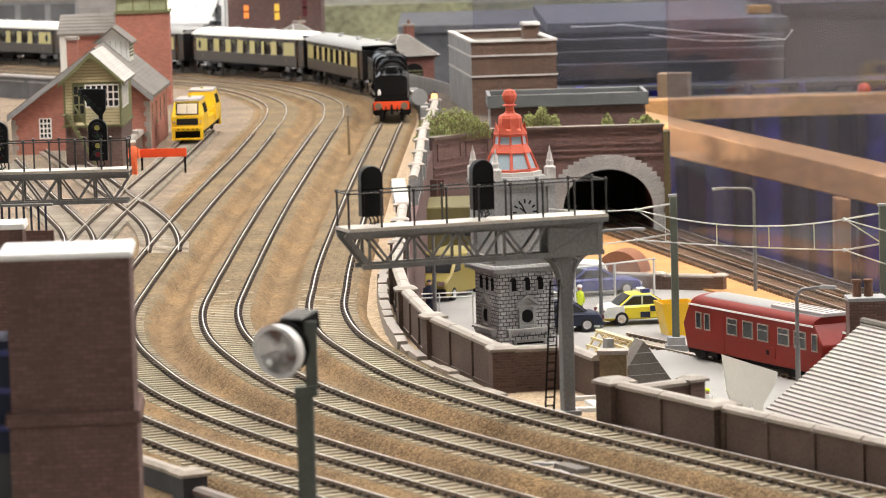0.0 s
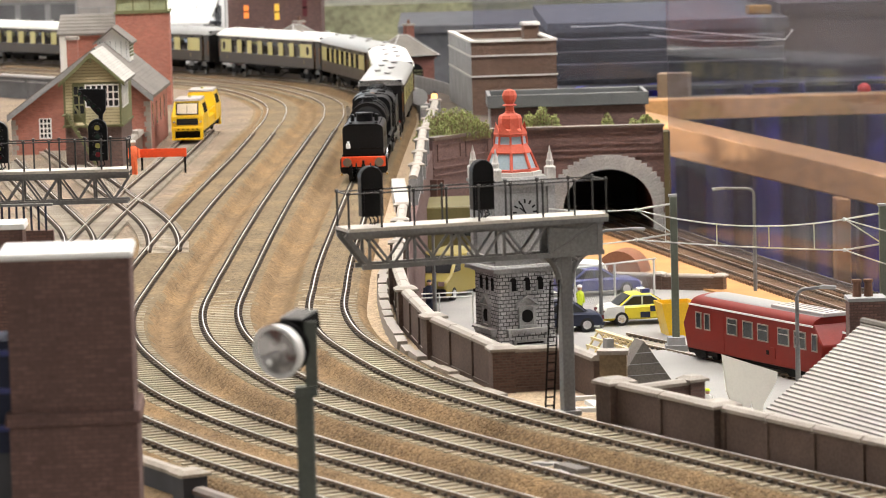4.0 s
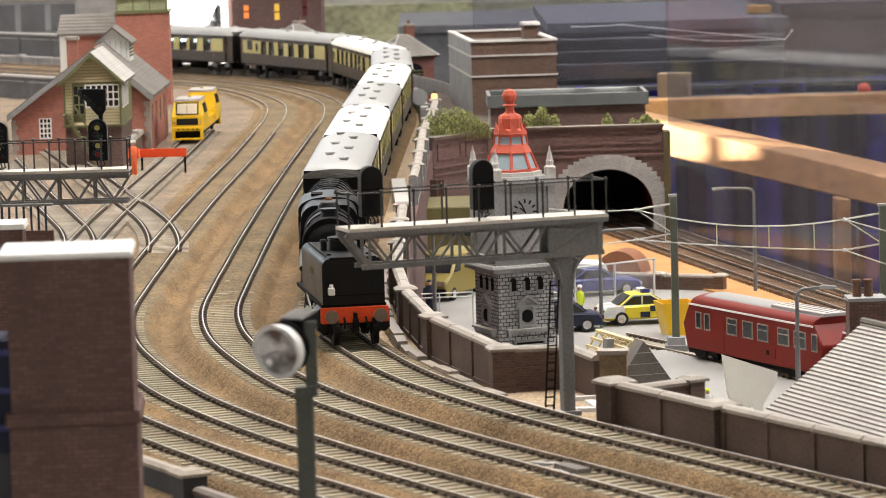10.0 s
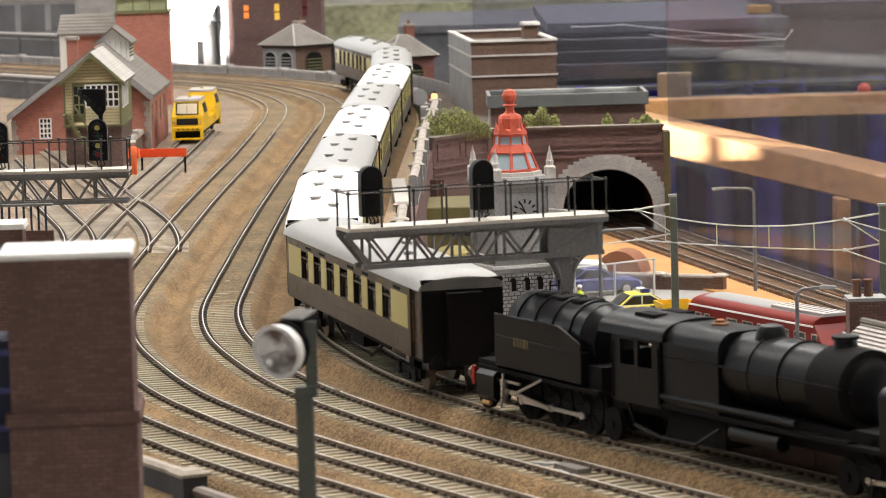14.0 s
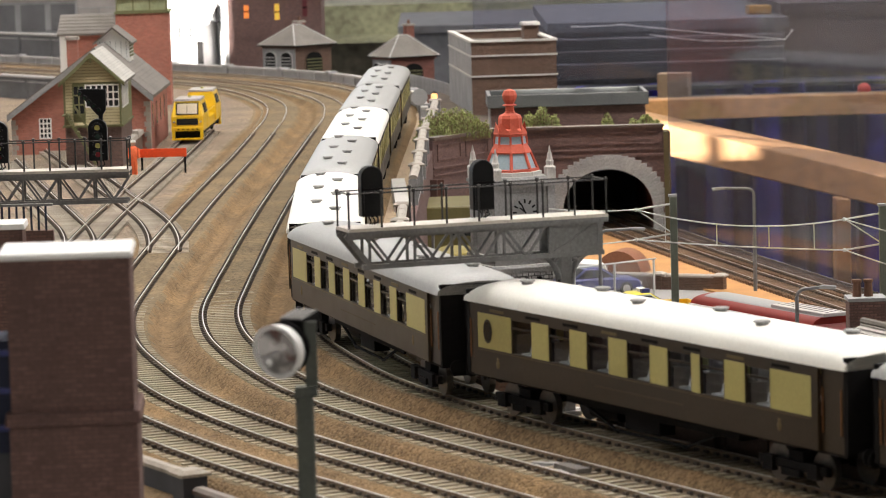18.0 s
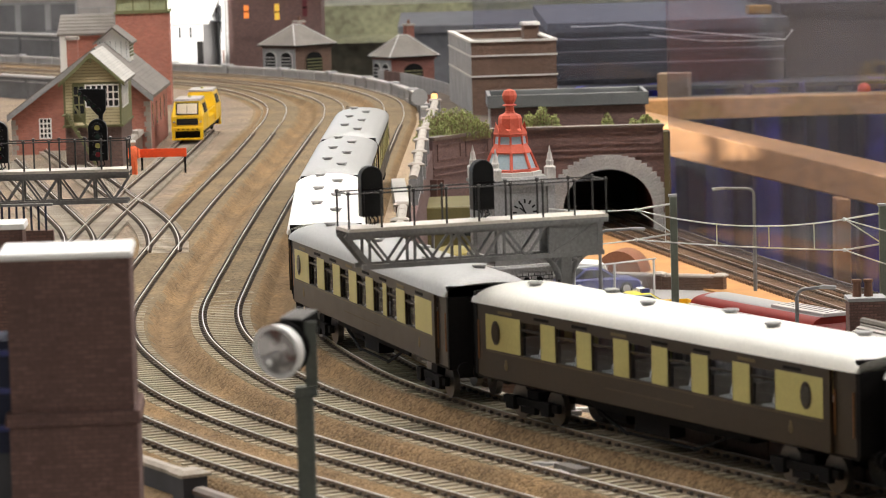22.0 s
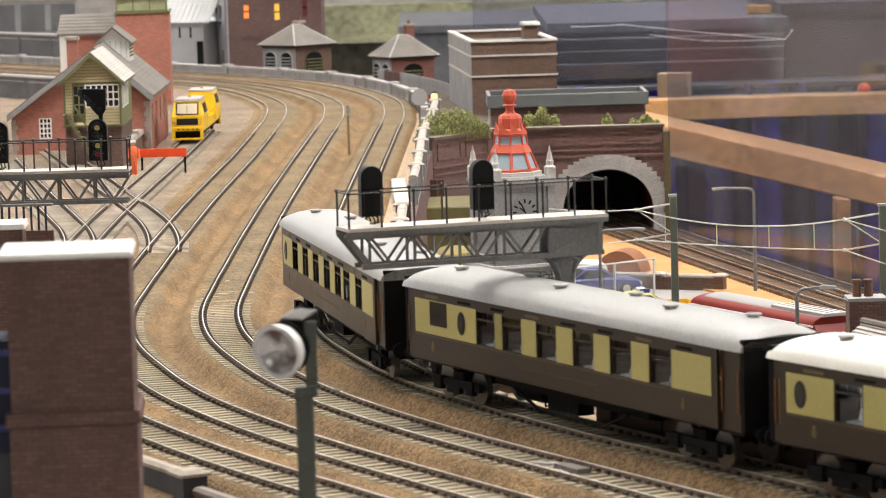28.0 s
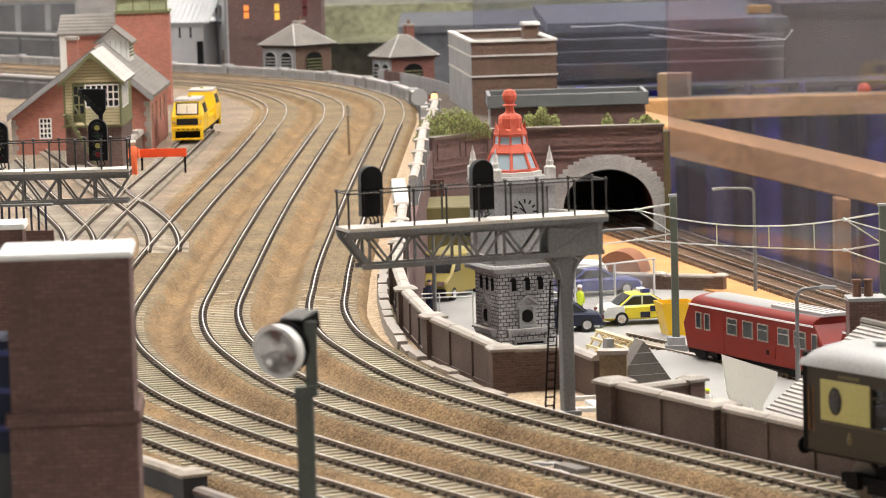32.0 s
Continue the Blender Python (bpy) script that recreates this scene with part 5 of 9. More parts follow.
def signal_head(t, x, y, z, lit, facing=-1):
    """A round-topped signal plate with four lamps in hoods; facing -1 shows the lamps to the front."""
    poly = [(-0.0042, 0), (-0.0042, 0.0145)] + [(-0.0042 * math.cos(math.pi * k / 10), 0.0145 + 0.0042 * math.sin(math.pi * k / 10)) for k in range(1, 10)] + [(0.0042, 0.0145), (0.0042, 0)]
    m = Mesh().prism(poly, -0.0022, 0.0022, "y", m=Matrix.Translation((x, y, z)))
    h = part("signal_head", m, BLACK, t, "black round-topped colour light signal head", bevel=0.0003)
    if lit:
        for k, mt in enumerate((LENS_RED, LENS_AMBER, LENS_DARK, LENS_AMBER)):
            zz = z + 0.0030 + 0.0040 * k
            part("lens", Mesh().cyl((x, y - 0.0021, zz), (x, y - 0.0028, zz), 0.0014, n=14), mt, h)
            hood = Mesh()
            for j in range(9):
                a0, a1 = math.pi * (j - 0.5) / 8, math.pi * (j + 0.5) / 8
                hood.cyl((x + 0.0018 * math.cos(a0), y - 0.0032, zz + 0.0018 * math.sin(a0)), (x + 0.0018 * math.cos(a1), y - 0.0032, zz + 0.0018 * math.sin(a1)), 0.0007, n=5)
            part("hood", hood, BLACK, h)
    else:
        part("hatch", Mesh().box(x - 0.0034, x + 0.0034, y - 0.0026, y - 0.0020, z + 0.002, z + 0.0095), BLACK, h)
        part("hatch_bar", Mesh().box(x - 0.0042, x + 0.0042, y - 0.0027, y - 0.0021, z + 0.0100, z + 0.0106), BLACK_MATT, h)
    for dx in (-0.001, 0.0005, 0.002):
        part("cable", Mesh().tube([(x + dx, y, z), (x + dx + 0.0006, y - 0.001, z - 0.0018), (x + dx * 0.5, y, z - 0.0030)], 0.0003, 5), BLACK_MATT, h)


def gantry(name, at, x0, x1, post_x, zw, label, bays, solid_from, heads, base=0.0):
    t = thing(name, at, label, "signal gantry", "signal gantries")
    d = 0.0075
    part("walkway", Mesh().box(x0, x1, -d, d, zw - 0.0012, zw), WALKWAY, t, "dusty pale walkway boards")
    part("edge_beam", Mesh().box(x0, x1, -d, -d + 0.0008, zw - 0.0030, zw - 0.0012).box(x0, x1, d - 0.0008, d, zw - 0.0030, zw - 0.0012), GREY_METAL, t)
    zl = zw - 0.0145
    bay = (solid_from - (x0 + 0.009)) / bays
    for y in (-0.0045, 0.0045):
        f = Mesh()
        f.box(x0 + 0.006, x1 - 0.001, y - 0.0006, y + 0.0006, zl - 0.0010, zl + 0.0008)
        f.box(x0, x1 - 0.001, y - 0.0006, y + 0.0006, zw - 0.0042, zw - 0.0028)
        for k in range(bays):
            a = x0 + 0.009 + bay * k
            lattice_bay(f, a, a + bay / 2, zl, zw - 0.003, y, 0.00045, False)
            lattice_bay(f, a + bay / 2, a + bay, zl, zw - 0.003, y, 0.00045, True)
            f.box(a - 0.00045, a + 0.00045, y - 0.0005, y + 0.0005, zl, zw - 0.003)
        mm = Matrix.Translation((x0 + 0.0048, y, (zl + zw - 0.003) / 2)) @ Matrix.Rotation(math.radians(52), 4, "Y")
        f.box(-0.0080, 0.0080, -0.0005, 0.0005, -0.0009, 0.0009, m=mm)
        part("lattice_girder", f, GREY_METAL, t)
        if solid_from < x1 - 0.004:
            g = Mesh().box(solid_from, x1 - 0.0015, y - 0.0005, y + 0.0005, zl, zw - 0.003)
            for xx in (solid_from + 0.001, x1 - 0.003):
                g.box(xx - 0.0007, xx + 0.0007, y - 0.0009, y + 0.0009, zl, zw - 0.003)
            lattice_bay(g, solid_from + 0.001, x1 - 0.003, zl, zw - 0.003, y - 0.0007, 0.0006)
            part("end_plate", g, GREY_METAL, t)
    if post_x is not None:
        pm = Mesh().box(post_x - 0.0023, post_x + 0.0023, -0.0023, 0.0023, base, zl)
        post = part("post", pm, GREY_METAL, t, "square grey steel post", bevel=0.0003)
        for e in (-1, 1):
            br = Mesh()
            arc = [(post_x + e * (0.0023 + 0.0095 * (1 - math.cos(w))), zl - 0.0115 * (1 - math.sin(w))) for w in [math.pi / 2 * k / 6 for k in range(7)]]
            for y in (-0.0018, 0.0018):
                br.tube([(x, y, z) for x, z in arc], 0.0008, 5)
                br.tube([(post_x + e * 0.0023, y, zl - 0.001), (arc[3][0], y, arc[3][1])], 0.0006, 5)
            part("bracket", br, GREY_METAL, post)
        part("base_plate", Mesh().box(post_x - 0.004, post_x + 0.004, -0.004, 0.004, base - 0.004, base + 0.001), GREY_METAL, post)
    n = max(int((x1 - x0) / 0.0115), 2)
    for y in (-d + 0.0006, d - 0.0006):
        r = Mesh().cyl((x0 + 0.0005, y, zw + 0.0128), (x1 - 0.0005, y, zw + 0.0128), 0.00032, n=6)
        part("handrail", r, RAILING, t)
        for k in range(n + 1):
            x = x0 + 0.0006 + (x1 - x0 - 0.0012) * k / n + (0.003 if y > 0 and 0 < k < n else 0)
            part("stanchion", Mesh().cyl((x, y, zw), (x, y, zw + 0.013), 0.0004, n=6).ball(x, y, zw + 0.0130, 0.0009, 6), RAILING, t)
    for x in (x0 + 0.0005, x1 - 0.0005):
        part("end_rail", Mesh().cyl((x, -d + 0.0006, zw + 0.0128), (x, d - 0.0006, zw + 0.0128), 0.00032, n=6), RAILING, t)
    for x, lit in heads:
        signal_head(t, x, 0.001, zw + 0.0035, lit)
    return t


g1 = gantry("signal_gantry", pose(0.0454, 1.2935, 0, 0, 0, 19.0), -0.0870, 0.0152, 0.0, 0.0712, "grey cantilever signal gantry with handrails over the main line", 4, -0.008, [(-0.0752, False), (-0.0318, False)], base=-0.004)
lad = Mesh()
for e in (-0.0017, 0.0017):
    lad.cyl((-0.0100 + e, -0.006, -0.006), (-0.0052 + e, -0.003, 0.047), 0.0004, n=5)
for k in range(16):
    z = -0.003 + 0.0032 * k
    u = (z + 0.006) / 0.053
    lad.cyl((-0.0117 + 0.0048 * u, -0.006 + 0.003 * u, z), (-0.0083 + 0.0048 * u, -0.006 + 0.003 * u, z), 0.0003, n=5)
part("ladder", lad, BLACK_MATT, g1, "thin black ladder")
g2 = gantry("signal_gantry", pose(-0.139, 1.55, 0, 0, 0, 0), -0.105, 0.0, -0.100, 0.0725, "grey signal gantry with a four-lamp head and route indicator", 6, 0.0, [(-0.0140, True), (-0.0585, True)], base=-0.004)
sh = [(-0.0196, 0.1082), (-0.0097, 0.1079), (-0.0101, 0.0986), (-0.0112, 0.0968), (-0.0124, 0.0961), (-0.0140, 0.0965), (-0.0156, 0.0984), (-0.0188, 0.1028), (-0.0222, 0.1062), (-0.0218, 0.1081)]
ind = part("route_indicator", Mesh().prism(sh, -0.0005, 0.0022, "y").cyl((-0.0125, 0.001, 0.0925), (-0.0125, 0.001, 0.0975), 0.0010, n=8), BLACK, g2, "black route indicator with a slanting row of lamps")
for k in range(5):
    x, z = -0.0212 + 0.0020 * k, 0.1064 - 0.0019 * k
    part("indicator_lamp", Mesh().cyl((x, -0.0004, z), (x, -0.0022, z - 0.0002), 0.0010, n=10), BLACK_MATT, ind)
    part("indicator_lens", Mesh().cyl((x, -0.0022, z - 0.0002), (x, -0.0023, z - 0.0002), 0.0007, n=10), LENS_DARK, ind)

# ---- clock tower ----
ct = thing("clock_tower", pose(0.0415, 2.036, STREET_Z, 0, 0, 21.7), "grey stone clock tower with orange-red and pale blue spire", "clock tower")
ZS = STREET_Z


def tz(z):
    return z - ZS


a = 0.0176
part("shaft", Mesh().box(-a, a, -a, a, 0, tz(-0.0340)), STONE_BRICK, ct, "rough grey stone block shaft")
part("plinth", Mesh().box(-a - 0.002, a + 0.002, -a - 0.002, a + 0.002, 0, 0.004, taper=0.0008), STONE_GREY, ct)
m = Mesh()
for k, (e, z0, z1) in enumerate(((0.0195, -0.0340, -0.0327), (0.0225, -0.0327, -0.0302), (0.0240, -0.0302, -0.0286), (0.0205, -0.0286, -0.0255), (0.0215, -0.0255, -0.0238))):
    m.box(-e, e, -e, e, tz(z0), tz(z1), taper=0.0006)
part("cornice", m, STONE_GREY, ct)
b = 0.0170
part("clock_stage", Mesh().box(-b, b, -b, b, tz(-0.0238), tz(0.0190)), STONE_GREY, ct)
m = Mesh()
for sx in (-1, 1):
    for sy in (-1, 1):
        m.box(sx * b - 0.0022, sx * b + 0.0022, sy * b - 0.0022, sy * b + 0.0022, tz(-0.0238), tz(0.0170))
part("corner_pilaster", m, STONE_GREY, ct)
m = Mesh().box(-0.0195, 0.0195, -0.0195, 0.0195, tz(0.0165), tz(0.0185)).box(-0.0205, 0.0205, -0.0205, 0.0205, tz(0.0185), tz(0.0205)).box(-0.0190, 0.0190, -0.0190, 0.0190, tz(0.0205), tz(0.0225), taper=0.001)
part("upper_cornice", m, STONE_GREY, ct)
for rz in (0, -90):
    r = Matrix.Rotation(math.radians(rz), 4, "Z")
    fr = part("clock_surround", Mesh().box(-0.0105, 0.0105, -b - 0.0010, -b, tz(-0.0080), tz(0.0130), m=r), STONE_GREY, ct)
    dial = Mesh()
    dial.cyl(r @ Vector((0, -b - 0.0009, tz(0.002))), r @ Vector((0, -b - 0.0018, tz(0.002))), 0.0082, n=28)
    dl = part("clock_dial", dial, CONCRETE, ct, "grey clock dial with black hour marks")
    for k in range(12):
        w = math.pi * k / 6
        mm = r @ Matrix.Translation((0.0064 * math.sin(w), -b - 0.0019, tz(0.002) + 0.0064 * math.cos(w))) @ Matrix.Rotation(w, 4, "Y")
        part("hour_mark", Mesh().box(-0.0005, 0.0005, -0.0002, 0.0002, -0.0012, 0.0012, m=mm), BLACK, dl)
    for w, ln in ((-0.45, 0.0058), (-0.9, 0.0042)):
        mm = r @ Matrix.Translation((0, -b - 0.0021, tz(0.002))) @ Matrix.Rotation(w, 4, "Y")
        part("clock_hand", Mesh().box(-0.0004, 0.0004, -0.0001, 0.0002, -0.001, ln, m=mm), BLACK, dl)
for sx in (-1, 1):
    for sy in (-1, 1):
        m = Mesh().box(sx * 0.0172 - 0.0026, sx * 0.0172 + 0.0026, sy * 0.0172 - 0.0026, sy * 0.0172 + 0.0026, tz(0.0205), tz(0.0265))
        m.lathe(sx * 0.0172, sy * 0.0172, [(0.0036, tz(0.0262)), (0.0036, tz(0.0275)), (0.0022, tz(0.0285)), (0.0024, tz(0.0310)), (0.0018, tz(0.0320)), (0.0013, tz(0.0355)), (0.0008, tz(0.0365)), (0.0002, tz(0.0400))], 10)
        part("pinnacle", m, STONE_PALE, ct)
E8 = math.pi / 8


def ring8(r, z):
    return [(r * math.cos(2 * math.pi * k / 8 + E8), r * math.sin(2 * math.pi * k / 8 + E8), z) for k in range(8)]


part("spire_base", Mesh().lathe(0, 0, [(0.0178, tz(0.0222)), (0.0178, tz(0.0248)), (0.0160, tz(0.0252))], 8, E8), STONE_PALE, ct)
part("spire_core", Mesh().lathe(0, 0, [(0.0152, tz(0.0250)), (0.0105, tz(0.0375)), (0.0092, tz(0.0420)), (0.0085, tz(0.0475))], 8, E8), PALE_GLASS, ct, "pale blue glazed panels")
m = Mesh()
for k in range(8):
    lo, mid = ring8(0.0158, tz(0.0255))[k], ring8(0.0112, tz(0.0365))[k]
    m.cyl(lo, mid, 0.0010, 0.0009, n=6)
    m.cyl(ring8(0.0098, tz(0.0405))[k], ring8(0.0092, tz(0.0460))[k], 0.0007, n=5)
m.lathe(0, 0, [(0.0166, tz(0.0248)), (0.0166, tz(0.0262)), (0.0156, tz(0.0266))], 8, E8)
m.lathe(0, 0, [(0.0120, tz(0.0355)), (0.0122, tz(0.0362)), (0.0098, tz(0.0408)), (0.0096, tz(0.0410))], 8, E8)
m.lathe(0, 0, [(0.0096, tz(0.0455)), (0.0100, tz(0.0470)), (0.0090, tz(0.0490)), (0.0072, tz(0.0500)), (0.0070, tz(0.0560)), (0.0062, tz(0.0578)), (0.0035, tz(0.0590)), (0.0026, tz(0.0602)), (0.0026, tz(0.0628)), (0.0046, tz(0.0636)), (0.0026, tz(0.0645)), (0.0040, tz(0.0670)), (0.0044, tz(0.0695)), (0.0034, tz(0.0720)), (0.0008, tz(0.0732))], 8, E8)
for k in range(8):
    c0, c1 = ring8(0.0098, tz(0.0470))[k], ring8(0.0098, tz(0.0470))[(k + 1) % 8]
    top = ring8(0.0086, tz(0.0540))[k]
    m.add([c0, c1, tuple((p + q) / 2 * 0.72 for p, q in zip(c0[:2], c1[:2])) + (tz(0.0490),), top], [(0, 1, 3), (0, 2, 3), (1, 2, 3), (0, 1, 2)])
part("spire_frame", m, mat("faded_spire_paint", (0.56, 0.105, 0.06), 0.6, vary=0.15), ct, "faded orange-red spire with finial")
for x in (-0.0082, 0.0006, 0.0088):
    poly = [(x - 0.0020, tz(-0.0444)), (x - 0.0020, tz(-0.0384))] + [(x - 0.0020 * math.cos(math.pi * j / 6), tz(-0.0384) + 0.0020 * math.sin(math.pi * j / 6)) for j in range(1, 6)] + [(x + 0.0020, tz(-0.0384)), (x + 0.0020, tz(-0.0444))]
    for r in (0, -90):
        R = Matrix.Rotation(math.radians(r), 4, "Z")
        wn = part("arched_window", Mesh().prism(poly, -a - 0.0003, -a + 0.0005, "y", m=R), BLACK_MATT, ct)
        # proud strip on one side only stands in for the lit inner edge
        part("lit_reveal_strip", Mesh().box(x - 0.0024, x - 0.0014, -a - 0.0009, -a, tz(-0.0444), tz(-0.0386), m=R), STONE_GREY, wn)
        part("sill", Mesh().box(x - 0.0026, x + 0.0026, -a - 0.0010, -a, tz(-0.0450), tz(-0.0443), m=R), STONE_GREY, wn)
for r in (0, -90):
    R = Matrix.Rotation(math.radians(r), 4, "Z")
    m = Mesh()
    for e in (-1, 1):
        m.box(*sorted((e * 0.0036, e * 0.0054)), -a - 0.0016, -a, tz(-0.0655), tz(-0.0540), m=R)
        m.prism([(0.0, tz(-0.0464)), (e * 0.0074, tz(-0.0520)), (e * 0.0074, tz(-0.0534)), (0.0, tz(-0.0482))], -a - 0.0026, -a, "y", m=R)
    m.box(-0.0074, 0.0074, -a - 0.0022, -a, tz(-0.0542), tz(-0.0530), m=R)
    m.box(-0.0054, 0.0054, -a - 0.0020, -a, tz(-0.0660), tz(-0.0645), m=R)
    sur = part("window_surround", m, STONE_GREY, ct)
    part("tympanum", Mesh().prism([(-0.0062, tz(-0.0532)), (0.0, tz(-0.0484)), (0.0062, tz(-0.0532))], -a - 0.0010, -a, "y", m=R), STONE_GREY, sur)
    part("niche_panel", Mesh().box(-0.0037, 0.0037, -a - 0.0007, -a, tz(-0.0646), tz(-0.0541), m=R), STONE_GREY, sur)
    part("round_window", Mesh().cyl(R @ Vector((0, -a - 0.0006, tz(-0.0593))), R @ Vector((0, -a - 0.0012, tz(-0.0593))), 0.0038, n=20), BLACK_MATT, sur)
    hood = part("door_hood", Mesh().box(-0.0138, 0.0145, -a - 0.0046, -a, tz(-0.0676), tz(-0.0664), m=R).box(-0.0130, 0.0137, -a - 0.0036, -a, tz(-0.0692), tz(-0.0676), m=R), STONE_GREY, ct)
    m = Mesh().box(-0.0090, 0.0118, -a - 0.0016, -a, tz(-0.0746), tz(-0.0732), m=R)
    for x in (-0.0090, 0.0102):
        m.box(x, x + 0.0016, -a - 0.0016, -a, tz(-0.0790), tz(-0.0746), m=R)
    part("door_frame", m, STONE_GREY, ct)
    for x in (-0.0120, 0.0120):
        part("hood_bracket", Mesh().box(x - 0.0008, x + 0.0008, -a - 0.0030, -a, tz(-0.0712), tz(-0.0691), m=R), STONE_GREY, hood)
    part("doorway", Mesh().box(-0.0074, 0.0102, -a - 0.0004, -a + 0.0006, tz(-0.0800) + 0.0006, tz(-0.0746), m=R), BLACK_MATT, ct)

# ---- tunnel mouth and terrace ----
tw = thing("tunnel_portal", pose(0.0397, 2.652, STREET_Z), "plum brick retaining wall with grey stone tunnel mouth", "tunnel portal")
H_T, cx, rr, zsp = 0.0835, 0.0880, 0.0345, 0.0215
poly = [(0.0, 0.0), (0.0, H_T), (0.1315, H_T), (0.1315, 0.0), (cx + rr, 0.0)] + [(cx + rr * math.cos(math.pi * k / 20), zsp + rr * 0.88 * math.sin(math.pi * k / 20)) for k in range(21)] + [(cx - rr, 0.0)]
part("wall_face", Mesh().prism(poly, 0, 0.008), PLUM_PAINT, tw)
RING = 0.0112
for k in range(13):
    w0, w1 = math.pi / 2 * k / 13, math.pi / 2 * (k + 1) / 13
    inn = [(rr * math.cos(w), zsp + 0.88 * rr * math.sin(w)) for w in (w0, (w0 + w1) / 2, w1)]
    out = [((rr + RING) * math.cos(w), zsp + (0.88 * rr + RING) * math.sin(w)) for w in (w0, w1)]
    for e in (-1, 1):
        q = [(cx + e * x, z) for x, z in (inn[0], out[0], (out[0][0], out[1][1] - 0.0003), (out[1][0], out[1][1] - 0.0003), inn[2], inn[1])]
        part("arch_stone", Mesh().prism(q, -0.0018 - 0.0004 * (k % 2), 0.001), STONE_GREY, tw)
for k in range(5):
    for e in (-1, 1):
        x0, x1 = sorted((cx + e * rr, cx + e * (rr + (0.0105 if k % 2 else 0.0078))))
        part("arch_stone", Mesh().box(x0, x1, -0.0018, 0.001, 0.0043 * k, 0.0043 * (k + 1) - 0.0003), STONE_GREY, tw)
part("tunnel_lining", Mesh().sweep([(cx, 0.009, 0), (cx, 0.25, 0)], [(-rr - 0.001, 0)] + [(-(rr + 0.001) * math.cos(math.pi * k / 16), zsp + (rr + 0.001) * 0.88 * math.sin(math.pi * k / 16)) for k in range(17)] + [(rr + 0.001, 0), (rr + 0.006, 0)] + [((rr + 0.006) * math.cos(math.pi * k / 16), zsp + (rr + 0.006) * 0.9 * math.sin(math.pi * k / 16)) for k in range(17)] + [(-rr - 0.006, 0)]), mat("red_tunnel_lining", (0.30, 0.115, 0.085), 0.8, vary=0.3), tw)
part("coping", Mesh().box(-0.001, 0.1325, -0.002, 0.009, H_T, H_T + 0.0018), WALL_BROWN, tw)
# plate added deep inside; its dark colour stands in for the tunnel's shade
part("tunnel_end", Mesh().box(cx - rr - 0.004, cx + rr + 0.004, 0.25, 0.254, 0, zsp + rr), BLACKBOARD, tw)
part("string_course", Mesh().box(0, 0.1315, -0.0012, 0, H_T - 0.0225, H_T - 0.0205).box(0, 0.1315, -0.0010, 0, H_T - 0.0175, H_T - 0.0165), PLUM_PAINT, tw)
for k in range(6):
    x0 = 0.004 + 0.0215 * k
    part("wall_panel", Mesh().box(x0, x0 + 0.0175, -0.0008, 0, H_T - 0.0130, H_T - 0.0118).box(x0, x0 + 0.0175, -0.0008, 0, H_T - 0.0045, H_T - 0.0035).box(x0, x0 + 0.001, -0.0008, 0, H_T - 0.013, H_T - 0.0035).box(x0 + 0.0165, x0 + 0.0175, -0.0008, 0, H_T - 0.013, H_T - 0.0035), PLUM_PAINT, tw)
part("end_pier", Mesh().box(0.1315, 0.1365, -0.003, 0.02, 0, H_T - 0.004), mat("olive_pier", (0.10, 0.075, 0.03), 0.85), tw)
sw = thing("side_wall", pose(-0.0055, 2.580, STREET_Z, 0, 0, math.degrees(math.atan2(0.072, 0.0452))), "plum retaining wall with panels and dusty coping", "wall")
ln = math.hypot(0.072, 0.0452)
part("wall_face", Mesh().box(0, ln, 0, 0.006, 0, H_T - 0.001), PLUM_PAINT, sw)
part("coping", Mesh().box(0, ln + 0.001, -0.0015, 0.007, H_T - 0.001, H_T + 0.0015), WALL_BROWN, sw)
for z0 in (H_T - 0.028, H_T - 0.0225):
    part("string_course", Mesh().box(0, ln, -0.0012, 0, z0, z0 + 0.0012), PLUM_PAINT, sw)
for k in range(2):
    x0 = 0.006 + 0.040 * k
    part("wall_panel", Mesh().box(x0, x0 + 0.033, -0.0008, 0, H_T - 0.0165, H_T - 0.0153).box(x0, x0 + 0.033, -0.0008, 0, H_T - 0.0055, H_T - 0.0045).box(x0, x0 + 0.001, -0.0008, 0, H_T - 0.0165, H_T - 0.0045).box(x0 + 0.032, x0 + 0.033, -0.0008, 0, H_T - 0.0165, H_T - 0.0045), PLUM_PAINT, sw)
part("terrace", Mesh().prism([(-0.0015, 2.59), (0.0397, 2.658), (0.168, 2.660), (0.168, 2.795), (0.105, 2.80), (0.105, 3.30), (-0.0015, 3.30)], -0.012, -0.001, "z"), mat("terrace_earth", (0.095, 0.070, 0.055), 0.95, vary=0.35))["kind"] = "structure"


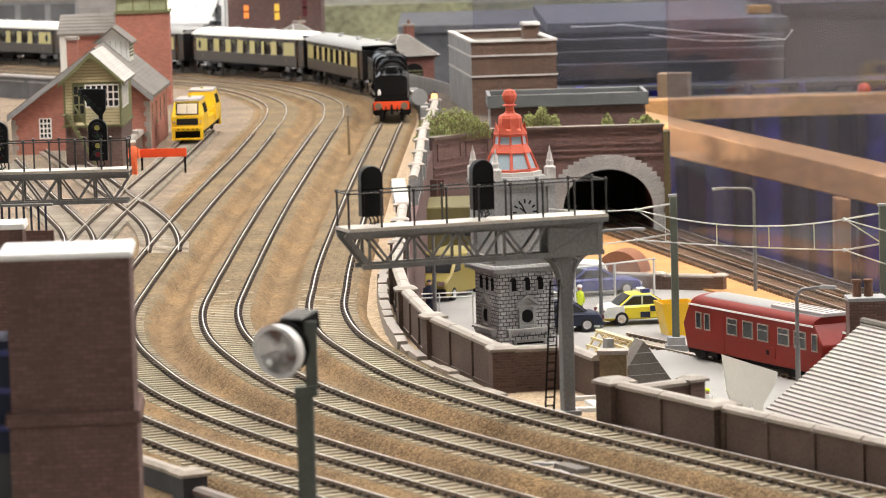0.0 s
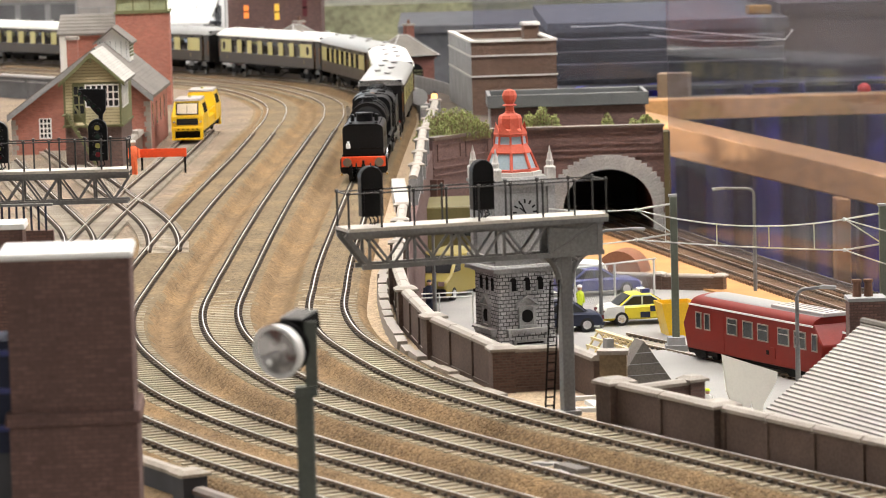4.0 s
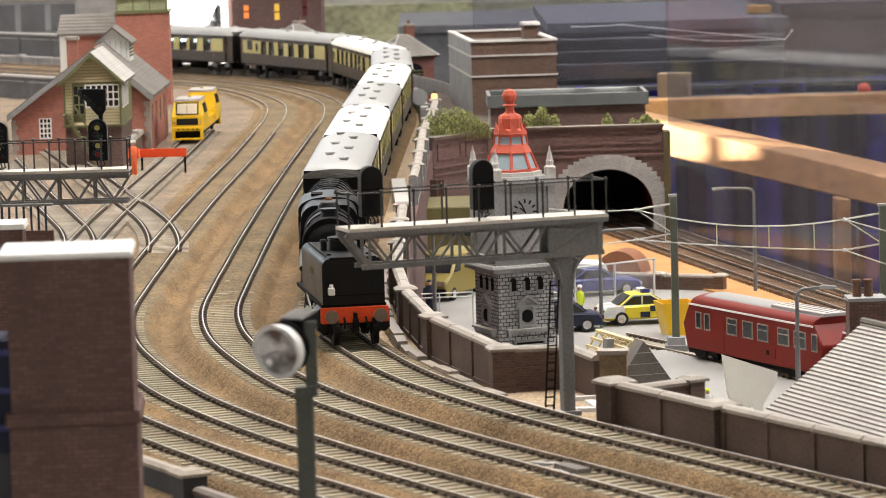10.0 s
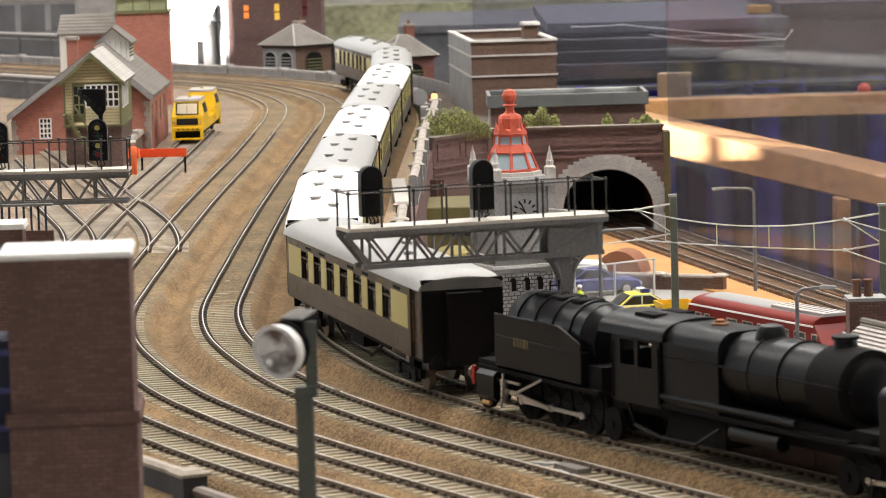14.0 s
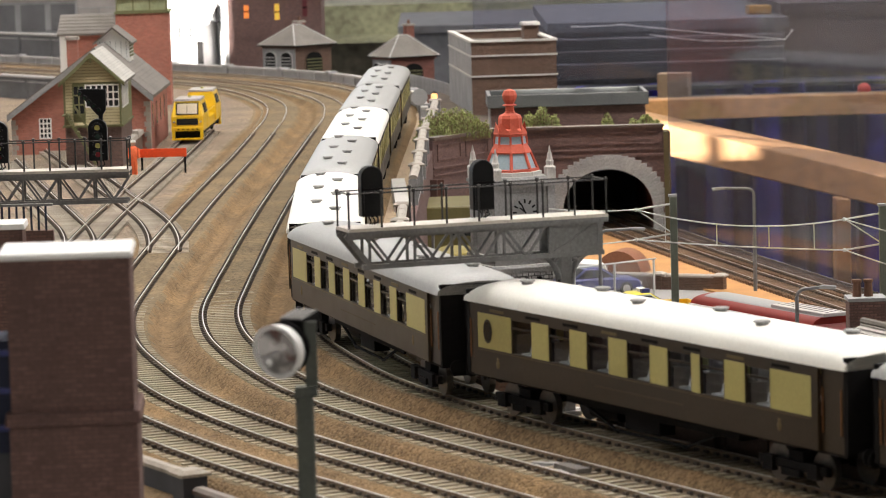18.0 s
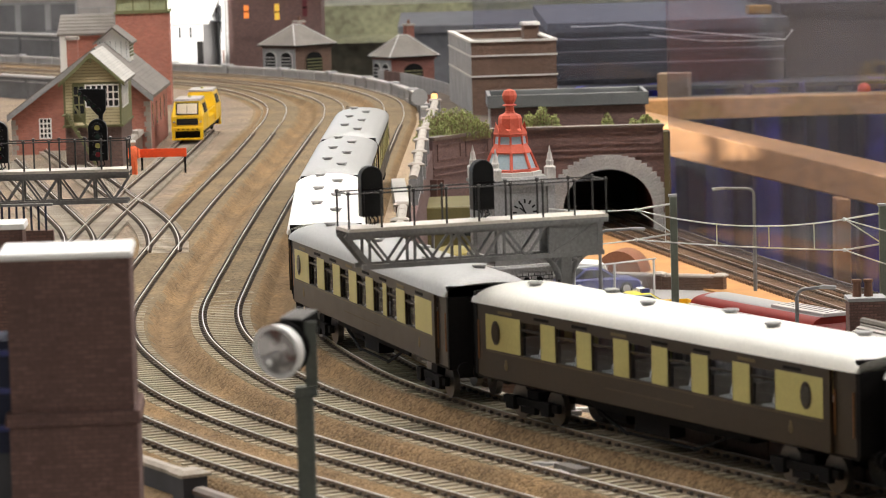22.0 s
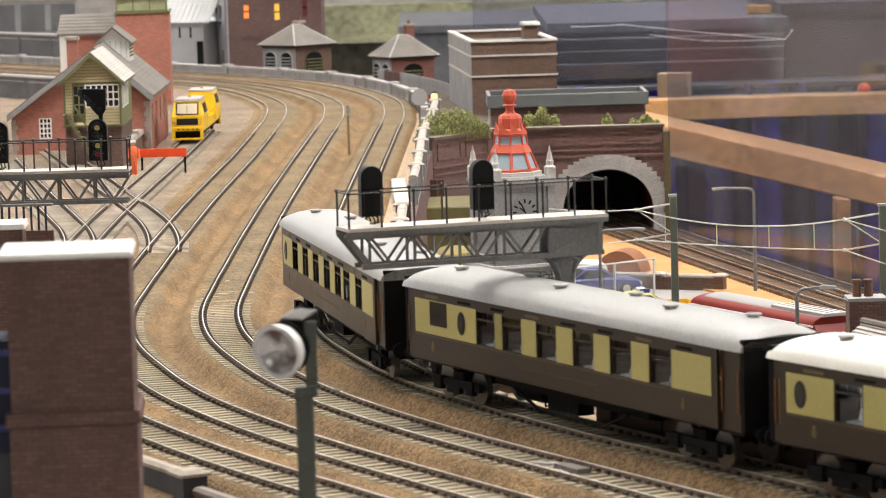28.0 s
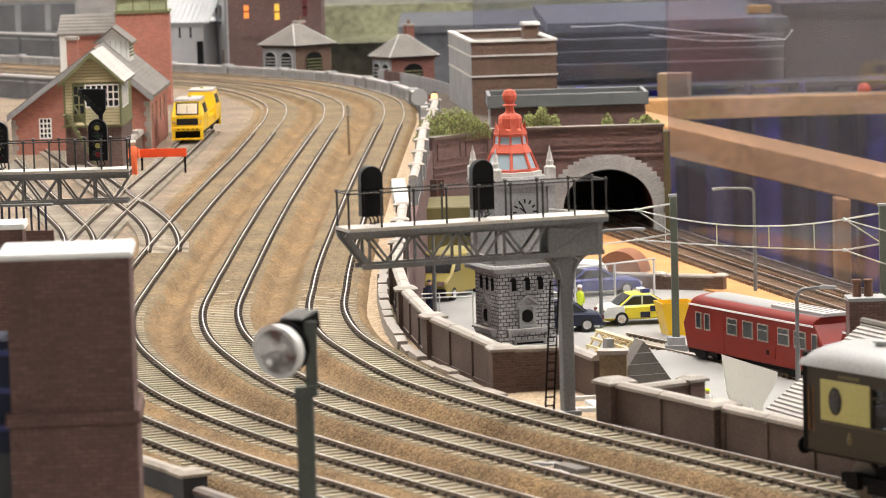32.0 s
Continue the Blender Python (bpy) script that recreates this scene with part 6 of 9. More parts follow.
def hedge(x, y, z, ln, dep, h, n, rz=0, label="low green hedge of tufted foliage along the wall top"):
    t = thing("hedge", pose(x, y, z, 0, 0, rz), label, "hedge", "hedges on the terrace")
    rng = random.Random(int(x * 1e4) + 7)
    st = Mesh()
    lv = Mesh()
    for k in range(n):
        px, py = rng.uniform(-ln / 2, ln / 2), rng.uniform(-dep / 2, dep / 2)
        top = h * (0.55 + 0.45 * abs(math.sin(px * 260 + 1.3))) * rng.uniform(0.6, 1.1) * math.sqrt(max(0.08, 1 - (2 * px / ln) ** 2))
        if k % 6 == 0:
            st.cyl((px, py, 0), (px + rng.uniform(-0.001, 0.001), py, top * 0.9), 0.0004, 0.0002, n=4)
        pz = top * rng.uniform(0.15, 1.0)
        r = rng.uniform(0.0009, 0.0019)
        ax = Vector((rng.uniform(-1, 1), rng.uniform(-1, 1), rng.uniform(-0.2, 1))).normalized()
        u = ax.orthogonal().normalized() * r
        v = ax.cross(u).normalized() * r * 0.7
        c = Vector((px, py, pz))
        lv.add([c - u, c + v * 0.6 + ax * r * 0.5, c + u, c - v * 0.6 + ax * r * 0.3, c + ax * r * 1.2], [(0, 1, 4), (1, 2, 4), (2, 3, 4), (3, 0, 4)])
    part("twig", st, CRATE, t)["kind"] = "stuff"
    part("leaves", lv, LEAF, t)["kind"] = "stuff"
    return t


hedge(0.0094, 2.629, -0.001, 0.058, 0.030, 0.0235, 6200, 52)
hedge(0.0785, 2.690, -0.001, 0.030, 0.020, 0.0190, 2800, 0)
hedge(0.130, 2.690, -0.001, 0.010, 0.010, 0.013, 420, 0)
hedge(0.159, 2.685, -0.001, 0.026, 0.012, 0.012, 900, 0)

# ---- terrace buildings ----
bb = thing("brown_brick_building", pose(0.0282, 2.90, -0.001, 0, 0, 4.8), "tall brown brick block with hollow parapet roof and chimney", "building")
W, D, Hh = 0.0715, 0.21, 0.0605
part("wall_shell", Mesh().box(0, W, 0, D, 0, Hh - 0.007), BRICK_BROWN, bb)
part("parapet", Mesh().box(0, W, 0, 0.003, Hh - 0.007, Hh).box(0, W, D - 0.003, D, Hh - 0.007, Hh).box(0, 0.003, 0.003, D - 0.003, Hh - 0.007, Hh).box(W - 0.003, W, 0.003, D - 0.003, Hh - 0.007, Hh), BRICK_BROWN, bb)
c4 = Mesh().box(-0.0012, W + 0.0012, -0.0012, 0.004, Hh, Hh + 0.0016).box(-0.0012, W + 0.0012, D - 0.004, D + 0.0012, Hh, Hh + 0.0016).box(-0.0012, 0.004, 0.004, D - 0.004, Hh, Hh + 0.0016).box(W - 0.004, W + 0.0012, 0.004, D - 0.004, Hh, Hh + 0.0016)
part("coping", c4, STONE_PALE, bb)
part("roof_deck", Mesh().box(0.003, W - 0.003, 0.003, D - 0.003, Hh - 0.007, Hh - 0.0064), SLATE, bb)
for z in (Hh - 0.0120, Hh - 0.0290):
    part("string_course", Mesh().box(-0.0010, W + 0.001, -0.0010, D, z, z + 0.0014), STONE_PALE, bb)
# left side in a paler grey than the brick front
part("pale_side", Mesh().box(-0.0006, 0.0, 0.0, D, 0, Hh - 0.0295), GREY_WALL, bb, "side wall in a paler grey")
part("pale_side", Mesh().box(-0.0006, 0.0, 0.0, D, Hh - 0.0272, Hh - 0.0125), GREY_WALL, bb, "side wall in a paler grey")
part("pale_side", Mesh().box(-0.0006, 0.0, 0.0, D, Hh - 0.0104, Hh - 0.0003), GREY_WALL, bb, "side wall in a paler grey")
ch = part("chimney_stack", Mesh().box(W - 0.016, W - 0.003, 0.10, 0.12, Hh - 0.007, Hh + 0.009), BRICK_BROWN, bb)
part("chimney_cap", Mesh().box(W - 0.0175, W - 0.0015, 0.098, 0.122, Hh + 0.009, Hh + 0.0115, taper=0.0006), STONE_PALE, ch)

fb = thing("flat_roofed_building", pose(0.0381, 2.712, -0.001, 0, 0, 0.5), "low plum brick building with grey fascia and hollow flat roof", "building")
W, D = 0.1261, 0.070
part("wall_shell", Mesh().box(0.0025, W - 0.0025, 0.0025, D, 0, 0.0177), PLUM_PAINT, fb)
part("fascia", Mesh().box(0, W, 0, 0.003, 0.0177, 0.0277).box(0, 0.003, 0.003, D, 0.0177, 0.0277).box(W - 0.003, W, 0.003, D, 0.0177, 0.0277).box(0.003, W - 0.003, D - 0.003, D, 0.0177, 0.0277), mat("fascia_grey", (0.13, 0.135, 0.135), 0.6, dust=0.15), fb, "grey painted roof fascia", bevel=0.0004)
part("roof_deck", Mesh().box(0.003, W - 0.003, 0.003, D - 0.003, 0.0177, 0.0222), BLACK_MATT, fb)
part("pale_side", Mesh().box(0.0018, 0.0025, 0.003, D, 0, 0.0176), GREY_WALL, fb)


# ---- signal box and yard buildings ----
def gable(t, w, d, ze, za, mt, roof_mt, over=0.002, thick=0.0012, x0=0.0, y0=0.0, name="wall_shell", courses=0):
    """Walls with a gable to the front and a two-sided roof; ridge runs along y."""
    m = Mesh().prism([(x0, 0), (x0, ze), (x0 + w / 2, za), (x0 + w, ze), (x0 + w, 0)], y0, y0 + d, "y")
    part(name, m, mt, t)
    sl = (za - ze) / (w / 2)
    for e in (-1, 1):
        xa, xb = x0 + w / 2, x0 + w / 2 + e * (w / 2 + over)
        zb = ze - sl * over
        r = Mesh().prism([(xa, za), (xa, za + thick * 1.3), (xb, zb + thick * 1.3), (xb, zb)], y0 - over, y0 + d + over, "y")
        rp = part("roof_slope", r, roof_mt, t)
        for k in range(courses):
            u0, u1 = k / courses, (k + 1) / courses
            f = lambda u, up: (xa + (xb - xa) * u, za + (zb - za) * u + thick * 1.3 + up)
            part("tile_course", Mesh().prism([f(u0, 0.0), f(u0, 0.0001), f(u1, 0.0005), f(u1, 0.0)], y0 - over, y0 + d + over, "y"), roof_mt, rp)
    return sl


def sash(t, x, y, z, w, h, nx=2, ny=2, frame=WHITE, glass=DARK_GLASS, m4=None, bar=0.0005):
    """A window with its frame and glazing bars, on a wall that faces -y (or turned by m4)."""
    r = m4 or Matrix.Identity(4)
    g = part("window", Mesh().box(x, x + w, y - 0.0003, y + 0.0002, z, z + h, m=r), glass, t)
    f = Mesh()
    for k in range(nx + 1):
        xx = x + w * k / nx
        f.box(xx - bar, xx + bar, y - 0.0009, y - 0.0003, z, z + h, m=r)
    for k in range(ny + 1):
        zz = z + h * k / ny
        f.box(x - bar, x + w + bar, y - 0.0008, y - 0.0002, zz - bar, zz + bar, m=r)
    part("window_frame", f, frame, g)
    return g


sb = thing("signal_box", pose(-0.2705, 2.500, -0.005, 0, 0, 0.5), "pale green weatherboarded signal box on a dark brick base", "signal box")
W, D, Z0, ZE, ZA = 0.0415, 0.095, 0.0305, 0.0640, 0.0830
part("brick_base", Mesh().box(0.0005, W - 0.0005, 0.0005, D, 0, Z0), BRICK_DARK, sb)
part("floor_sill", Mesh().box(-0.0012, W + 0.0012, -0.0012, D, Z0, Z0 + 0.0014), OLIVE, sb)
m = Mesh().prism([(0, Z0 + 0.0014), (0, ZE), (W / 2, ZA), (W, ZE), (W, Z0 + 0.0014)], 0.0008, D, "y")
part("core_wall", m, OLIVE, sb)
for k in range(22):
    z0 = Z0 + 0.0016 + 0.0022 * k
    half = W / 2 if z0 < ZE else (ZA - z0 - 0.002) / (ZA - ZE) * W / 2
    if half < 0.002:
        continue
    runs = [(W / 2 - half, W / 2 + half)]
    if 0.0445 < z0 < 0.0615:
        runs = [(0, 0.0065)]
    elif 0.0335 < z0 <= 0.0445:
        runs = [(0, 0.0065), (0.0155, W)]
    for x0, x1 in runs:
        part("weatherboard", Mesh().prism([(-0.0006, z0), (0.0008, z0), (0.0008, z0 + 0.0018), (0.0002, z0 + 0.0018)], x0, x1, "x"), CLAP, sb)
for x in (0.0, W - 0.0014):
    part("corner_post", Mesh().box(x, x + 0.0014, -0.0009, 0.0008, Z0 + 0.0014, ZE), OLIVE, sb)
sash(sb, 0.0160, 0.0002, 0.0450, 0.0240, 0.0158, 6, 3)
sash(sb, 0.0070, 0.0002, 0.0400, 0.0082, 0.0205, 2, 3, OLIVE)
for k in range(3):
    sash(sb, 0.004 + 0.018 * k, 0.0, 0.0440, 0.0155, 0.0165, 3, 2, WHITE, DARK_GLASS, Matrix.Translation((W, 0, 0)) @ Matrix.Rotation(math.radians(90), 4, "Z"))
sl = (ZA - ZE) / (W / 2)
for e in (-1, 1):
    xa, xb = W / 2, W / 2 + e * (W / 2 + 0.003)
    zb = ZE - sl * 0.003
    rp = part("roof_slope", Mesh().prism([(xa, ZA), (xa, ZA + 0.0015), (xb, zb + 0.0015), (xb, zb)], -0.003, D + 0.003, "y"), SLATE, sb)
    part("bargeboard", Mesh().prism([(xa, ZA - 0.0016), (xa, ZA + 0.0012), (xb, zb + 0.0012), (xb, zb - 0.0016)], -0.0040, -0.0030, "y"), OLIVE, sb)
    for k in range(15):
        u0, u1 = k / 15, (k + 1) / 15
        f = lambda u, up: (xa + (xb - xa) * u, ZA + (zb - ZA) * u + 0.0015 + up)
        part("slate_course", Mesh().prism([f(u0, 0.0), f(u0, 0.0001), f(u1, 0.0004), f(u1, 0.0)], -0.0029, D + 0.0029, "y"), TILE_ROOF, rp)
part("finial", Mesh().box(W / 2 - 0.0006, W / 2 + 0.0006, -0.0042, -0.0030, ZA - 0.006, ZA + 0.001), OLIVE, sb)
st = Mesh()
for k in range(9):
    st.box(0.0025 + 0.0022 * k, 0.0047 + 0.0022 * k, -0.011, -0.004, 0.0395 - 0.0040 * k, 0.0402 - 0.0040 * k)
for y in (-0.0112, -0.004):
    mm = Matrix.Translation((0.0125, y, 0.0225)) @ Matrix.Rotation(math.radians(61), 4, "Y")
    st.box(-0.021, 0.021, -0.0004, 0.0004, -0.0008, 0.0008, m=mm)
    st.box(-0.021, 0.021, -0.0003, 0.0003, -0.0005, 0.0002, m=Matrix.Translation((0.006, 0, 0.006)) @ mm)
st.box(-0.0005, 0.0045, -0.0112, 0.0, 0.0395, 0.0403)
part("outside_stair", st, OLIVE, sb, "olive timber stair")

rs = thing("red_brick_goods_shed", pose(-0.3265, 2.645, -0.005, 0, 0, 0), "red brick shed with grey slate roof and roof lantern", "building")
W, D, ZL, ZE, ZA, XA = 0.1060, 0.17, 0.0315, 0.0440, 0.0790, 0.0650
part("wall_shell", Mesh().prism([(0, 0), (0, ZL), (XA, ZA), (W, ZE), (W, 0)], 0, D, "y"), BRICK_RED, rs)
for xe, ze, e in ((0.0, ZL, -1), (W, ZE, 1)):
    sl = (ZA - ze) / (XA - xe)
    xo = xe + e * 0.003
    zo = ze + sl * e * 0.003
    rp = part("roof_slope", Mesh().prism([(XA, ZA), (XA, ZA + 0.0022), (xo, zo + 0.0022), (xo, zo)], -0.003, D + 0.003, "y"), SLATE, rs)
    part("bargeboard", Mesh().prism([(XA, ZA - 0.0030), (XA, ZA + 0.0016), (xo, zo + 0.0016), (xo, zo - 0.0030)], -0.0046, -0.0031, "y"), GREY_WALL, rs, "pale grey bargeboard")
    n = 16
    for k in range(n):
        u0, u1 = k / n, (k + 1) / n
        f = lambda u, up: (XA + (xo - XA) * u, ZA + (zo - ZA) * u + 0.0022 + up)
        part("slate_course", Mesh().prism([f(u0, 0.0), f(u0, 0.0001), f(u1, 0.0003), f(u1, 0.0)], -0.0029, D + 0.0029, "y"), SLATE, rp)
for x, e, zt in ((-0.0003, 1, 7), (W + 0.0003, -1, 10)):
    for k in range(zt):
        wq = 0.0050 if k % 2 else 0.0035
        part("quoin", Mesh().box(*sorted((x, x + e * wq)), -0.0008, 0.004, 0.0004 + 0.0039 * k, 0.0040 + 0.0039 * k), COPING, rs)
sash(rs, 0.0215, 0.0, 0.0130, 0.0085, 0.0150, 3, 4, WHITE)
part("window_arch", Mesh().prism([(0.0195, 0.0278)] + [(0.0258 - 0.0062 * math.cos(math.pi * k / 6), 0.0284 + 0.0028 * math.sin(math.pi * k / 6)) for k in range(7)] + [(0.0321, 0.0278)], -0.0008, 0.0002, "y"), BRICK_RED, rs)
LX = XA + 0.0065
lan = part("roof_lantern", Mesh().prism([(LX - 0.0125, ZA - 0.014), (LX - 0.0125, ZA + 0.0025), (LX, ZA + 0.0125), (LX + 0.0125, ZA + 0.0025), (LX + 0.0125, ZA - 0.014)], 0.085, 0.125, "y"), WHITE, rs, "white boarded roof lantern with louvred side")
for e in (-1, 1):
    part("lantern_roof", Mesh().prism([(LX, ZA + 0.0127), (LX, ZA + 0.0142), (LX + e * 0.0155, ZA + 0.0016), (LX + e * 0.0155, ZA + 0.0001)], 0.082, 0.128, "y"), SLATE, lan)
for k in range(5):
    part("louvre", Mesh().box(LX + 0.0126, LX + 0.0132, 0.088, 0.122, ZA - 0.010 + 0.0026 * k, ZA - 0.0085 + 0.0026 * k), OLIVE, lan)
for k in range(6):
    part("vertical_board", Mesh().box(LX - 0.0105 + 0.0042 * k, LX - 0.0102 + 0.0042 * k, 0.0845, 0.0852, ZA - 0.010, ZA + 0.0030), GREY_WALL, lan)
for k in range(4):
    part("side_window", Mesh().box(W - 0.0002, W + 0.0004, 0.02 + 0.038 * k, 0.026 + 0.038 * k, 0.018, 0.036), DARK_GLASS, rs)
ck = part("chimney", Mesh().box(0.0335, 0.0420, 0.10, 0.110, 0.030, 0.0830), BRICK_RED, rs)
part("chimney_cap", Mesh().box(0.0323, 0.0432, 0.0988, 0.1112, 0.0830, 0.0855, taper=0.0006), COPING, ck)

rt = thing("red_brick_tower", pose(-0.2955, 3.20, -0.005, 0, 0, 3), "tall red brick tower with a glazed upper storey", "building")
part("wall_shell", Mesh().box(0, 0.049, 0, 0.06, 0, 0.0855), BRICK_RED, rt)
part("cornice", Mesh().box(-0.0012, 0.0502, -0.0012, 0.0612, 0.0855, 0.0875), OLIVE, rt)
part("upper_storey", Mesh().box(0.001, 0.047, 0.001, 0.06, 0.0875, 0.115), GREEN_GLASS, rt, "green-tinted glazed storey")
for k in range(4):
    part("mullion", Mesh().box(0.0005 + 0.0153 * k, 0.0017 + 0.0153 * k, -0.0004, 0.0012, 0.0875, 0.115), OLIVE, rt)
for z in (0.0875, 0.0985, 0.1135):
    part("transom", Mesh().box(0.0005, 0.0475, -0.0005, 0.0011, z, z + 0.0012), OLIVE, rt)

gh = thing("slate_roofed_house", pose(-0.350, 3.23, -0.0095), "low red brick house with grey slate roof", "building")
part("wall_shell", Mesh().box(0, 0.054, 0, 0.07, 0, 0.0735), BRICK_RED, gh)
part("roof_slope", Mesh().prism([(-0.003, 0.0700), (-0.003, 0.0715), (0.035, 0.0885), (0.073, 0.0715), (0.073, 0.0700), (0.035, 0.0868)], -0.003, 0.057, "x", ), SLATE, gh)
part("white_gable", Mesh().box(-0.0008, 0.010, -0.0012, 0.0, 0.030, 0.0700), WHITE, gh, "pale boarded corner")
for k in range(12):
    part("corner_board", Mesh().box(-0.0010, 0.0102, -0.0015, -0.0012, 0.031 + 0.0032 * k, 0.0334 + 0.0032 * k), WHITE, gh)
for k in range(6):
    part("slate_course", Mesh().prism([(-0.003 + 0.0063 * k, 0.0716 + 0.00282 * k), (0.0033 + 0.0063 * k, 0.0744 + 0.00282 * k), (0.0033 + 0.0063 * k, 0.0747 + 0.00282 * k), (-0.003 + 0.0063 * k, 0.0724 + 0.00282 * k)], -0.003, 0.057, "x"), SLATE, gh)

yw = thing("yard_wall", pose(-0.2290, 2.545, -0.005, 0, 0, 90), "brown brick yard wall with rounded coping stepping up", "wall")
for k in range(5):
    part("wall_panel", Mesh().box(0.062 * k, 0.062 * k + 0.0615, -0.002, 0.002, 0, 0.0150), BRICK_BROWN, yw)
    part("coping_stone", Mesh().box(0.062 * k - 0.001, 0.062 * k + 0.050, -0.0035, 0.0035, 0.0150, 0.0180, taper=0.0008), COPING, yw)
    part("coping_step", Mesh().box(0.062 * k + 0.048, 0.062 * k + 0.061, -0.0040, 0.0040, 0.0150, 0.0205, taper=0.0008), COPING, yw)


# ---- far buildings ----
def hut(at, w, d, ze, za, mt, label, chimney):
    """A pavilion seen corner-on: two arched louvres in the pale end, one wide one in the brick front."""
    t = thing("pavilion", at, label, "building", "slate-roofed pavilions")
    part("wall_shell", Mesh().box(0, w, 0, d, -0.03, ze), mt, t)
    part("pale_side", Mesh().box(-0.0008, 0, 0, d, -0.03, ze), GREY_WALL, t, "end wall in pale grey")
    o = 0.0045
    m = Mesh().add([(-o, -o, ze), (w + o, -o, ze), (w + o, d + o, ze), (-o, d + o, ze), (w * 0.40, d * 0.5, za), (w * 0.60, d * 0.5, za)], [(0, 1, 5, 4), (1, 2, 5), (2, 3, 4, 5), (3, 0, 4), (3, 2, 1, 0)])
    roof = part("hipped_roof", m, SLATE, t)
    for a, b in (((-o, -o, ze), (w * 0.40, d * 0.5, za)), ((-o, d + o, ze), (w * 0.40, d * 0.5, za)), ((w + o, -o, ze), (w * 0.60, d * 0.5, za)), ((w * 0.40, d * 0.5, za), (w * 0.60, d * 0.5, za))):
        part("hip_tile", Mesh().cyl(a, b, 0.0007, n=6), COPING_GREY, roof)
    part("eaves", Mesh().box(-o - 0.0002, w + o + 0.0002, -o - 0.0002, d + o + 0.0002, ze - 0.0012, ze - 0.0001), BLACK_MATT, t)
    part("cornice", Mesh().box(-0.0016, w + 0.0016, -0.0016, d + 0.0016, ze - 0.0034, ze - 0.0013), mt, t)
    for side, n, wide in ((0, 1, 0.22), (1, 2, 0.155)):
        L = w if side == 0 else d
        r = Matrix.Identity(4) if side == 0 else Matrix.Translation((-0.0008, d, 0)) @ Matrix.Rotation(math.radians(-90), 4, "Z")
        for k in range(n):
            x, ww = L * (k + 0.5) / n, L * wide
            spring = ze - 0.0075 - ww * 0.7
            def arch(q, rise, z0):
                return [(x - q, z0), (x - q, spring)] + [(x - q * math.cos(math.pi * j / 8), spring + rise * math.sin(math.pi * j / 8)) for j in range(1, 8)] + [(x + q, spring), (x + q, z0)]
            part("arch_surround", Mesh().prism(arch(ww + 0.0014, ww * 0.7 + 0.0014, -0.02), -0.0008, 0.0, "y", m=r), mt if side == 0 else COPING_GREY, t)
            wn = part("arched_window", Mesh().prism(arch(ww, ww * 0.7, -0.02), -0.0013, 0.0, "y", m=r), BLACK_MATT, t)
            for j in range(5):
                part("louvre", Mesh().box(x - ww * 0.92, x + ww * 0.92, -0.0020, -0.0013, spring - 0.0005 - 0.0034 * j, spring + 0.0005 - 0.0034 * j, m=r), OLIVE if side == 0 else COPING_GREY, wn)
    cx, cy, top = chimney
    s = part("chimney_stack", Mesh().box(cx, cx + 0.0085, cy, cy + 0.0085, ze - 0.002, top), BRICK_STACK, t, "red brick chimney stack")
    part("chimney_cap", Mesh().box(cx - 0.0012, cx + 0.0097, cy - 0.0012, cy + 0.0097, top, top + 0.0020, taper=0.0004), COPING, s)
    part("chimney_pot", Mesh().lathe(cx + 0.0042, cy + 0.0042, [(0.0018, top + 0.0020), (0.0014, top + 0.0058), (0.0018, top + 0.0062)], 8), POT, s)
    return t


BRICK_STACK = brick_mat("stack_brick", (0.25, 0.085, 0.06), (0.24, 0.12, 0.09), depth=0.0001)
BRICK_HUT = brick_mat("hut_brick", (0.19, 0.075, 0.058), (0.19, 0.10, 0.08), depth=0.0001)
hut(pose(-0.1507, 3.68, -0.005, 0, 0, 44), 0.0515, 0.0515, 0.0295, 0.0510, BRICK_BROWN, "small brown brick pavilion with slate hipped roof and louvred arches", (0.0330, 0.0300, 0.0520))
hut(pose(-0.0478, 3.58, -0.005, 0, 0, 26), 0.0490, 0.0440, 0.0195, 0.0410, BRICK_HUT, "small red-brown brick pavilion with slate roof and chimney", (0.0300, 0.0240, 0.0500))
db = thing("dark_warehouse", pose(-0.2350, 3.92, -0.02, 0, 0, 0), "dark plum warehouse with pale end wall and lit windows", "building")
part("wall_shell", Mesh().box(0, 0.105, 0, 0.12, 0, 0.13), PLUM_PAINT, db)
part("pale_end", Mesh().prism([(0.0, 0.0), (-0.0215, 0.10), (-0.0225, 0.10), (-0.001, 0.0)], 0, 0.13, "z"), PALE_RENDER, db, "pale grey end wall")
part("string_course", Mesh().box(-0.001, 0.106, -0.0012, 0, 0.0435, 0.0450), PLUM_PAINT, db)
for x, z0, z1, mt in ((0.0180, 0.066, 0.080, LAMP_ORANGE), (0.0525, 0.063, 0.081, LAMP_YELLOW), (0.0840, 0.066, 0.086, mat("dark_red_window", (0.10, 0.015, 0.02), 0.3))):
    wn = part("window", Mesh().box(x, x + 0.0055, -0.0008, 0, z0, z1), mt, db)
    part("window_bar", Mesh().box(x, x + 0.0055, -0.0014, -0.0008, (z0 + z1) / 2 - 0.0008, (z0 + z1) / 2 + 0.0008), BLACK_MATT, wn)
def on_end(u, half, z0, z1, proud=0.0007):
    """A slab on the pale end wall, u of the way back along it."""
    a, b = (-0.0010 - 0.0215 * (u - half), 0.10 * (u - half)), (-0.0010 - 0.0215 * (u + half), 0.10 * (u + half))
    return Mesh().prism([a, b, (b[0] - proud, b[1]), (a[0] - proud, a[1])], z0, z1, "z")


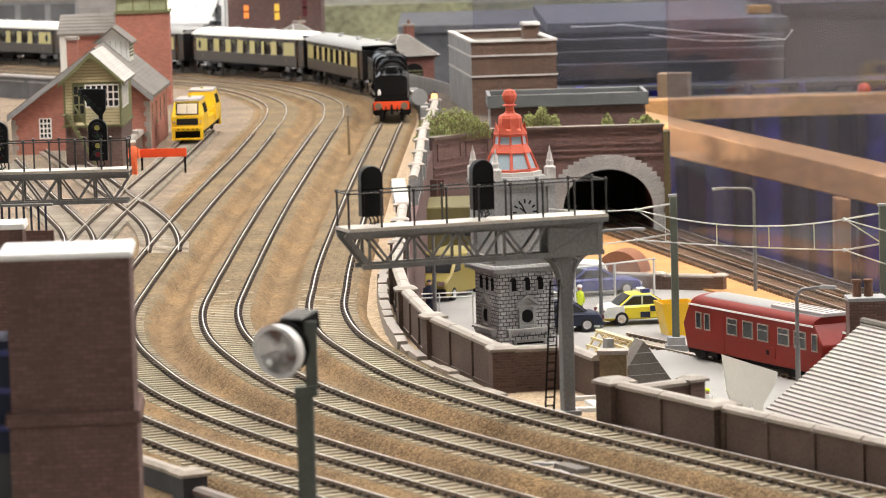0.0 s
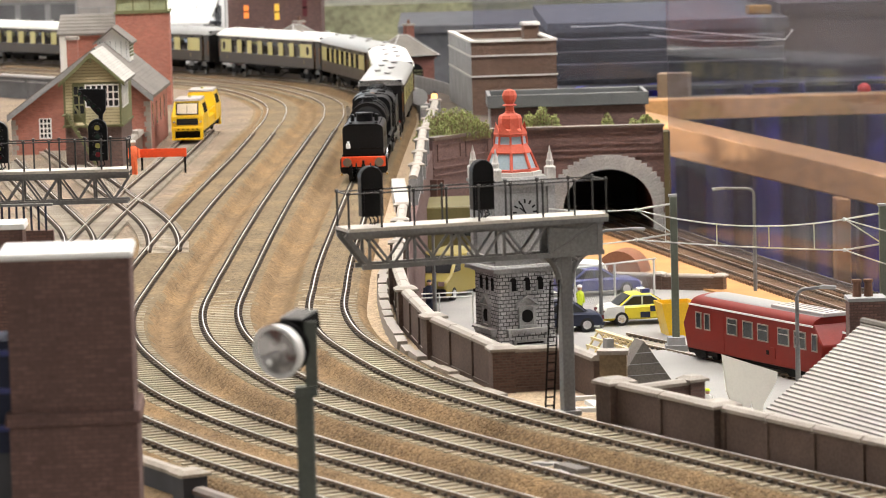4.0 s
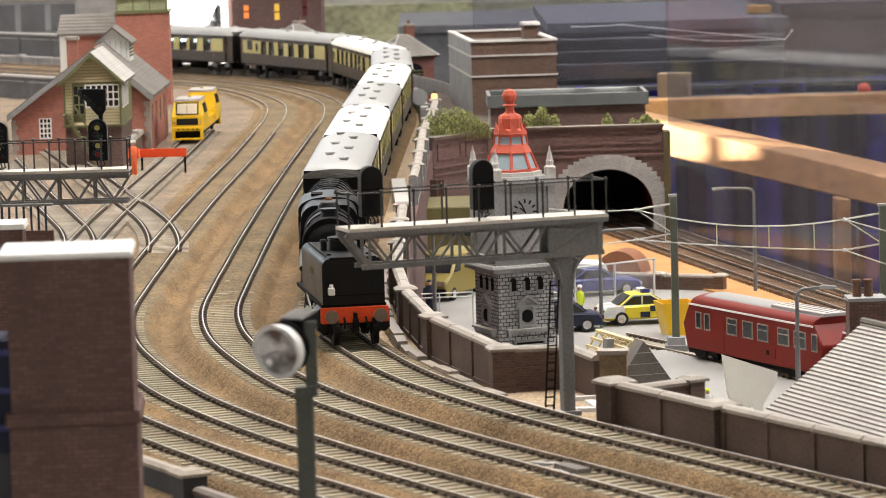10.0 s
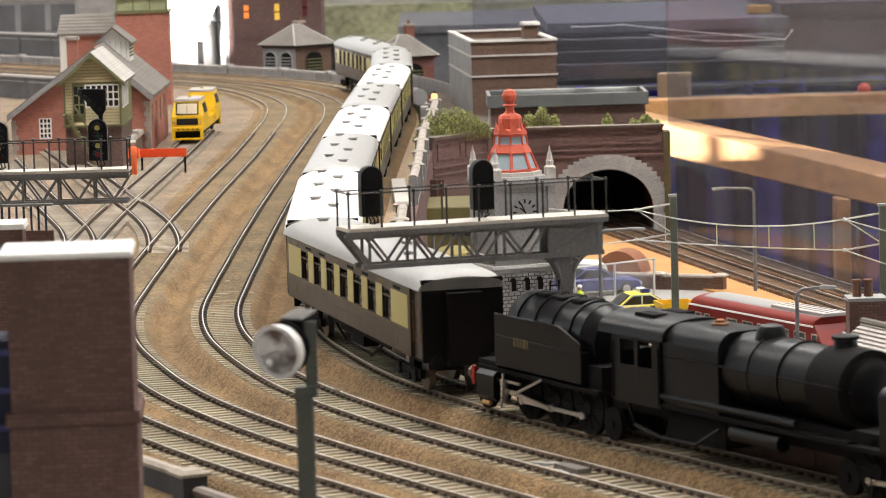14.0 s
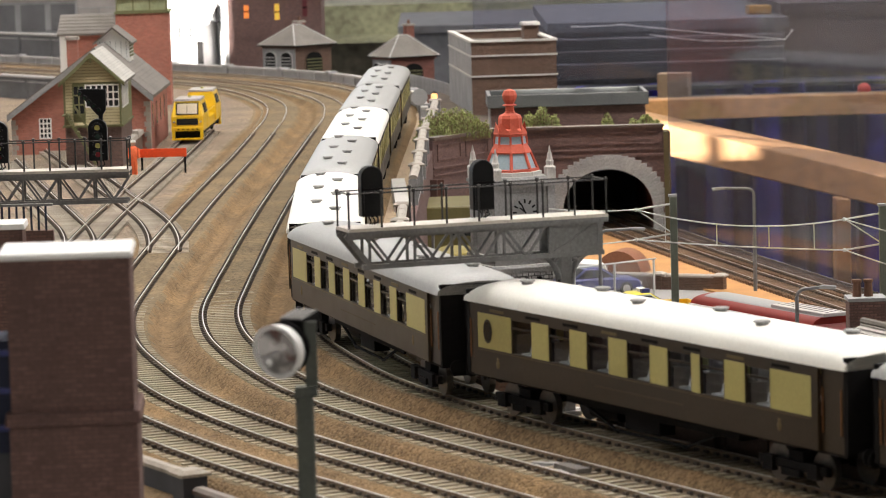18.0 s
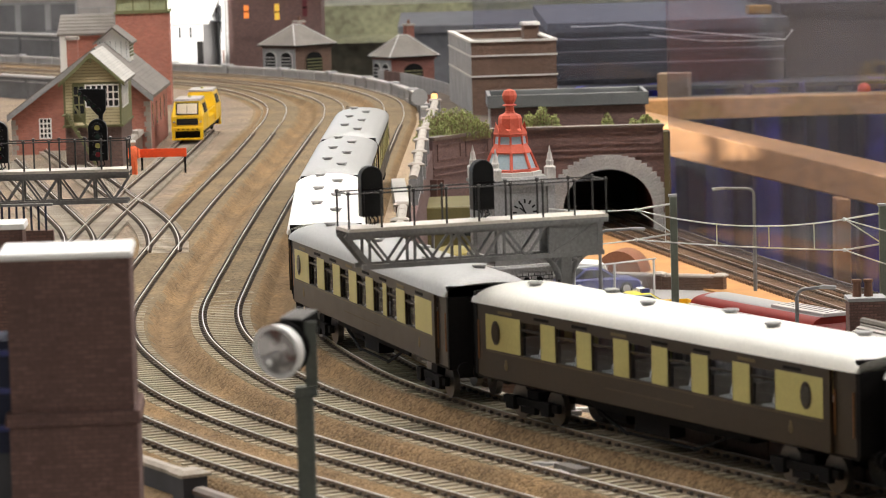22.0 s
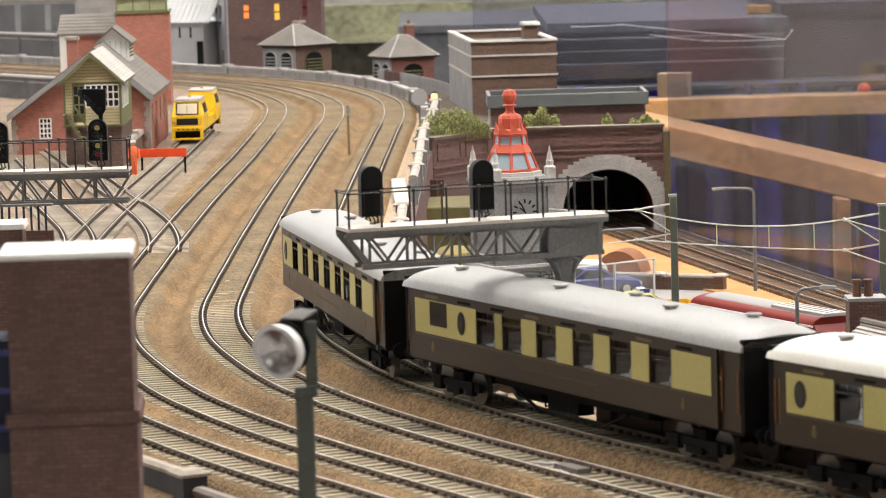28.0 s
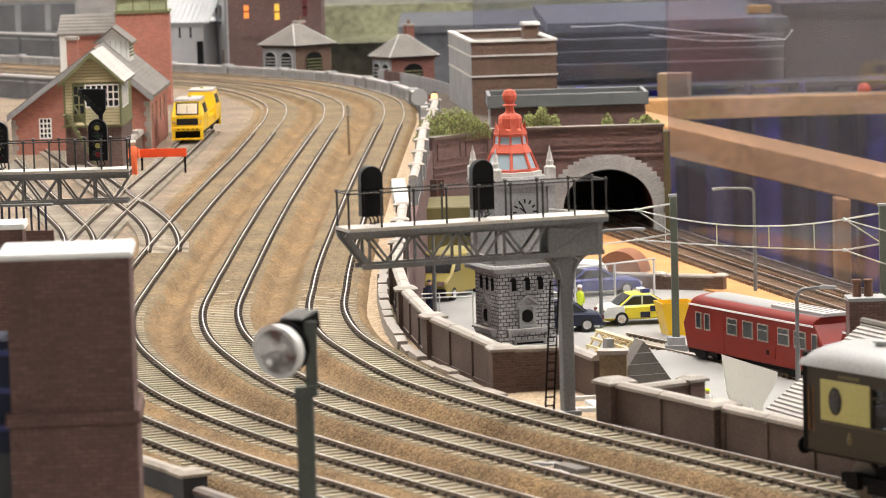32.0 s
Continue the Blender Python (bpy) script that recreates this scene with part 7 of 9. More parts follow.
for u, z0, z1 in ((0.77, 0.0590, 0.0760), (0.49, 0.0575, 0.0790)):
    part("end_window", on_end(u, 0.07, z0, z1), DARK_GLASS, db)
part("end_band", on_end(0.5, 0.5, 0.0475, 0.0495), PALE_RENDER, db)
part("drain_pipe", on_end(0.10, 0.03, 0.0, 0.13, 0.0012), GREY_METAL, db)
part("red_board", on_end(0.34, 0.05, 0.014, 0.029), FENCE_RED, db)
gw = thing("grey_goods_warehouse", pose(-0.3120, 3.96, -0.02, 0, 0, -14), "pale grey warehouse with ribbed sheet roof", "building")
part("wall_shell", Mesh().box(0, 0.048, 0, 0.20, 0, 0.060), PALE_RENDER, gw)
part("roof_slope", Mesh().prism([(-0.003, 0.0595), (0.060, 0.100), (0.060, 0.102), (-0.003, 0.0615)], -0.004, 0.056, "x"), ROOF_SHEET, gw, "pale grey corrugated roof")
for k in range(9):
    part("roof_rib", Mesh().prism([(-0.003, 0.0615), (0.060, 0.102), (0.060, 0.103), (-0.003, 0.0625)], 0.001 + 0.0062 * k, 0.003 + 0.0062 * k, "x"), ROOF_SHEET, gw)
for k in range(3):
    part("slot_window", Mesh().box(0.006 + 0.013 * k, 0.008 + 0.013 * k, -0.0008, 0, 0.044, 0.056), DARK_GLASS, gw)
# proud black strip painted in for the shaded side wall at this end
part("side_shade_strip", Mesh().box(0.040, 0.0475, -0.0008, 0, 0.0, 0.040), BLACK_MATT, gw)

# walls of the upper yard on both sides of the far main line
for nm, off, ya, yb, base, high, step, lb in (
        ("yard_viaduct_wall", 0.130, 4.90, 3.690, -0.034, 0.0325, 8, "dark grey panelled viaduct wall with pale coping below the far line"),
        ("tall_viaduct_wall", -0.052, 4.90, 3.90, -0.006, 0.0345, 9, "tall dark grey panelled wall behind the far line")):
    u1 = thing(nm, pose(0, 0, 0), lb, "wall")
    way = offset_way(off, ya, yb, base, 2)
    part("wall_face", Mesh().sweep(way, [(-0.0025, 0), (-0.0025, high), (0.0025, high), (0.0025, 0)]), PANEL_GREY, u1)
    part("coping", Mesh().sweep(way, [(-0.0042, high), (-0.0042, high + 0.0022), (0.0042, high + 0.0022), (0.0042, high)]), COPING_GREY, u1)
    for k in range(0, len(way) - 1, step):
        x, y, z = way[k]
        a = math.degrees(math.atan2(way[k + 1][1] - y, way[k + 1][0] - x))
        part("pilaster", Mesh().box(-0.0022, 0.0022, -0.0036, 0.0036, 0, high - 0.0005), PANEL_GREY, u1, at=pose(x, y, z, 0, 0, a))
    part("string_course", Mesh().sweep(way, [(-0.0034, high - 0.0050), (-0.0034, high - 0.0036), (0.0034, high - 0.0036), (0.0034, high - 0.0050)]), GREY_WALL, u1)
for yy, hh, lb in ((4.85, 0.050, "tall far grey wall with pale coping"),):
    u2 = thing("far_yard_wall", pose(-0.92, yy, -0.005, 0, 0, -2), lb, "wall")
    part("wall_face", Mesh().box(0, 0.42, 0, 0.006, 0, hh - 0.004), GREY_WALL, u2)
    part("coping", Mesh().box(0, 0.42, -0.0018, 0.0075, hh - 0.004, hh), COPING, u2)
    for k in range(10):
        part("wall_panel", Mesh().box(0.006 + 0.042 * k, 0.040 + 0.042 * k, -0.0009, 0, 0.005, hh - 0.008), PANEL_GREY, u2)


# ---- yellow track machine on the siding ----
ym = thing("track_machine", pose(-0.1925, 2.752, 0.0002, 0, 0, -91.2), "yellow twin-cab track maintenance vehicle on the siding", "rail vehicle")
ym.scale = (0.95, 0.83, 0.82)
part("chassis", Mesh().box(-0.085, 0.085, -0.012, 0.012, 0.0055, 0.0085), BLACK_MATT, ym)
part("deck", Mesh().box(-0.084, 0.084, -0.0135, 0.0135, 0.0085, 0.0175), YELLOW, ym, bevel=0.0006)
WARM_GLASS = mat("warm_glass", (0.60, 0.50, 0.36), 0.15, bump=0)
for x0, e, nm in ((0.058, 1, "front_cab"), (-0.060, -1, "rear_cab")):
    q = Mesh()
    rings = ((0.0110, 0.0285, -0.0220, 0.0150), (0.0240, 0.0285, -0.0220, 0.0150), (0.0385, 0.0225, -0.0190, 0.0118))
    vs = [(x0 + e * xx, yy, z) for z, fx, bx, hw in rings for xx, yy in ((fx, -hw), (fx, hw), (bx, hw), (bx, -hw))]
    q.add(vs, [(3, 2, 1, 0), (8, 9, 10, 11)] + [(4 * r + k, 4 * r + (k + 1) % 4, 4 * r + 4 + (k + 1) % 4, 4 * r + 4 + k) for r in range(2) for k in range(4)])
    cab = part(nm, q, YELLOW, ym, "yellow cab with wide windscreen", bevel=0.0009)
    part("cab_roof", Mesh().box(*sorted((x0 + e * 0.0235, x0 - e * 0.0195)), -0.0122, 0.0122, 0.0383, 0.0402, taper=0.001), COPING, cab)
    nrm = Matrix.Translation((x0 + e * 0.0258, 0, 0.0310)) @ Matrix.Rotation(math.radians(-22.5 * e), 4, "Y")
    part("windscreen_frame", Mesh().box(*sorted((-e * 0.0006, e * 0.0004)), -0.0104, 0.0104, -0.0058, 0.0058, m=nrm), BLACK_MATT, cab)
    part("windscreen", Mesh().box(*sorted((0.0, e * 0.0008)), -0.0094, 0.0094, -0.0050, 0.0050, m=nrm), WARM_GLASS, cab)
    part("wiper", Mesh().box(*sorted((e * 0.0008, e * 0.0011)), -0.0004, 0.0000, -0.0045, 0.0030, m=nrm), BLACK_MATT, cab)
    for s in (-1, 1):
        sm = Matrix.Translation((x0, s * 0.0137, 0.0305)) @ Matrix.Rotation(s * 0.217, 4, "X")
        part("side_window", Mesh().box(-0.012, 0.012, *sorted((-s * 0.0002, s * 0.0006)), -0.0045, 0.0045, m=sm), DARK_GLASS, cab)
        part("side_door", Mesh().box(x0 - 0.016, x0 - 0.006, *sorted((s * 0.0149, s * 0.0153)), 0.0115, 0.0235), YELLOW, cab)
    part("grille", Mesh().box(*sorted((x0 + e * 0.0284, x0 + e * 0.0289)), -0.0100, 0.0100, 0.0160, 0.0222), DARK_GLASS, cab)
    for k in range(3):
        part("grille_bar", Mesh().box(*sorted((x0 + e * 0.0289, x0 + e * 0.0292)), -0.0095, 0.0095, 0.0172 + 0.0018 * k, 0.0177 + 0.0018 * k), BLACK_MATT, cab)
    part("lower_beam", Mesh().box(*sorted((x0 + e * 0.0275, x0 + e * 0.0297)), -0.0150, 0.0150, 0.0105, 0.0142), YELLOW, cab, bevel=0.0003)
    for k in range(5):
        part("marker", Mesh().box(*sorted((x0 + e * 0.0297, x0 + e * 0.0300)), -0.0095 + 0.0045 * k, -0.0075 + 0.0045 * k, 0.0115, 0.0125), BLACK_MATT, cab)
    part("under_plate", Mesh().box(*sorted((x0 + e * 0.0240, x0 + e * 0.0270)), -0.0125, 0.0125, 0.0030, 0.0105), BLACK_MATT, cab)
    part("buffer_bar", Mesh().box(*sorted((x0 + e * 0.0280, x0 + e * 0.0310)), -0.0145, 0.0145, 0.0022, 0.0038), YELLOW, cab)
    for s in (-1, 1):
        part("side_step", Mesh().box(*sorted((x0 + e * 0.0272, x0 + e * 0.0296)), *sorted((s * 0.0118, s * 0.0145)), 0.0038, 0.0105), YELLOW, cab)
        part("headlamp", Mesh().cyl((x0 + e * 0.0284, s * 0.0122, 0.0190), (x0 + e * 0.0294, s * 0.0122, 0.0190), 0.0012, n=10), CHROME, cab)
    part("roof_beacon", Mesh().lathe(x0, 0, [(0.0014, 0.0400), (0.0014, 0.0416), (0.0004, 0.0424)], 8), LENS_AMBER, cab)
for x in (-0.055, 0.055):
    for s in (-1, 1):
        wheel("wheel", ym, x, s * 0.0085, 0.0062)
for x in (-0.015, 0.005, 0.022):
    part("equipment_box", Mesh().box(x - 0.008, x + 0.008, -0.009, 0.009, 0.0175, 0.0215 + 0.002 * (x > 0)), YELLOW, ym, bevel=0.0006)
for s in (-1, 1):
    r = Mesh().cyl((-0.036, s * 0.0140, 0.0250), (0.036, s * 0.0140, 0.0250), 0.0003, n=5)
    for k in range(5):
        r.cyl((-0.034 + 0.017 * k, s * 0.0140, 0.0175), (-0.034 + 0.017 * k, s * 0.0140, 0.0250), 0.0003, n=5)
    part("hand_rail", r, YELLOW, ym)

# ---- barrier and figures ----
br = thing("barrier", pose(-0.1950, 2.436, -0.005, 0, 0, -1.5), "red barrier board on two thin black posts", "barrier")
part("board", Mesh().box(-0.0165, 0.0165, -0.0006, 0.0006, 0.0125, 0.0185), ORANGE_RED, br, bevel=0.0002)
for x in (-0.0152, 0.0152):
    part("post", Mesh().box(x - 0.0007, x + 0.0007, 0.0006, 0.0018, 0.0002, 0.0175), BLACK_MATT, br)


def figure(x, y, z, h, mats, label, lean=0.0, rz=0.0, name="model_figure"):
    """A toy figure, one plain mesh."""
    m = Mesh()
    s = h / 0.023
    for e in (-1, 1):
        m.slot = 0
        m.cyl((e * 0.0012 * s, 0, 0), (e * 0.0009 * s, 0, 0.0105 * s), 0.0011 * s, 0.0014 * s, n=8)
    m.slot = 1
    m.lathe(0, 0, [(0.0022 * s, 0.0098 * s), (0.0026 * s, 0.0135 * s), (0.0030 * s, 0.0178 * s), (0.0016 * s, 0.0193 * s), (0.0008 * s, 0.0197 * s)], 10, sq=0.65)
    for e in (-1, 1):
        m.cyl((e * 0.0029 * s, 0, 0.0180 * s), (e * 0.0036 * s, -0.0010 * s, 0.0115 * s), 0.0010 * s, 0.0008 * s, n=7)
    m.slot = 2
    m.ball(0, 0, 0.0212 * s, 0.0016 * s, 10, 1.15)
    m.slot = 3
    m.lathe(0, 0, [(0.0018 * s, 0.0217 * s), (0.0017 * s, 0.0225 * s), (0.0010 * s, 0.0232 * s), (0.0002 * s, 0.0234 * s)], 10)
    ob = part(name, m, mats, at=pose(x, y, z, lean, 0, rz), smooth=True)
    return tagged(ob, label, "figurine", "model figures")


SKIN = mat("figure_pink", (0.55, 0.33, 0.24), 0.7)
figure(-0.2155, 2.432, -0.005, 0.025, [HIVIS_ORANGE, HIVIS_ORANGE, SKIN, WHITE], "toy track worker in orange suit and white helmet")
figure(0.0845, 2.150, STREET_Z, 0.0225, [NAVY, HIVIS, SKIN, WHITE], "toy figure in yellow jacket and white cap on the street", rz=60)
figure(-0.0095, 2.200, STREET_Z, 0.0225, [NAVY, NAVY, SKIN, BLACK], "toy figure in dark clothes and cap beside the van")
figure(-0.0220, 2.230, STREET_Z, 0.0220, [BLACK, WHITE, SKIN, CRATE], "toy figure in white shirt beside the van")
figure(0.1312, 1.730, STREET_Z, 0.0180, [BLACK, WHITE, SKIN, HIVIS], "toy figure with pale yellow helmet near the wall")

# ---- line-side post ----
pt = thing("line_side_post", pose(-0.0671, 2.553, -0.004), "thin grey-brown line-side post with a small plate", "post")
part("shaft", Mesh().cyl((0, 0, 0), (-0.0004, 0, 0.0365), 0.0010, n=8), CRATE, pt)
part("plate", Mesh().box(-0.0014, 0.0014, -0.0016, -0.0008, 0.0290, 0.0355), KERB_DULL, pt)
dsk = thing("disc_sign", pose(-0.0160, 2.860, -0.004), "grey round disc sign on a short post", "sign")
part("shaft", Mesh().cyl((0, 0.001, 0), (0, 0.001, 0.022), 0.0009, n=8), GREY_METAL, dsk)
part("disc", Mesh().cyl((0, -0.0008, 0.022), (0, 0.0006, 0.022), 0.0068, n=24), CONCRETE, dsk)


# ---- street vehicles ----
def car(name, at, ln, w, h, mats, label, cat="car", boxy=False, stripe=None):
    """A road vehicle, its front towards +x."""
    t = thing(name, at, label, cat, "road vehicles")
    L, r = ln / 2, 0.0043
    if boxy:
        low = [(-L, 0.003), (-L, h * 0.98), (-L + 0.002, h), (L * 0.42, h), (L * 0.68, h * 0.60), (L * 0.97, h * 0.47), (L, h * 0.42), (L, 0.003)]
        body = part("body", Mesh().prism(low, -w / 2, w / 2, "y"), mats, t, bevel=0.0012, smooth=True)
        wins = [[(L * 0.40, h * 0.93), (L * 0.62, h * 0.62), (L * 0.30, h * 0.62), (L * 0.26, h * 0.93)]]
        ws = Mesh().prism([(L * 0.44, h * 0.95), (L * 0.455, h * 0.96), (L * 0.69, h * 0.61), (L * 0.675, h * 0.60)], -w * 0.43, w * 0.43, "y")
        part("windscreen", ws, DARK_GLASS, body)
    else:
        low = [(-L, 0.0035), (-L - 0.0004, h * 0.42), (-L + 0.002, h * 0.60), (-L * 0.55, h * 0.64), (L * 0.36, h * 0.64), (L * 0.93, h * 0.55), (L, h * 0.40), (L, 0.0035)]
        body = part("body", Mesh().prism(low, -w / 2, w / 2, "y"), mats, t, bevel=0.0012, smooth=True)
        top = [(-L * 0.66, h * 0.62), (-L * 0.36, h), (L * 0.05, h), (L * 0.42, h * 0.62)]
        cab = Mesh().prism(top, -w * 0.42, w * 0.42, "y")
        part("cabin", cab, mats, t, bevel=0.0012, smooth=True)
        wins = [[(-L * 0.58, h * 0.66), (-L * 0.34, h * 0.93), (-L * 0.17, h * 0.93), (-L * 0.17, h * 0.66)], [(-L * 0.13, h * 0.66), (-L * 0.13, h * 0.93), (L * 0.04, h * 0.93), (L * 0.33, h * 0.66)]]
        part("rear_window", Mesh().prism([(-L * 0.67, h * 0.66), (-L * 0.64, h * 0.66), (-L * 0.39, h * 0.96), (-L * 0.42, h * 0.96)], -w * 0.37, w * 0.37, "y"), DARK_GLASS, body)
        part("windscreen", Mesh().prism([(L * 0.09, h * 0.97), (L * 0.07, h * 0.97), (L * 0.39, h * 0.66), (L * 0.42, h * 0.66)], -w * 0.37, w * 0.37, "y"), DARK_GLASS, body)
    for e in (-1, 1):
        ys = w / 2 if boxy else w * 0.42
        for poly in wins:
            part("side_window", Mesh().prism(poly, *sorted((e * (ys - 0.0004), e * (ys + 0.0004))), "y"), DARK_GLASS, body)
        for x in (-L * 0.62, L * 0.62):
            wm = Mesh().cyl((x, e * (w / 2 - 0.0030), r), (x, e * (w / 2 + 0.0002), r), r, n=18)
            wh = part("wheel", wm, RUBBER, t, smooth=True)
            part("hub", Mesh().cyl((x, e * w / 2, r), (x, e * (w / 2 + 0.0005), r), r * 0.62, n=14), STEEL, wh)
        part("tail_lamp", Mesh().box(-L - 0.0006, -L + 0.0010, *sorted((e * w * 0.30, e * w * 0.47)), h * 0.40, h * 0.52), LENS_RED, body)
        part("headlamp", Mesh().box(L - 0.0012, L + 0.0005, *sorted((e * w * 0.30, e * w * 0.46)), h * 0.36, h * 0.46), CHROME, body)
    part("bumper", Mesh().box(-L - 0.0010, -L + 0.001, -w * 0.48, w * 0.48, 0.0035, h * 0.32).box(L - 0.001, L + 0.0010, -w * 0.48, w * 0.48, 0.0035, h * 0.30), mats if not boxy else BLACK_MATT, t, bevel=0.0005)
    return t, body


pc, body = car("police_car", pose(0.1240, 2.1350, STREET_Z, 0, 0, 12), 0.058, 0.0235, 0.0190, mat("car_yellow", (0.80, 0.66, 0.04), 0.3, vary=0.05, bump=0, coat=0.4), "yellow police car with white bonnet and dark chequers on the street")
part("bonnet", Mesh().prism([(-0.0292, 0.0050), (-0.0294, 0.0082), (-0.0270, 0.0116), (-0.0160, 0.0124), (-0.0160, 0.0050)], -0.01185, 0.01185, "y"), mat("car_white", (0.78, 0.78, 0.76), 0.3, vary=0.05, bump=0, coat=0.4), pc, "white bonnet")
for e in (-1, 1):
    for k in range(3):
        x0 = -0.006 + 0.0062 * k
        for j in range(2):
            if (k + j) % 2:
                continue
            part("chequer", Mesh().box(x0, x0 + 0.0062, *sorted((e * 0.01172, e * 0.0120)), 0.0045 + 0.0036 * j, 0.0081 + 0.0036 * j), NAVY, body)
part("light_bar", Mesh().box(-0.0035, 0.0010, -0.0075, 0.0075, 0.0190, 0.0212), WHITE, pc, "white and blue roof light bar", bevel=0.0004)
part("blue_light", Mesh().box(-0.0038, 0.0013, -0.0078, -0.0035, 0.0192, 0.0216), BLUE_PAINT, pc)
# pale colour on the near side only, for light seen through the windows
part("cabin_flank", Mesh().prism([(-0.0175, 0.0122), (-0.0105, 0.0185), (0.001, 0.0185), (0.010, 0.0122)], -0.0101, -0.0099, "y"), PALE_GLASS, pc, "pale panel laid over the near side windows")
car("parked_car", pose(0.1010, 2.285, STREET_Z, 0, 0, 14), 0.056, 0.0235, 0.0185, BLUE_PAINT, "dark blue car parked behind the mesh fence")
car("parked_car", pose(0.0840, 2.385, STREET_Z, 0, 0, 4), 0.056, 0.0235, 0.0185, WHITE, "white car with red stripe behind the fence")
car("parked_car", pose(0.0680, 2.105, STREET_Z, 0, 0, 190), 0.054, 0.0230, 0.0185, NAVY, "dark car beside the clock tower")
vn, body = car("delivery_van", pose(0.0020, 2.300, STREET_Z, 0, 0, -112), 0.072, 0.0280, 0.0300, mat("van_mustard", (0.26, 0.20, 0.035), 0.45, vary=0.1, coat=0.2), "mustard yellow delivery van facing the parapet", "van", True)
part("white_mark", Mesh().prism([(0.0120, 0.0270), (0.0150, 0.0250), (0.0170, 0.0195), (0.0150, 0.0200)], 0.004, 0.008, "y"), WHITE, vn)
bus = thing("freight_lorry", pose(0.0120, 2.400, STREET_Z, 0, 0, 8), "yellow box lorry with white lettering bars", "lorry")
part("body", Mesh().box(-0.026, 0.026, -0.02, 0.06, 0.010, 0.052), mat("lorry_olive", (0.15, 0.125, 0.045), 0.5), bus, bevel=0.0008)
part("chassis", Mesh().box(-0.012, 0.012, -0.018, 0.058, 0.004, 0.010), BLACK_MATT, bus)
part("grille", Mesh().box(-0.010, 0.014, -0.0208, -0.0195, 0.0315, 0.0375), DARK_GLASS, bus)
for k, (x0, x1, z0) in enumerate(((-0.023, 0.010, 0.0405), (-0.023, -0.012, 0.0345), (0.013, 0.017, 0.030))):
    part("lettering_bar", Mesh().box(x0, x1, -0.0206, -0.0199, z0, z0 + 0.0024), WHITE, bus)
for x in (-0.011, 0.011):
    for y in (-0.008, 0.045):
        part("wheel", Mesh().cyl((x - 0.002, y, 0.0055), (x + 0.002, y, 0.0055), 0.0055, n=16), RUBBER, bus)
tk = thing("timber_shed", pose(-0.0160, 2.480, STREET_Z), "dark red-brown timber shed behind the van", "shed")
for k in range(7):
    part("board", Mesh().box(-0.018 + 0.0052 * k, -0.0132 + 0.0052 * k, 0, 0.004, 0, 0.062), mat("maroon_board", (0.09, 0.04, 0.03), 0.8, each=0.2) if k == 0 else bpy.data.materials["maroon_board"], tk)

sk = thing("yellow_skip", pose(0.1395, 2.075, STREET_Z, 0, 0, 10), "bright yellow plastic skip beside the railcar", "skip")
part("shell", Mesh().prism([(-0.0115, 0.0200), (-0.0070, 0.0), (0.0075, 0.0), (0.0105, 0.0200), (0.0095, 0.0200), (0.0068, 0.0012), (-0.0062, 0.0012), (-0.0104, 0.0200)], -0.010, 0.010, "y"), YELLOW, sk)
part("end_plate", Mesh().prism([(-0.0115, 0.0200), (-0.0070, 0.0), (0.0075, 0.0), (0.0105, 0.0200)], -0.0108, -0.0100, "y").prism([(-0.0115, 0.0200), (-0.0070, 0.0), (0.0075, 0.0), (0.0105, 0.0200)], 0.0100, 0.0108, "y"), YELLOW, sk)

fe = thing("mesh_fence", pose(0.0840, 2.215, STREET_Z, 0, 0, 38), "thin wire mesh fence with pale posts", "fence")
for k in range(3):
    part("post", Mesh().cyl((0.034 * k, 0, 0), (0.034 * k, 0, 0.0260), 0.0008, n=6), WIRE, fe)
part("top_rail", Mesh().cyl((-0.002, 0, 0.0258), (0.070, 0, 0.0258), 0.0006, n=6), WIRE, fe)
mw = Mesh()
for k in range(40):
    x = 0.0017 * k
    mw.cyl((x, 0, 0.001), (min(x + 0.0125, 0.068), 0, 0.001 + min(0.0245, (0.068 - x) * 1.96)), 0.00010, n=3, cap=False)
    mw.cyl((x, 0, 0.001), (max(x - 0.0125, 0), 0, 0.001 + min(0.0245, x * 1.96)), 0.00010, n=3, cap=False)
part("wire_mesh", mw, WIRE, fe)
f2 = thing("street_railing", pose(-0.0240, 2.150, STREET_Z, 0, 0, 6), "white street railing beside the clock tower", "railing")
for z in (0.0170, 0.0195):
    part("rail", Mesh().cyl((0, 0, z), (0.042, 0, z), 0.0004, n=5), WHITE, f2)
for k in range(3):
    part("post", Mesh().cyl((0.021 * k, 0, 0), (0.021 * k, 0, 0.020), 0.0005, n=5), WIRE, f2)

# ---- lower railway behind the street ----
lb = part("lower_trackbed", Mesh().prism([(0.085, 2.66), (0.176, 2.64), (0.1775, 2.560), (0.2770, 2.168), (0.36, 1.88), (0.32, 1.88), (0.170, 2.295), (0.095, 2.47)], STREET_Z, STREET_Z + 0.0012, "z"), ORANGE_BED)
lb["kind"] = "structure"
for k, off in enumerate((0.003, 0.0345)):
    lay_track("lower_track", [(0.0960 + off + 0.1090 * u + 0.0620 * u * u, 2.86 - 0.60 * u - 0.18 * u * u, STREET_Z + 0.0050) for u in [j / 70 for j in range(71)]], "brown rusty track on the lower level running from the tunnel", limit=110, src=SLEEPER_RUST)
lw = straight_wall("street_wall", (0.1130, 2.320), (0.1850, 2.285), STREET_Z, STREET_Z + 0.0085, BRICK_BROWN, "low brown brick wall between street and lower tracks", panels=False, piers=(0.034, 0.078))
pb = thing("pipe_culvert", pose(0.1250, 2.400, STREET_Z, 0, 0, -20), "rusty brown half-round culvert cover", "culvert")
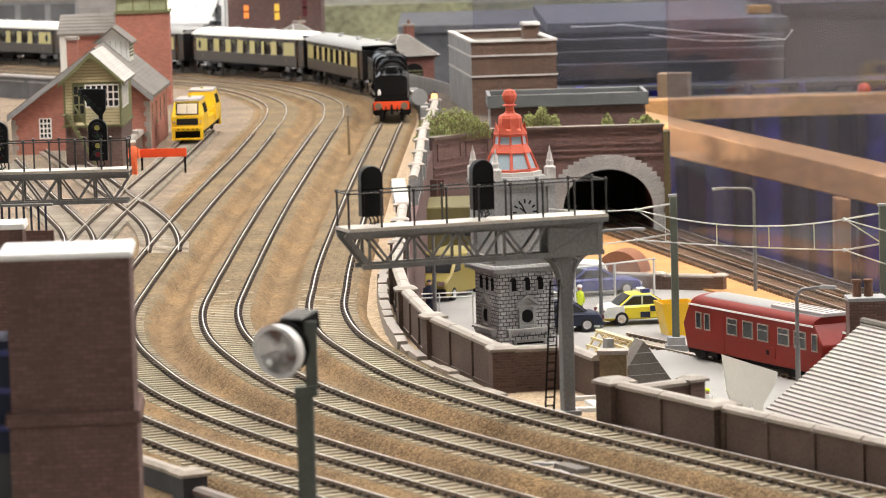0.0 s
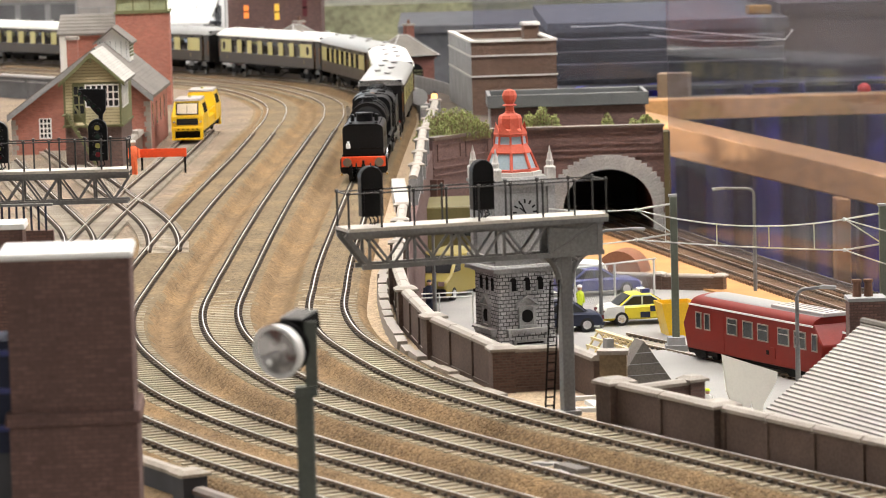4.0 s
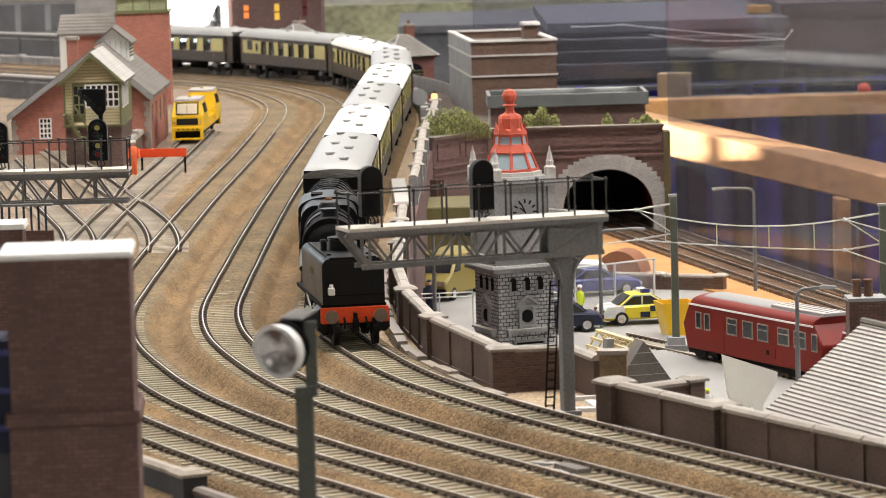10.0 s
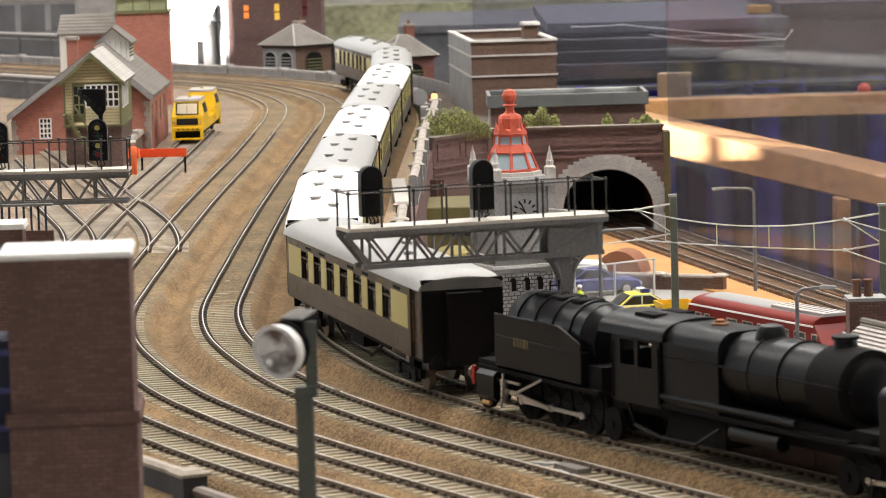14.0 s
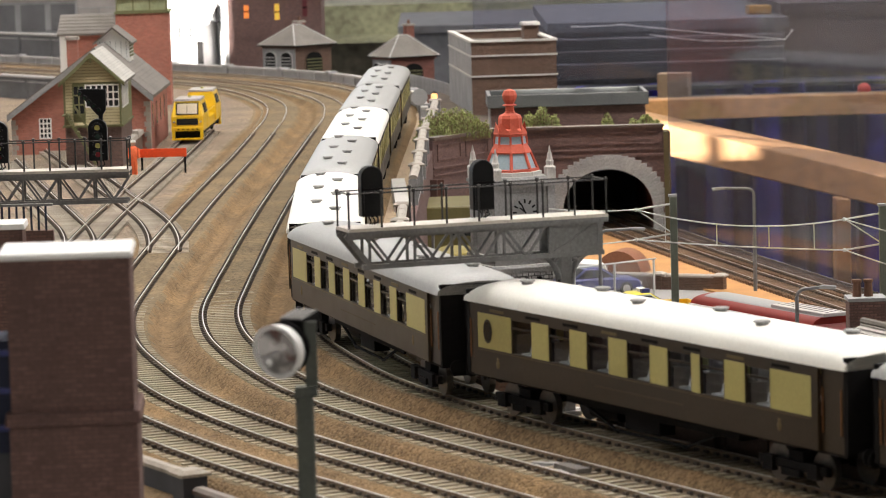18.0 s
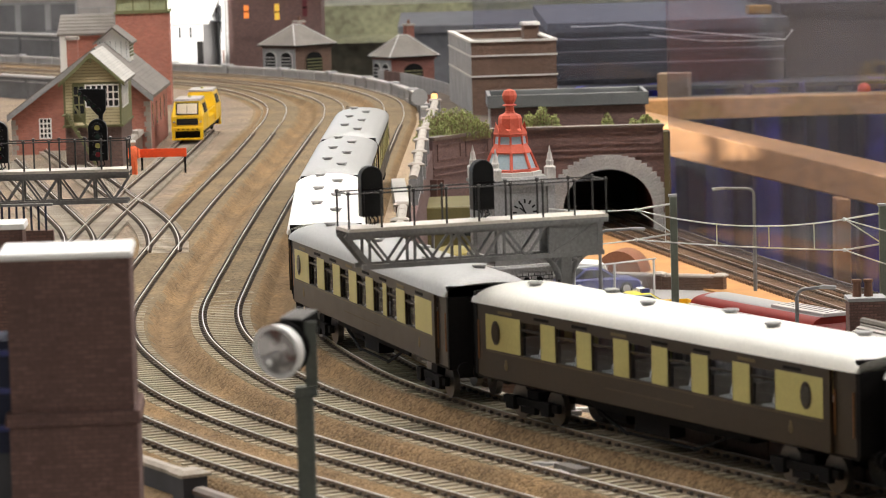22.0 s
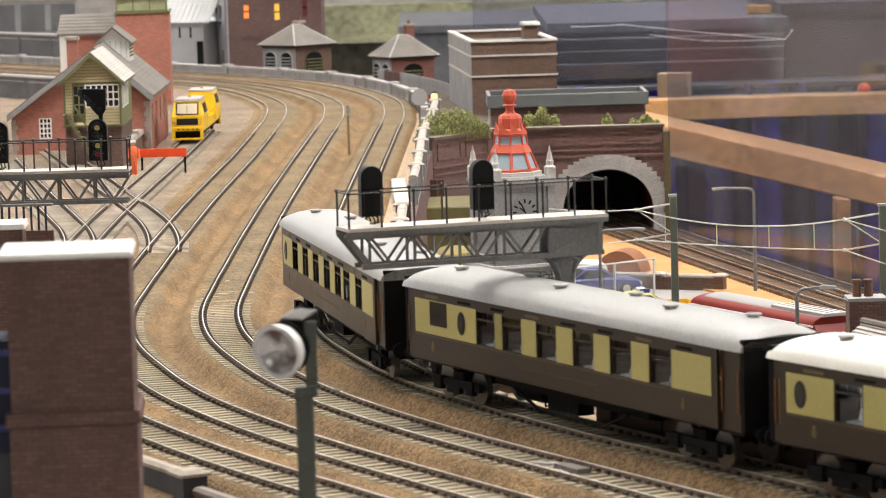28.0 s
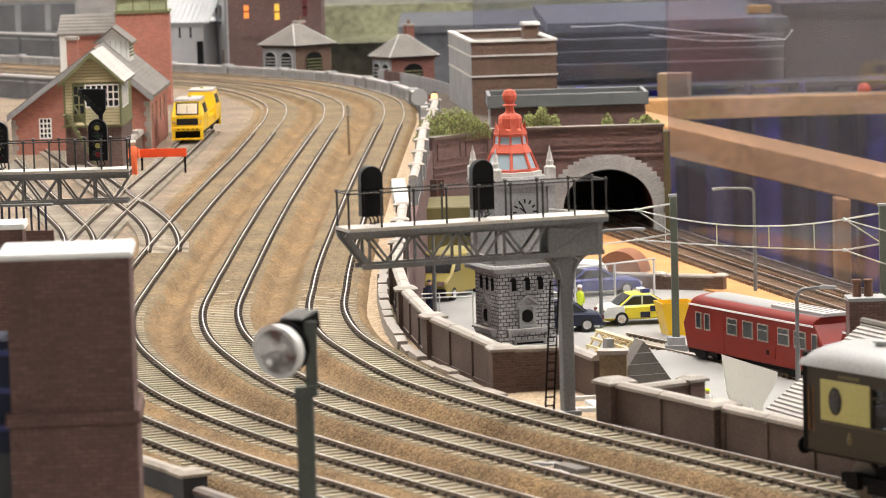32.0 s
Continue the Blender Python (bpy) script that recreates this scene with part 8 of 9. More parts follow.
part("shell", Mesh().prism([(0.0165 * math.cos(math.pi * k / 12), 0.0170 * math.sin(math.pi * k / 12)) for k in range(13)], -0.012, 0.012, "y"), mat("rusty_cover", (0.25, 0.10, 0.05), 0.8), pb, smooth=True)

# ---- lamp posts, poles and wires ----
def lamp_post(x, y, h, arm, rz, label, mt=GREY_METAL):
    t = thing("street_lamp", pose(x, y, STREET_Z, 0, 0, rz), label, "street lamp", "street lamps")
    part("column", Mesh().cyl((0, 0, 0), (0, 0, h * 0.55), 0.0013, n=10).cyl((0, 0, h * 0.55), (0, 0, h - 0.004), 0.0010, n=8), mt, t)
    arc = [(0.005 * (1 - math.cos(w)), 0, h - 0.004 + 0.004 * math.sin(w)) for w in [math.pi / 2 * k / 5 for k in range(6)]]
    part("arm", Mesh().tube(arc + [(arm - 0.007, 0, h + 0.0006)], 0.0009, 7), mt, t)
    part("lantern", Mesh().prism([(-0.0085, -0.0005), (0.0, -0.0012), (0.0008, 0.0006), (-0.007, 0.0012)], -0.0016, 0.0016, "y", m=Matrix.Translation((arm, 0, h + 0.0004))), CONCRETE, t, bevel=0.0003)
    return t


lamp_post(0.0962, 2.1148, 0.0600, 0.0275, 0, "grey street lamp with a pale lantern on a curved arm")
lamp_post(0.2051, 2.2701, 0.0690, 0.0270, 180, "tall grey street lamp beside the lower tracks")
lamp_post(0.1790, 1.7500, 0.0650, 0.0195, 0, "grey street lamp beside the red railcar")
lamp_post(-0.0060, 2.140, 0.062, 0.020, 100, "dark street lamp beside the parapet")


def pole(x, y, z0, z1, label):
    t = thing("wire_pole", pose(x, y, z0), label, "pole", "overhead wire poles")
    part("shaft", Mesh().box(-0.0021, 0.0021, -0.0021, 0.0021, 0, z1 - z0), POST_GREEN, t, bevel=0.0004)
    part("footing", Mesh().box(-0.0055, 0.0055, -0.0055, 0.0055, 0, 0.0080, taper=0.0006).box(-0.0063, 0.0063, -0.0063, 0.0063, 0, 0.0035), CONCRETE, t)
    part("pole_cap", Mesh().box(-0.0028, 0.0022, -0.0022, 0.0022, z1 - z0, z1 - z0 + 0.0014), CONCRETE, t)
    for dz in (0.004, 0.0215):
        part("bracket_arm", Mesh().cyl((0, 0, z1 - z0 - dz), (-0.022, -0.001, z1 - z0 - dz - 0.003), 0.0006, n=6).ball(-0.022, -0.001, z1 - z0 - dz - 0.003, 0.0012, 6), WIRE, t)
    part("bracket_tie", Mesh().cyl((-0.0215, -0.001, z1 - z0 - 0.007), (-0.0005, 0, z1 - z0 - 0.0215), 0.0004, n=5), WIRE, t)
    return t


pole(0.1343, 2.0044, STREET_Z, 0.0100, "green-grey square overhead pole with concrete footing")
pole(0.2500, 1.960, STREET_Z, 0.0055, "green-grey square overhead pole near the tracks")


def sag(p, q, drop, n=14):
    return [tuple(p[i] + (q[i] - p[i]) * k / n - (drop * 4 * (k / n) * (1 - k / n) if i == 2 else 0) for i in range(3)) for k in range(n + 1)]


ow = thing("overhead_wires", pose(0, 0, 0), "thin pale sagging overhead wires with droppers", "overhead wire")
A0, A1, B0, B1 = (0.0600, 1.94, 0.0110), (0.1123, 2.0034, 0.0030), (0.2280, 1.959, -0.0015), (0.330, 1.89, -0.022)
C1, D1 = (0.1123, 2.0034, -0.0145), (0.2280, 1.959, -0.0190)
for p, q, d in ((A0, A1, 0.001), (A1, B0, 0.0065), (B0, B1, 0.002), (C1, D1, 0.001), (D1, (0.330, 1.89, -0.046), 0.002), ((0.060, 1.94, -0.010), C1, 0.001)):
    part("wire", Mesh().tube(sag(p, q, d), 0.00042, 5), WIRE, ow)
hi_w, lo_w = sag(A1, B0, 0.0065, 28), sag(C1, D1, 0.001, 28)
for k in (4, 11, 18, 24):
    part("dropper", Mesh().cyl(hi_w[k], lo_w[k], 0.0003, n=5), WIRE, ow)


# ---- red railcars in the street siding ----
def railcar(x, y, label):
    t = thing("railcar", pose(x, y, STREET_Z + 0.002, 0, 0, 116.5), label, "railcar", "red railcars")
    t.scale = (0.745, 0.93, 0.80)
    h, w = 0.098, 0.0160
    prof = [(-h + 0.003, 0.0062), (-h, 0.0260), (-h + 0.012, 0.0395), (h - 0.010, 0.0395), (h, 0.0240), (h - 0.0055, 0.0062)]
    bd = part("body", Mesh().prism(prof, -w, w, "y"), RAILCAR_RED, t, "dull red body side", bevel=0.0008)
    sec = [(w * math.cos(math.pi * k / 12), 0.0385 + 0.0065 * math.sin(math.pi * k / 12) ** 0.8) for k in range(13)]
    part("roof", Mesh().prism(sec, -h + 0.012, h - 0.012, "x"), RAILCAR_RED, t, smooth=True)
    sec = [(w * 0.66 * math.cos(math.pi * k / 10), 0.0428 + 0.0030 * math.sin(math.pi * k / 10) ** 0.9) for k in range(11)]
    part("roof_top", Mesh().prism(sec, -h + 0.014, h - 0.020, "x"), RAILCAR_GREY, t, "grey roof panel", smooth=True)
    hatch = part("roof_hatch", Mesh().box(-0.088, -0.016, -0.0070, 0.0095, 0.0440, 0.0466), COPING_GREY, t, "pale ribbed roof hatch", bevel=0.0004)
    for k in range(3):
        part("hatch_rib", Mesh().box(-0.086, -0.018, -0.004 + 0.0045 * k, -0.0034 + 0.0045 * k, 0.0466, 0.0470), CONCRETE, hatch)
    for e in (-1, 1):
        # white strip paints in the highlight along the cantrail
        part("gutter_line", Mesh().box(-h + 0.012, h - 0.010, *sorted((e * (w - 0.0004), e * (w + 0.0006))), 0.0376, 0.0388), WHITE, t, "white cantrail strip, painted as the highlight along the roof edge")
        ys = e * w
        for x0, x1 in ((0.0700, 0.0784), (0.0575, 0.0658), (0.0183, 0.0329), (-0.0040, 0.0103), (-0.0253, -0.0104), (-0.0539, -0.0385), (-0.0767, -0.0608), (-0.0917, -0.0842)):
            y0, y1 = sorted((ys, ys + e * 0.0006))
            z0, z1, f = 0.0213, 0.0335, 0.0009
            fr = Mesh().box(x0, x1, y0, y1, z0, z0 + f).box(x0, x1, y0, y1, z1 - f, z1).box(x0, x0 + f, y0, y1, z0, z1).box(x1 - f, x1, y0, y1, z0, z1)
            if x1 - x0 > 0.0145:
                fr.box(x0, x1, y0, y1, z0 + 0.0075, z0 + 0.0081)
            wn = part("window", fr, COPING, bd, "pale window frame")
            part("pane", Mesh().box(x0 + f, x1 - f, *sorted((ys, ys + e * 0.0003)), z0 + f, z1 - f), DARK_GLASS, wn)
        part("side_door", Mesh().box(0.0375, 0.0545, *sorted((ys, ys + e * 0.0003)), 0.0085, 0.0362), RAILCAR_RED, bd)
        part("access_panel", Mesh().box(-0.0345, -0.0285, *sorted((ys, ys + e * 0.0004)), 0.0110, 0.0185), RAILCAR_RED, bd)
        part("filler_cap", Mesh().box(-0.0255, -0.0225, *sorted((ys, ys + e * 0.0004)), 0.0130, 0.0160), BLACK_MATT, bd)
    part("end_window", Mesh().prism([(h - 0.0098, 0.0375), (h - 0.0008, 0.0252), (h - 0.0002, 0.0252), (h - 0.0092, 0.0378)], -w * 0.82, w * 0.82, "y"), PALE_GLASS, bd)
    part("solebar", Mesh().box(-h + 0.004, h - 0.006, -0.0125, 0.0125, 0.0030, 0.0062), BLACK_MATT, t)
    for x in (-0.060, 0.072):
        bg = Mesh()
        for e in (-1, 1):
            bg.box(x - 0.021, x + 0.021, e * 0.0138 - 0.001, e * 0.0138 + 0.001, 0.0030, 0.0072)
            bg.box(x - 0.006, x + 0.006, e * 0.0146 - 0.001, e * 0.0146 + 0.001, 0.0010, 0.0060)
        b = part("bogie", bg, BLACK_MATT, t)
        for k in (-0.013, 0.013):
            for e in (-1, 1):
                wheel("wheel", b, x + k, e * 0.0110, 0.0066)
    part("coupling", Mesh().box(h - 0.006, h + 0.004, -0.0015, 0.0015, 0.0035, 0.0060).cyl((h + 0.002, -0.008, 0.006), (h + 0.004, -0.008, 0.006), 0.0026, n=10), BLACK_MATT, t)
    return t


RAILCAR_RED = mat("railcar_red", (0.19, 0.014, 0.008), 0.45, vary=0.12, bump=0.03, spec=0.22, coat=0.0)
RAILCAR_GREY = mat("railcar_roof_grey", (0.27, 0.275, 0.28), 0.6, vary=0.15, dust=0.15)
railcar(0.1820, 1.9100, "red and grey railcar with pale window frames on the street siding")
railcar(0.2530, 1.7680, "second red railcar coupled behind, partly hidden by the roof")
lay_track("street_siding", [(0.1820 - 0.446 * u, 1.91 + 0.895 * u, STREET_Z + 0.002) for u in [-0.42 + 0.01 * k for k in range(61)]], "inset siding track in the street under the railcars", limit=80)
part("street_infill", Mesh().prism([(0.02, 1.38), (0.12, 1.30), (0.20, 1.10), (0.35, 1.10), (0.190, 1.86), (0.128, 2.00), (0.03, 1.99)], STREET_Z, STREET_Z + 0.0010, "z"), mat("pale_yard", (0.31, 0.30, 0.282), 0.9, vary=0.08))["kind"] = "structure"

# ---- station building with tiled roof ----
gb = thing("tiled_roof_building", pose(0.1277, 1.390, STREET_Z, 0, 0, -68.3), "low building with ribbed grey tiled roof and brick chimney", "building")
ZE, ZR, RUN, LEN = 0.0585, 0.0920, 0.047, 0.26
part("wall_shell", Mesh().box(0.004, LEN, 0.005, 2 * RUN - 0.005, 0, ZE - 0.002), BLACKBOARD, gb)
part("front_wall_post", Mesh().box(0.002, 0.0045, 0.002, 0.0045, 0, ZE), WHITE, gb)
part("gable_wall", Mesh().prism([(0.005, 0.0), (0.005, ZE - 0.002), (RUN, ZR - 0.003), (2 * RUN - 0.005, ZE - 0.002), (2 * RUN - 0.005, 0.0)], 0.003, 0.004, "x"), BLACKBOARD, gb)
for e in (0, 1):
    ya, yb = (RUN, 0.0) if e == 0 else (RUN, 2 * RUN)
    rp = part("roof_slope", Mesh().prism([(ya, ZR - 0.0015), (ya, ZR), (yb, ZE), (yb, ZE - 0.0015)], 0, LEN, "x"), TILE_ROOF, gb)
    n = 26
    for k in range(n):
        u0, u1 = k / n, (k + 1) / n
        f = lambda u, up: (ya + (yb - ya) * u, ZR + (ZE - ZR) * u + up)
        part("tile_course", Mesh().prism([f(u0, 0.0), f(u0, 0.0001), f(u1, 0.0009), f(u1, 0.0)], -0.0005, LEN, "x"), TILE_ROOF, rp)
part("ridge_tile", Mesh().cyl((-0.001, RUN, ZR + 0.0006), (LEN, RUN, ZR + 0.0006), 0.0016, n=8), SLATE, gb)
part("fascia_board", Mesh().box(0, LEN, -0.0012, -0.0002, ZE - 0.0028, ZE - 0.0004), WHITE, gb)
for k in range(4):
    part("window", Mesh().box(0.012 + 0.05 * k, 0.034 + 0.05 * k, 0.0044, 0.0050, 0.030, 0.050), DARK_GLASS, gb)
cs = thing("brick_chimney", pose(0.1763, 1.500, STREET_Z), "dark brick chimney stack with two clay pots", "chimney")
st = part("chimney_stack", Mesh().box(0, 0.0158, 0, 0.014, 0, 0.0890), BRICK_NEAR, cs)
part("chimney_cap", Mesh().box(-0.0006, 0.0164, -0.0008, 0.0148, 0.0890, 0.0905), CONCRETE, cs)
for k in range(2):
    part("chimney_pot", Mesh().lathe(0.0042 + 0.0050 * k, 0.007, [(0.0020, 0.0905), (0.0017, 0.0965), (0.0022, 0.0968), (0.0022, 0.0980), (0.0014, 0.0980)], 12), POT, cs)

wp = thing("white_sheet", pose(0.1425, 1.752, STREET_Z + 0.001, -4, 0, 24), "upright white plastic sheet with a curved foot", "sheet")
part("sheet", Mesh().prism([(-0.0010, 0.0310), (0.0305, 0.0195), (0.0300, 0.0155), (0.0215, 0.0035), (0.0205, 0.0), (0.0160, 0.0), (0.0145, 0.0060), (0.0130, 0.0), (0.0050, 0.0), (0.0005, 0.0120)], -0.0006, 0.0006, "y"), PLASTER_WHITE, wp)

# ---- roof frame, relay box and slabs by the gantry ----
rf = thing("roof_frame", pose(0.0883, 1.7303, STREET_Z, 0, 0, -71), "half-built pitched roof with bare battens and grey slated end", "roof frame")
HB = 0.0460
part("support_wall", Mesh().box(-0.026, 0.026, -0.012, 0.012, 0, HB - 0.022), CRATE, rf)
part("slate_slope", Mesh().prism([(-0.0190, HB - 0.026), (0.0, HB + 0.001), (0.0190, HB - 0.026)], 0.018, 0.030, "x"), SLATE, rf, "grey slated gable end")
for k in range(4):
    part("slate_joint", Mesh().box(0.0300, 0.0304, -0.0150 + 0.0035 * k, 0.0150 - 0.0035 * k, HB - 0.0215 + 0.0055 * k, HB - 0.0212 + 0.0055 * k), CONCRETE, rf)
for e in (-1, 1):
    for k in range(8):
        u = 0.04 + k / 7 * 0.96
        part("batten", Mesh().box(-0.032, 0.018, e * 0.019 * u - 0.0006, e * 0.019 * u + 0.0006, HB - 0.027 * u - 0.0002, HB - 0.027 * u + 0.0010), TIMBER_CREAM, rf)
    for x in (-0.031, -0.020, -0.009, 0.002, 0.013):
        part("rafter", Mesh().prism([(0.0, HB - 0.0016), (0.0, HB - 0.0002), (e * 0.0195, HB - 0.0272), (e * 0.0195, HB - 0.0288)], x, x + 0.0011, "x"), TIMBER_CREAM, rf)
part("dormer", Mesh().box(-0.005, 0.0005, -0.0080, -0.0042, HB - 0.012, HB - 0.001), CONCRETE, rf)
bx = thing("relay_box", pose(0.0642, 1.3205, -0.005, 0, 0, -6), "weathered wooden relay box with pale lid", "cabinet")
part("body", Mesh().box(-0.0052, 0.0052, -0.003, 0.003, 0, 0.0192), CRATE, bx)
part("lid", Mesh().box(-0.0060, 0.0060, -0.0038, 0.0038, 0.0192, 0.0208), COPING, bx)
for x in (-0.0050, 0.0002):
    part("door", Mesh().box(x, x + 0.0048, -0.0036, -0.0030, 0.0008, 0.0152), CRATE, bx)
for k, (x, y, l, w, rz) in enumerate(((0.0520, 1.3290, 0.012, 0.003, 8), (0.0545, 1.300, 0.018, 0.0035, -4), (0.0560, 1.3120, 0.004, 0.016, 10))):
    tagged(part("white_slab", Mesh().box(-l / 2, l / 2, -w / 2, w / 2, 0, 0.0016, taper=0.0002), WHITE, at=pose(x, y, -0.0048, 0, 0, rz)), "white painted concrete strip on the ground by the gantry", "slab", "white slabs by the gantry")
dbz = thing("point_motor", pose(0.0415, 1.154, -0.0035, 0, 0, -62), "grey point motor and scrap lying beside the track", "point motor")
for k, (x, y, l, w, h, rz) in enumerate(((0, 0, 0.016, 0.006, 0.0032, 0), (-0.011, 0.002, 0.012, 0.0025, 0.0022, 14), (0.004, -0.005, 0.014, 0.0020, 0.0016, -10), (-0.016, -0.002, 0.009, 0.0030, 0.0018, 30))):
    part("casing", Mesh().box(-l / 2, l / 2, -w / 2, w / 2, 0, h, taper=0.0004), STONE_GREY if k else SLATE, dbz, at=pose(x, y, 0.0002 * k, 0, 0, rz))

# ---- foreground ----
fc = thing("brick_chimney_block", pose(-0.1143, 0.90, -0.10, 0, 0, 3.0), "large dark brick chimney block with white stone cap", "chimney")
W, D = 0.0322, 0.030
part("lower_shaft", Mesh().box(-0.0006, W + 0.0006, -0.0006, D + 0.0006, 0, 0.1578), BRICK_NEAR, fc)
part("brick_band", Mesh().box(-0.0018, W + 0.0018, -0.0018, D + 0.0018, 0.1578, 0.1612, taper=0.0004), BRICK_NEAR, fc, bevel=0.0004)
part("upper_shaft", Mesh().box(0, W, 0, D, 0.1612, 0.2015), BRICK_NEAR, fc)
part("stone_cap", Mesh().box(-0.0026, W + 0.0010, -0.0010, D + 0.0008, 0.2015, 0.2032, taper=0.0005), WHITE, fc, bevel=0.0004)
fc2 = thing("brick_chimney_block", pose(-0.1700, 1.30, -0.10, 0, 0, 3), "small dark brick chimney with white cap beyond the large one", "chimney")
part("shaft", Mesh().box(0, 0.0118, 0, 0.020, 0, 0.1705), BRICK_NEAR, fc2)
part("stone_cap", Mesh().box(-0.001, 0.0128, -0.001, 0.021, 0.1705, 0.1725, taper=0.0004), WHITE, fc2)
bl = thing("blue_fascia", pose(-0.1240, 0.905, -0.10), "dark blue shop fascia beside the chimney block", "fascia")
part("panel", Mesh().box(-0.02, 0.0108, 0, 0.02, 0.150, 0.180), NAVY, bl)
part("lower_wall", Mesh().box(-0.02, 0.0100, 0.001, 0.02, 0.0, 0.150), BLACKBOARD, bl)
for k in range(3):
    part("fascia_rail", Mesh().box(-0.02, 0.0112, -0.0008, 0.0, 0.156 + 0.010 * k, 0.1575 + 0.010 * k), BLUE_PAINT, bl)
ll = thing("roof_railing", pose(-0.2100, 1.42, -0.10), "dark railings on a roof at the board edge", "railing")
part("wall", Mesh().box(0, 0.050, 0, 0.004, 0, 0.158), BRICK_NEAR, ll)
for k in range(16):
    part("bar", Mesh().cyl((0.002 + 0.003 * k, 0.002, 0.158), (0.002 + 0.003 * k, 0.002, 0.168), 0.0005, n=5), NAVY, ll)
part("top_rail", Mesh().box(0, 0.050, 0.001, 0.003, 0.168, 0.169), GREY_METAL, ll)

BOWL = mat("polished_bowl", (0.56, 0.54, 0.53), 0.14, 1.0, bump=0)
fl = thing("floodlight", pose(-0.0373, 0.90, -0.10, 0, 0, 0), "round chrome floodlight on a grey-green post", "floodlight")
FLOOD_POST = mat("dark_green_grey_post", (0.085, 0.092, 0.076), 0.6, dust=0.15)
part("post", Mesh().box(-0.0023, 0.0023, -0.0023, 0.0023, 0, 0.1640), FLOOD_POST, fl, "square grey-green post", bevel=0.0004)
part("collar", Mesh().box(-0.0028, 0.0036, -0.0026, 0.0026, 0.1640, 0.1665, taper=0.0004), FLOOD_POST, fl)
part("stem", Mesh().box(0.0005, 0.0036, -0.0012, 0.0012, 0.1665, 0.1835), FLOOD_POST, fl)
ax = Vector((-0.52, -0.83, -0.20)).normalized()
c0 = Vector((-0.0055, -0.001, 0.1765))
body_l = Mesh()
body_l.cyl(c0 - ax * 0.0075, c0 - ax * 0.0005, 0.0040, 0.0062, n=20)
hd = part("lamp_housing", body_l, BLACK_MATT, fl, "black finned lamp housing", smooth=True)
# rim painted white in place of the bright glint on chrome
part("reflector_rim", Mesh().cyl(c0 - ax * 0.0008, c0 + ax * 0.0026, 0.0066, 0.0074, n=28, cap=False).cyl(c0 + ax * 0.0026, c0 + ax * 0.0024, 0.0074, 0.0062, n=28, cap=False), WHITE, hd, "white rim for the glint on a chrome ring", smooth=True)
part("reflector", Mesh().cyl(c0 + ax * 0.0022, c0 - ax * 0.0004, 0.0066, 0.0016, n=28, cap=False).cyl(c0 - ax * 0.0004, c0 - ax * 0.0006, 0.0017, n=12), BOWL, hd, "bright reflector bowl", smooth=True)
# white ball set low and to the left as the lens's bright spot
part("bulb", Mesh().ball(*(c0 + ax * 0.0016 + Vector((-0.0026, 0, -0.0030))), 0.0011, 10), WHITE, hd)
bm4 = Matrix.Translation(c0 - ax * 0.0052 + Vector((0.0018, 0, 0.0050))) @ ax.to_track_quat("X", "Z").to_matrix().to_4x4()
gear = part("gear_box", Mesh().box(-0.0045, 0.0035, -0.0036, 0.0036, -0.0022, 0.0022, m=bm4), BLACK_MATT, fl, "black ribbed control box", bevel=0.0003)
for k in range(5):
    part("rib", Mesh().box(-0.0045, 0.0035, -0.0032 + 0.0015 * k, -0.0026 + 0.0015 * k, 0.0022, 0.0027, m=bm4), GREY_METAL, gear)
for k in range(5):
    fin = Mesh()
    p = c0 - ax * (0.0016 + 0.0013 * k)
    fin.cyl(p, p - ax * 0.0005, 0.0070 - 0.0005 * k, n=20)
    part("cooling_fin", fin, BLACK_MATT, hd)

# ---- screen, timber frame and what lies behind ----
dx, dy = 0.0996, -0.3899
k0, k1 = -0.075, 2.2
sc = thing("clear_screen", pose(0, 0, 0), "clear acrylic screen with faint reflections behind the layout", "screen")
p, q = (0.1785 + dx * k0, 2.5630 + dy * k0), (0.1785 + dx * k1, 2.5630 + dy * k1)
for (ax0, ay0), (bx0, by0), z0 in ((p, q, STREET_Z), ((0.035, 3.36), (0.2240, 3.355), -0.0010)):
    ln = math.hypot(bx0 - ax0, by0 - ay0)
    mm = Matrix.Translation((ax0, ay0, 0)) @ Matrix.Rotation(math.atan2(by0 - ay0, bx0 - ax0), 4, "Z")
    sheet_pane = part("pane", Mesh().box(0, ln, 0, 0.003, z0, 0.16), PERSPEX, sc, at=mm)
    sheet_pane.visible_shadow = False
    part("top_edge", Mesh().box(0, ln, -0.0003, 0.0033, 0.16, 0.1612), PALE_GLASS, sheet_pane)


def beam(a, b, h, d, label):
    ln = (Vector(b) - Vector(a)).length
    t = tagged(part("timber_beam", Mesh().box(0, ln, -d / 2, d / 2, -h / 2, h / 2), PINE, bevel=0.001), label, "beam", "pine frame beams")
    t.matrix_basis = Matrix.Translation(a) @ (Vector(b) - Vector(a)).to_track_quat("X", "Z").to_matrix().to_4x4()
    return t


beam((0.120, 3.205, -0.0212), (0.80, 3.205, -0.0202), 0.0190, 0.03, "varnished pine rail behind the screen")
sloped = Mesh().add([(x, y, z) for x, zf, zb in ((0.150, -0.0054, -0.0045), (0.720, -0.1568, -0.1440)) for y, z in ((2.94, zf - 0.0262), (2.94, zf), (3.055, zb), (3.055, zb - 0.0262))],
                    [(0, 1, 2, 3), (7, 6, 5, 4), (0, 4, 5, 1), (1, 5, 6, 2), (2, 6, 7, 3), (3, 7, 4, 0)])
